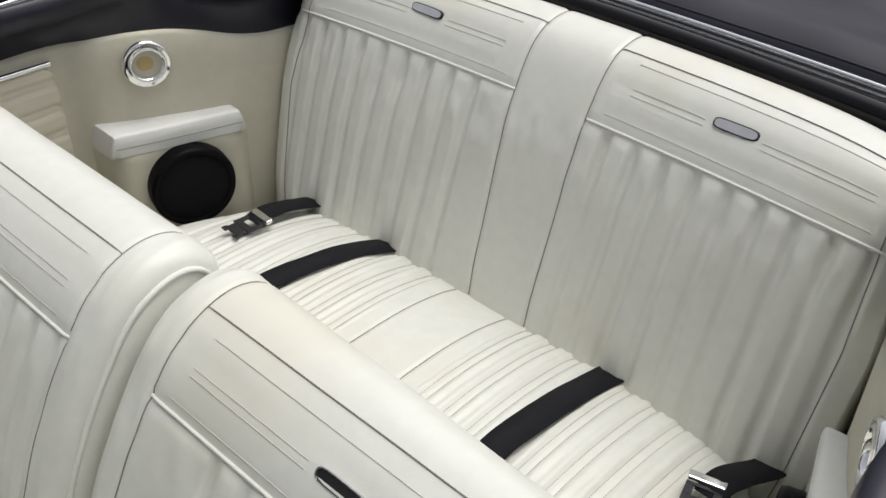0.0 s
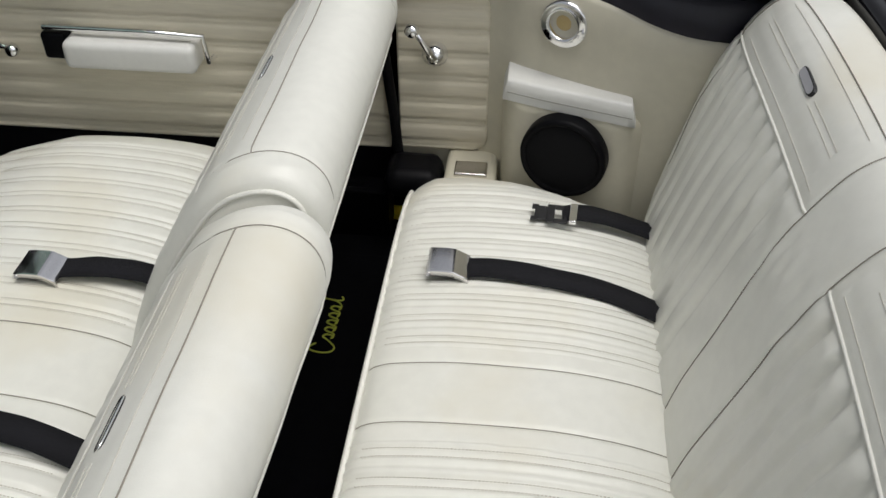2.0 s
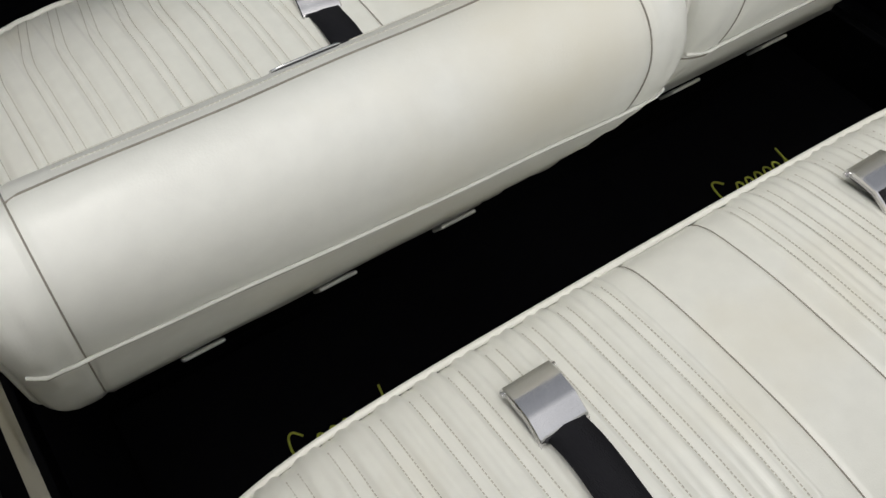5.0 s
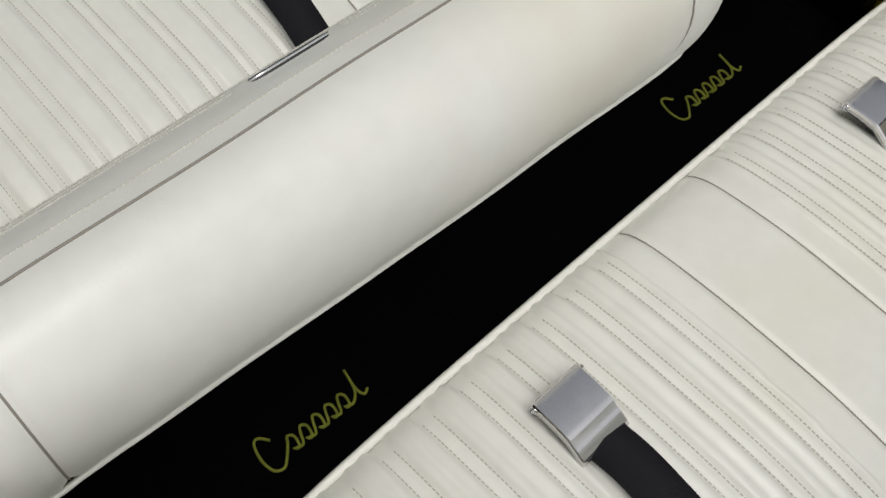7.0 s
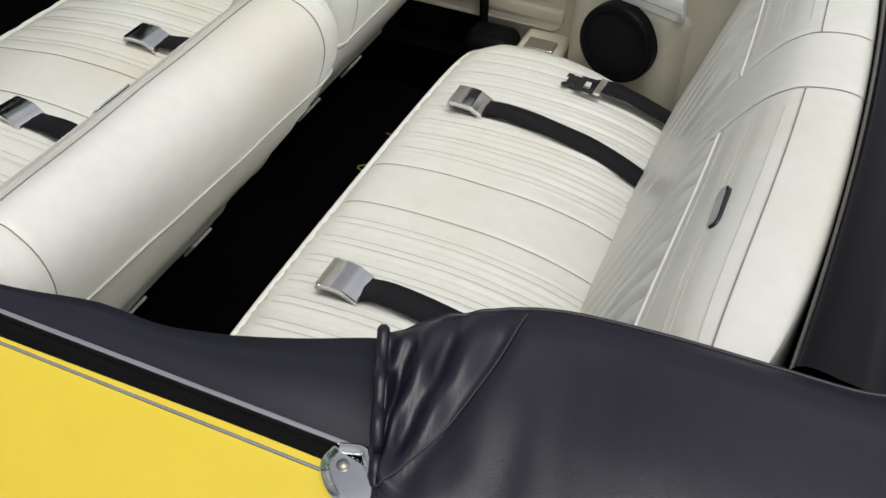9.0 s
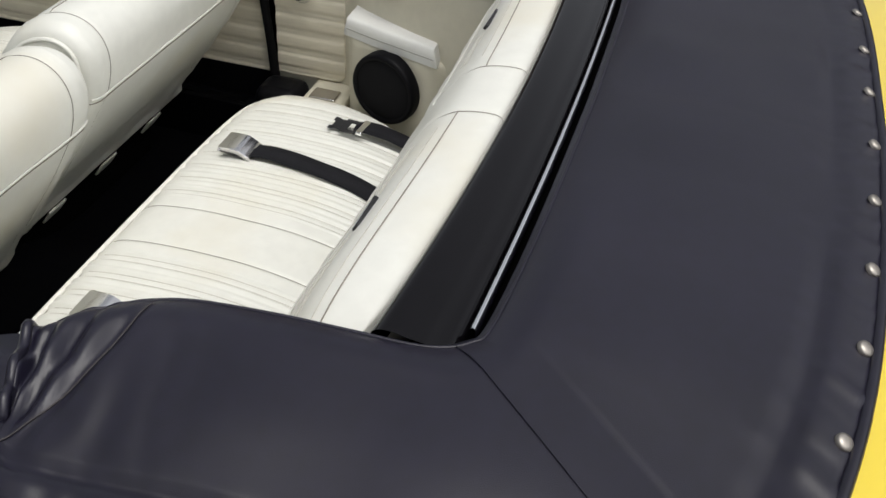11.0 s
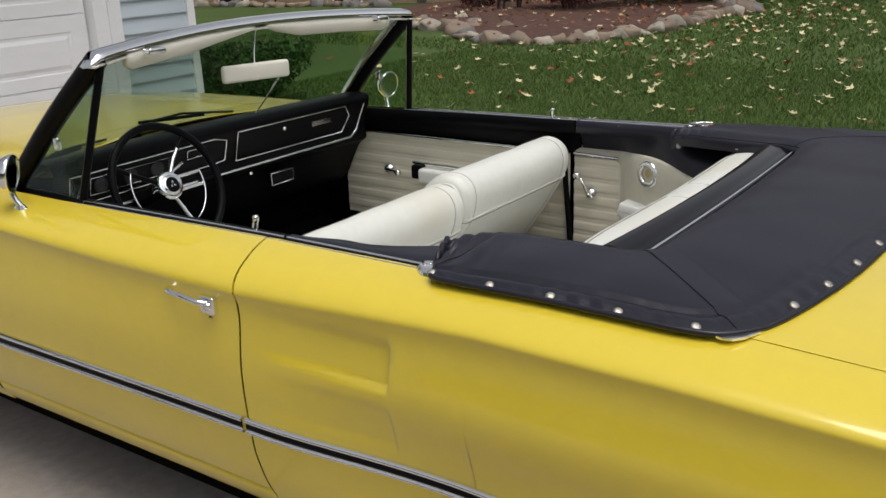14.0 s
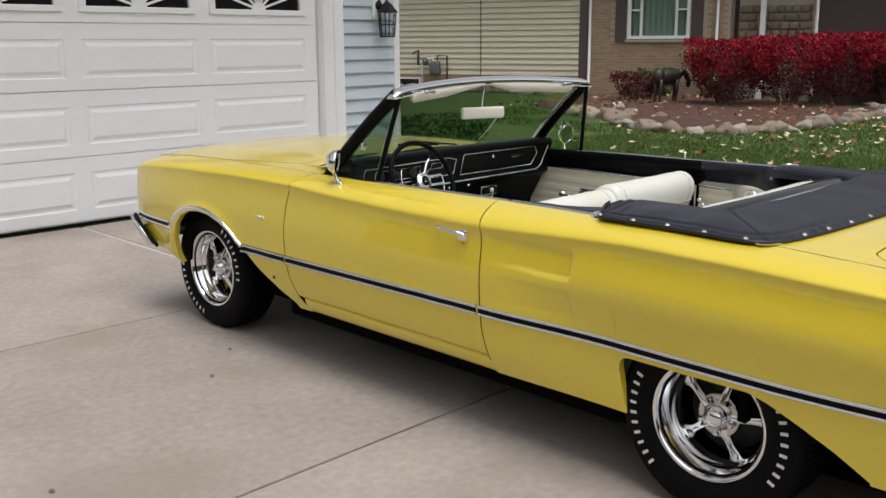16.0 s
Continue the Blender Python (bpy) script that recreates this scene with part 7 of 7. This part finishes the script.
BED = [(12.1, 10.2), (11.8, 9.0), (10.9, 8.1), (10.6, 7.2), (10.95, 6.3), (11.7, 5.95), (12.8, 5.75), (14.0, 5.65), (15.4, 5.65), (17.0, 5.45), (18.3, 6.6), (18.4, 10.6), (17.7, 12.9), (14.0, 12.6)]
edge = path([(x, y, 0) for x, y in BED + BED[:1]], 90)[:-1, :2]
c = edge.mean(0)
rows = []
for k in (1.0, 0.97, 0.85, 0.6, 0.3, 0.02):
    rows.append([(c[0] + (p[0] - c[0]) * k, c[1] + (p[1] - c[1]) * k, (-0.03 if k == 1.0 else 0.03 + 0.10 * (1 - k)) + 0.02 * noise.noise(Vector((p[0] * k * 3, p[1] * 3, 0)))) for p in edge])
solo("mulch_bed", Shape().grid(rows, close_v=True), MULCH, "red-brown mulch bed edged with stones", "flower bed", kind="structure")
rnd = random.Random(3)


def field_stone(p, turn, w, rank):
    """A worn, flat-sided field stone lying half bedded in the soil."""
    ax, ay, az = w * 0.5, rnd.uniform(0.12, 0.21), rnd.uniform(0.06, 0.12) * (0.7 + w)
    sd = rnd.random() * 50
    rows = []
    for th in np.linspace(0.03, math.pi - 0.03, 9):
        row = []
        for ph in np.linspace(0, 2 * math.pi, 14, endpoint=False):
            v = Vector((math.sin(th) * math.cos(ph), math.sin(th) * math.sin(ph), math.cos(th)))
            k = 1 + 0.42 * noise.noise(v * 1.4 + Vector((sd, 0, 0))) + 0.12 * noise.noise(v * 4 + Vector((sd, 3, 0)))
            f3 = [np.sign(q) * abs(q) ** 0.62 for q in v]
            row.append((ax * f3[0] * k, ay * f3[1] * k, az * f3[2] * k))
        rows.append(row)
    kind = rnd.choice((STONE, STONE, STONE, GREYSTONE, PALESTONE))
    word = {STONE: "tan", GREYSTONE: "grey", PALESTONE: "pale"}[kind]
    pos = ground_at(*p)
    solo("bed_stone", Shape().grid(rows, close_v=True, flip=True), kind, "worn " + word + " field stone edging the " + rank, "stone", at=Matrix.Translation(pos + Vector((0, 0, az * 0.35))) @ Matrix.Rotation(radians(turn), 4, "Z") @ Matrix.Rotation(radians(rnd.uniform(-24, 24)), 4, "Y") @ Matrix.Rotation(radians(rnd.uniform(-22, 12)), 4, "X"), group="edging stones of the " + rank, fix=True)


def stone_row(points, rank, small, large):
    line = path([(x, y, 0) for x, y in points], 500)[:, :2]
    step = np.linalg.norm(line[1] - line[0]) + 1e-6
    at_i = 0
    while at_i < len(line) - 1:
        w = rnd.uniform(small, large)
        nxt = line[min(at_i + 8, len(line) - 1)]
        p = line[at_i] + np.array([rnd.uniform(-0.05, 0.05), rnd.uniform(-0.05, 0.05)])
        field_stone(p, math.degrees(math.atan2(nxt[1] - p[1], nxt[0] - p[0])) + rnd.uniform(-25, 25), w, rank)
        at_i += max(4, int(w * 0.92 / step))


stone_row(BED[:11], "mulch bed", 0.20, 0.48)
for x, y, w in ((12.15, 8.9, 0.5), (12.4, 9.5, 0.42), (12.3, 8.2, 0.36), (12.9, 9.3, 0.38), (13.4, 9.9, 0.30), (12.7, 10.4, 0.34), (13.9, 10.6, 0.30), (12.0, 9.5, 0.3), (17.2, 5.9, 0.4), (16.2, 6.1, 0.3)):
    field_stone((x, y), rnd.uniform(0, 180), w, "mulch bed")
HOUSE_ROW = [tuple((HOUSE @ Vector((x, -0.95 + 0.08 * math.sin(x * 2.1), 0)))[:2]) for x in np.linspace(-6.4, -0.4, 9)]
stone_row(HOUSE_ROW, "house strip", 0.22, 0.46)
s = Shape()
s.grid([[HOUSE @ Vector((x, y, -0.60 + 0.03 * noise.noise(Vector((x * 2, y * 5, 0))))) for y in np.linspace(-1.0, 0.05, 6)] for x in np.linspace(-6.8, -0.2, 40)])
solo("mulch_strip", s, MULCH, "red-brown mulch strip along the house foundation", "flower bed", kind="structure", fix=True)


def leaf_cloud(points, size, rng, curl=0.3):
    """Small pointed leaves at the points, turned at random."""
    n = len(points)
    a = rng.normal(size=(n, 3))
    a /= np.linalg.norm(a, axis=1)[:, None]
    b = np.cross(a, rng.normal(size=(n, 3)))
    b /= np.linalg.norm(b, axis=1)[:, None]
    sz = size * rng.uniform(0.6, 1.3, n)[:, None]
    p = np.asarray(points)
    v = np.stack([p - a * sz, p + b * sz * 0.45, p + a * sz, p - b * sz * 0.45], 1).reshape(-1, 3)
    s = Shape()
    s.v = [tuple(q) for q in v.tolist()]
    s.f = [(4 * i, 4 * i + 1, 4 * i + 2, 4 * i + 3) for i in range(n)]
    return s


def shrub(name, label, x, y, wide, deep, tall, stem, leaves, size, mat, seed, bare=0.35, turn=0.0, group="", lower=None):
    """Upright stems that fork into a crown of many leaves."""
    rng = np.random.default_rng(seed)
    ob = thing(name, label, "shrub", group, at=Matrix.Translation(ground_at(x, y)) @ Matrix.Rotation(radians(turn), 4, "Z"))
    st = Shape()
    tips = []
    for k in range(stem):
        a = rng.uniform(0, 2 * math.pi)
        r = math.sqrt(rng.uniform(0.02, 1))
        top = Vector((r * math.cos(a) * wide * 0.5, r * math.sin(a) * deep * 0.5, tall * rng.uniform(0.80, 0.97)))
        foot = Vector((top.x * 0.16, top.y * 0.16, -0.05))
        mid = foot.lerp(top, 0.5) + Vector((rng.uniform(-0.05, 0.05), rng.uniform(-0.05, 0.05), 0.05))
        mid.x, mid.y = mid.x * 0.82, mid.y * 0.82
        st.tube([foot, foot.lerp(mid, 0.5), mid, mid.lerp(top, 0.5), top], 0.013, 5, taper=[1.3, 1.0, 0.8, 0.5, 0.2])
        for _ in range(3):
            t = rng.uniform(0.3, 0.9)
            q = mid.lerp(top, t)
            e = q + Vector(rng.normal(size=3).tolist()) * 0.11 + Vector((0, 0, 0.12))
            st.tube([q, e], 0.005, 4, taper=[1, 0.4])
            tips.append(e)
        tips.append(top)
    part("stem", st, TWIG, ob, "bare grey-brown branching")
    pts = []
    while len(pts) < leaves:
        h = rng.uniform(bare, 1.0)
        if rng.random() > 0.25 + 0.75 * ((h - bare) / (1 - bare)) ** 0.8:
            continue
        spread = 0.34 + 0.66 * min(1, (h / 0.66))
        a, r = rng.uniform(0, 2 * math.pi), math.sqrt(rng.uniform(0.12, 1.0))
        edge_k = 1 + 0.20 * noise.noise(Vector((math.cos(a) * 2, math.sin(a) * 2, h * 3 + seed)))
        top_k = 1 + 0.06 * noise.noise(Vector((math.cos(a) * r * 4, math.sin(a) * r * 4, seed * 1.7)))
        x1, y1, z1 = r * math.cos(a) * wide * 0.55 * spread * edge_k, r * math.sin(a) * deep * 0.55 * spread * edge_k, h * tall * top_k
        if noise.noise(Vector((x1 * 3.5, y1 * 3.5, z1 * 3.5 + seed))) < -0.18:
            continue
        pts.append((x1, y1, z1))
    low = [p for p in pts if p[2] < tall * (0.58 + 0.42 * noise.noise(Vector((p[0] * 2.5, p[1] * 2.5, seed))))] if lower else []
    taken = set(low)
    part("crown", leaf_cloud([p for p in pts if p not in taken], size, rng), mat, ob, "dense small leaves")
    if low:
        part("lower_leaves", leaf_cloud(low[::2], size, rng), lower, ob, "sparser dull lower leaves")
    return ob


for k, (x, y, w, d, t) in enumerate(((15.35, 8.5, 1.9, 1.7, 1.50), (16.8, 7.8, 2.1, 1.8, 1.56), (18.2, 7.2, 2.0, 1.8, 1.62), (19.4, 6.5, 1.8, 1.8, 1.66))):
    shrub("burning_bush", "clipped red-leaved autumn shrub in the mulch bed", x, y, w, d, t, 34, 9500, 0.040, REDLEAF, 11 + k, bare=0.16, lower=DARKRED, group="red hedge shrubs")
shrub("barberry_bush", "low dull-red shrub against the brick wall", 15.6, 10.9, 1.3, 1.0, 0.72, 24, 2600, 0.034, DARKRED, 31, bare=0.05)
shrub("green_bush", "small green evergreen shrub by the brick wall", 17.2, 11.3, 1.0, 0.9, 0.75, 20, 2600, 0.034, GREENLEAF, 32, bare=0.05)
shrub("green_bush", "small green evergreen shrub by the brick wall", 18.3, 10.3, 0.9, 0.8, 0.85, 20, 2200, 0.034, GREENLEAF, 33, bare=0.05)
shrub("corner_bush", "dark green mounded shrub beside the garage corner", 4.45, 6.8, 2.0, 1.2, 0.60, 30, 7500, 0.034, GREENLEAF, 34, bare=0.02)

# deer sculpture, one plain mesh
def ellipsoid(c, r, m=None, n=10):
    rows = []
    for th in np.linspace(0.02, math.pi - 0.02, n):
        rows.append([Vector((c[0] + r[0] * math.sin(th) * math.cos(a), c[1] + r[1] * math.sin(th) * math.sin(a), c[2] + r[2] * math.cos(th))) for a in np.linspace(0, 2 * math.pi, 14, endpoint=False)])
    return rows


s = Shape()
s.grid(ellipsoid((0, 0, 0.66), (0.34, 0.14, 0.16)), close_v=True, flip=True)
s.grid(ellipsoid((-0.22, 0, 0.68), (0.15, 0.13, 0.17)), close_v=True, flip=True)
for x, y in ((-0.26, 0.07), (-0.22, -0.07), (0.24, 0.07), (0.20, -0.07)):
    s.tube([(x, y, 0.62), (x + 0.02, y, 0.36), (x - 0.01, y, 0.18), (x, y, -0.02)], 0.05, 8, taper=[1.2, 0.7, 0.42, 0.4])
s.tube([(0.28, 0, 0.70), (0.42, 0, 0.80), (0.50, 0.02, 0.74), (0.56, 0.03, 0.62)], 0.07, 8, taper=[1.3, 0.9, 0.8, 0.7])
s.grid(ellipsoid((0.60, 0.03, 0.55), (0.06, 0.05, 0.12)), close_v=True, flip=True)
solo("deer_sculpture", s, BRONZE, "dark bronze garden sculpture of a grazing deer", "sculpture", at=Matrix.Translation(ground_at(15.0, 9.75)) @ Matrix.Rotation(radians(-22), 4, "Z"), fix=True)


# ---- lawn ----
def blades(n, x0, x1, y0, y1, tall, wide, seed, keep):
    rng = np.random.default_rng(seed)
    x, y = rng.uniform(x0, x1, n), rng.uniform(y0, y1, n)
    ok = keep(x, y)
    x, y = x[ok], y[ok]
    n = len(x)
    a = rng.uniform(0, 2 * np.pi, n)
    h = tall * rng.uniform(0.5, 1.15, n)
    lean = rng.normal(0, 0.45, (n, 2)) * h[:, None]
    w = wide * rng.uniform(0.7, 1.3, n)
    z = np.full(n, -0.035)
    v = np.empty((n, 3, 3))
    v[:, 0] = np.stack([x - w * np.cos(a), y - w * np.sin(a), z], 1)
    v[:, 1] = np.stack([x + w * np.cos(a), y + w * np.sin(a), z], 1)
    v[:, 2] = np.stack([x + lean[:, 0], y + lean[:, 1], z + h], 1)
    s = Shape()
    s.v = v.reshape(-1, 3).tolist()
    s.f = [(3 * i, 3 * i + 1, 3 * i + 2) for i in range(n)]
    return s


def on_lawn(x, y):
    drive_part = ((x < 2.6) & (x > -5.1) & (y < 6.1)) | ((x < 5.03) & (y > 3.43) & (y < 6.1))
    bed = (x > 10.8) & (x < 18.3) & (y > 5.8 + np.maximum(0, 11.8 - x) * 0.7) & (y < 10.5 + np.maximum(0, x - 12.0) * 2.0)
    return ~drive_part & ~bed


solo("grass", blades(150000, 2.6, 9.5, -4.0, 7.5, 0.052, 0.0042, 5, on_lawn), GRASS, "short green lawn grass", "grass", kind="stuff", smooth=False)
solo("grass_far", blades(90000, 9.5, 24.0, -6.0, 12.0, 0.060, 0.009, 6, on_lawn), GRASS, "short green lawn grass", "grass", kind="stuff", smooth=False)


def fallen(n, seed, spread, where=None, high=0.022):
    """Five-lobed fallen leaves, slightly curled, lying on the grass."""
    rng = np.random.default_rng(seed)
    s = Shape()
    k = 0
    while k < n:
        x, y = spread(rng)
        if not bool((where or on_lawn)(np.array([x]), np.array([y]))[0]):
            continue
        sz, rot = rng.uniform(0.035, 0.075), rng.uniform(0, 2 * math.pi)
        tilt = Matrix.Rotation(rng.normal(0, 0.35), 4, "X") @ Matrix.Rotation(rng.normal(0, 0.35), 4, "Y")
        m = Matrix.Translation((x, y, high + sz * 0.15)) @ tilt @ Matrix.Rotation(rot, 4, "Z")
        ring = []
        for j in range(10):
            r = sz * (1.0 if j % 2 == 0 else 0.45) * (0.6 if j in (4, 6) else 1.0)
            a = 2 * math.pi * j / 10
            ring.append(m @ Vector((r * math.cos(a), r * math.sin(a), 0.25 * sz * (1 if j % 2 == 0 else -0.2) * rng.uniform(0.2, 1.2))))
        base = len(s.v)
        s.v.append(tuple(m @ Vector((0, 0, 0))))
        s.v += [tuple(p) for p in ring]
        for j in range(10):
            s.f.append((base, base + 1 + j, base + 1 + (j + 1) % 10))
        k += 1
    return s


def near_bed(rng):
    while True:
        x, y = rng.uniform(4.5, 20), rng.uniform(-3, 9)
        d = min(1.0, math.exp(-(abs(y - 4.2) / 2.4) ** 1.3) * math.exp(-max(0, 10 - x) / 3.0) + 0.06)
        if rng.random() < d:
            return x, y


solo("fallen_leaves", fallen(520, 41, near_bed), LEAFPALE, "pale tan fallen maple leaves on the grass", "leaves", kind="stuff", smooth=False)
def in_bed(x, y):
    return (x > 11.6) & (x < 18.0) & (y > 5.7) & (y < 11.8)


solo("bed_leaves", fallen(170, 43, lambda r: (r.uniform(11.6, 18), r.uniform(5.7, 11.8)), in_bed, 0.10), LEAFPALE, "pale fallen leaves lying on the mulch", "leaves", kind="stuff", smooth=False)
solo("bed_leaves_rust", fallen(260, 44, lambda r: (r.uniform(11.6, 18), r.uniform(5.7, 11.8)), in_bed, 0.10), LEAFRED, "rust-brown fallen leaves lying on the mulch", "leaves", kind="stuff", smooth=False)
solo("scattered_leaves", fallen(34, 45, lambda r: (r.uniform(2.2, 8.5), r.uniform(-4.0, 2.6))), LEAFPALE, "pale fallen leaves scattered on the open lawn", "leaves", kind="stuff", smooth=False)
solo("scattered_leaves_rust", fallen(46, 46, lambda r: (r.uniform(2.2, 8.5), r.uniform(-4.0, 2.6))), LEAFRED, "rust-brown leaves scattered on the open lawn", "leaves", kind="stuff", smooth=False)
solo("fallen_leaves_rust", fallen(150, 42, near_bed), LEAFRED, "rust-brown fallen leaves on the grass", "leaves", kind="stuff", smooth=False)
for x, y, r in ((-1.02, 2.62, 20), (-1.30, 2.35, 120), (-2.35, 1.75, 60), (-2.7, 3.3, 10)):
    ring = [(0.015 * (1.0 if j % 2 == 0 else 0.5) * math.cos(2 * math.pi * j / 10), 0.015 * (1.0 if j % 2 == 0 else 0.5) * math.sin(2 * math.pi * j / 10), 0.006 + 0.006 * (j % 2)) for j in range(10)]
    solo("dry_leaf", Shape().fan(ring), TWIG, "small curled dry leaf on the concrete drive", "leaf", at=SLOPE @ Matrix.Translation((x, y, 0)) @ Matrix.Rotation(radians(r), 4, "Z"), group="dry leaves on the drive", smooth=False)

# ---- unseen sheet in place of bare woods, added to darken reflections and low sky ----
rows = []
for k in range(160):
    a = radians(60 + 330 * k / 159)
    r = 34 + 3 * noise.noise(Vector((k * 0.2, 0, 0)))
    tall = 9.0 + 3.0 * noise.noise(Vector((k * 0.35, 4, 0))) + 1.5 * noise.noise(Vector((k * 1.3, 9, 0)))
    rows.append([(r * math.cos(a) + (0.8 * noise.noise(Vector((k, z, 0)))), r * math.sin(a), z) for z in np.linspace(-3.5, tall, 12)])
solo("far_woods", Shape().grid(rows), TWIG, "unseen grey-brown sheet reflected as bare autumn woods", "trees", at=Matrix(), kind="stuff")

# ---- bricks of the house wall ----
one = Shape().box((-0.098, -0.006, -0.031), (0.098, 0.016, 0.031))
first = part("brick", one, BRICK, house, smooth=False)
brick_mesh = first.data
rest = Shape()
count = 0
for r in range(46):
    z = -0.60 + 0.073 * r
    for k in range(19):
        x = 0.05 + 0.206 * k + (0.103 if r % 2 else 0.0)
        if x > 3.52 or (0.60 < x < 3.05 and z > 1.20):
            continue
        turn = Matrix.Rotation(radians(0.8 * noise.noise(Vector((x * 7, z * 9, 1)))), 4, "Y")
        at = Matrix.Translation((x, 0.012 + 0.003 * noise.noise(Vector((x * 5, z * 8, 0))), z)) @ turn
        if 0.02 < z < 1.25 and count < 299:
            if count == 0:
                first.matrix_local = at
            else:
                ob = new("brick", brick_mesh)
                ob.parent = house
                ob.matrix_local = at
            count += 1
        else:
            rest.box((-0.098, -0.006, -0.031), (0.098, 0.016, 0.031), at)
tagged(part("brick_courses", rest, BRICK, house, smooth=False), "brown brick courses in running bond", kind="stuff")
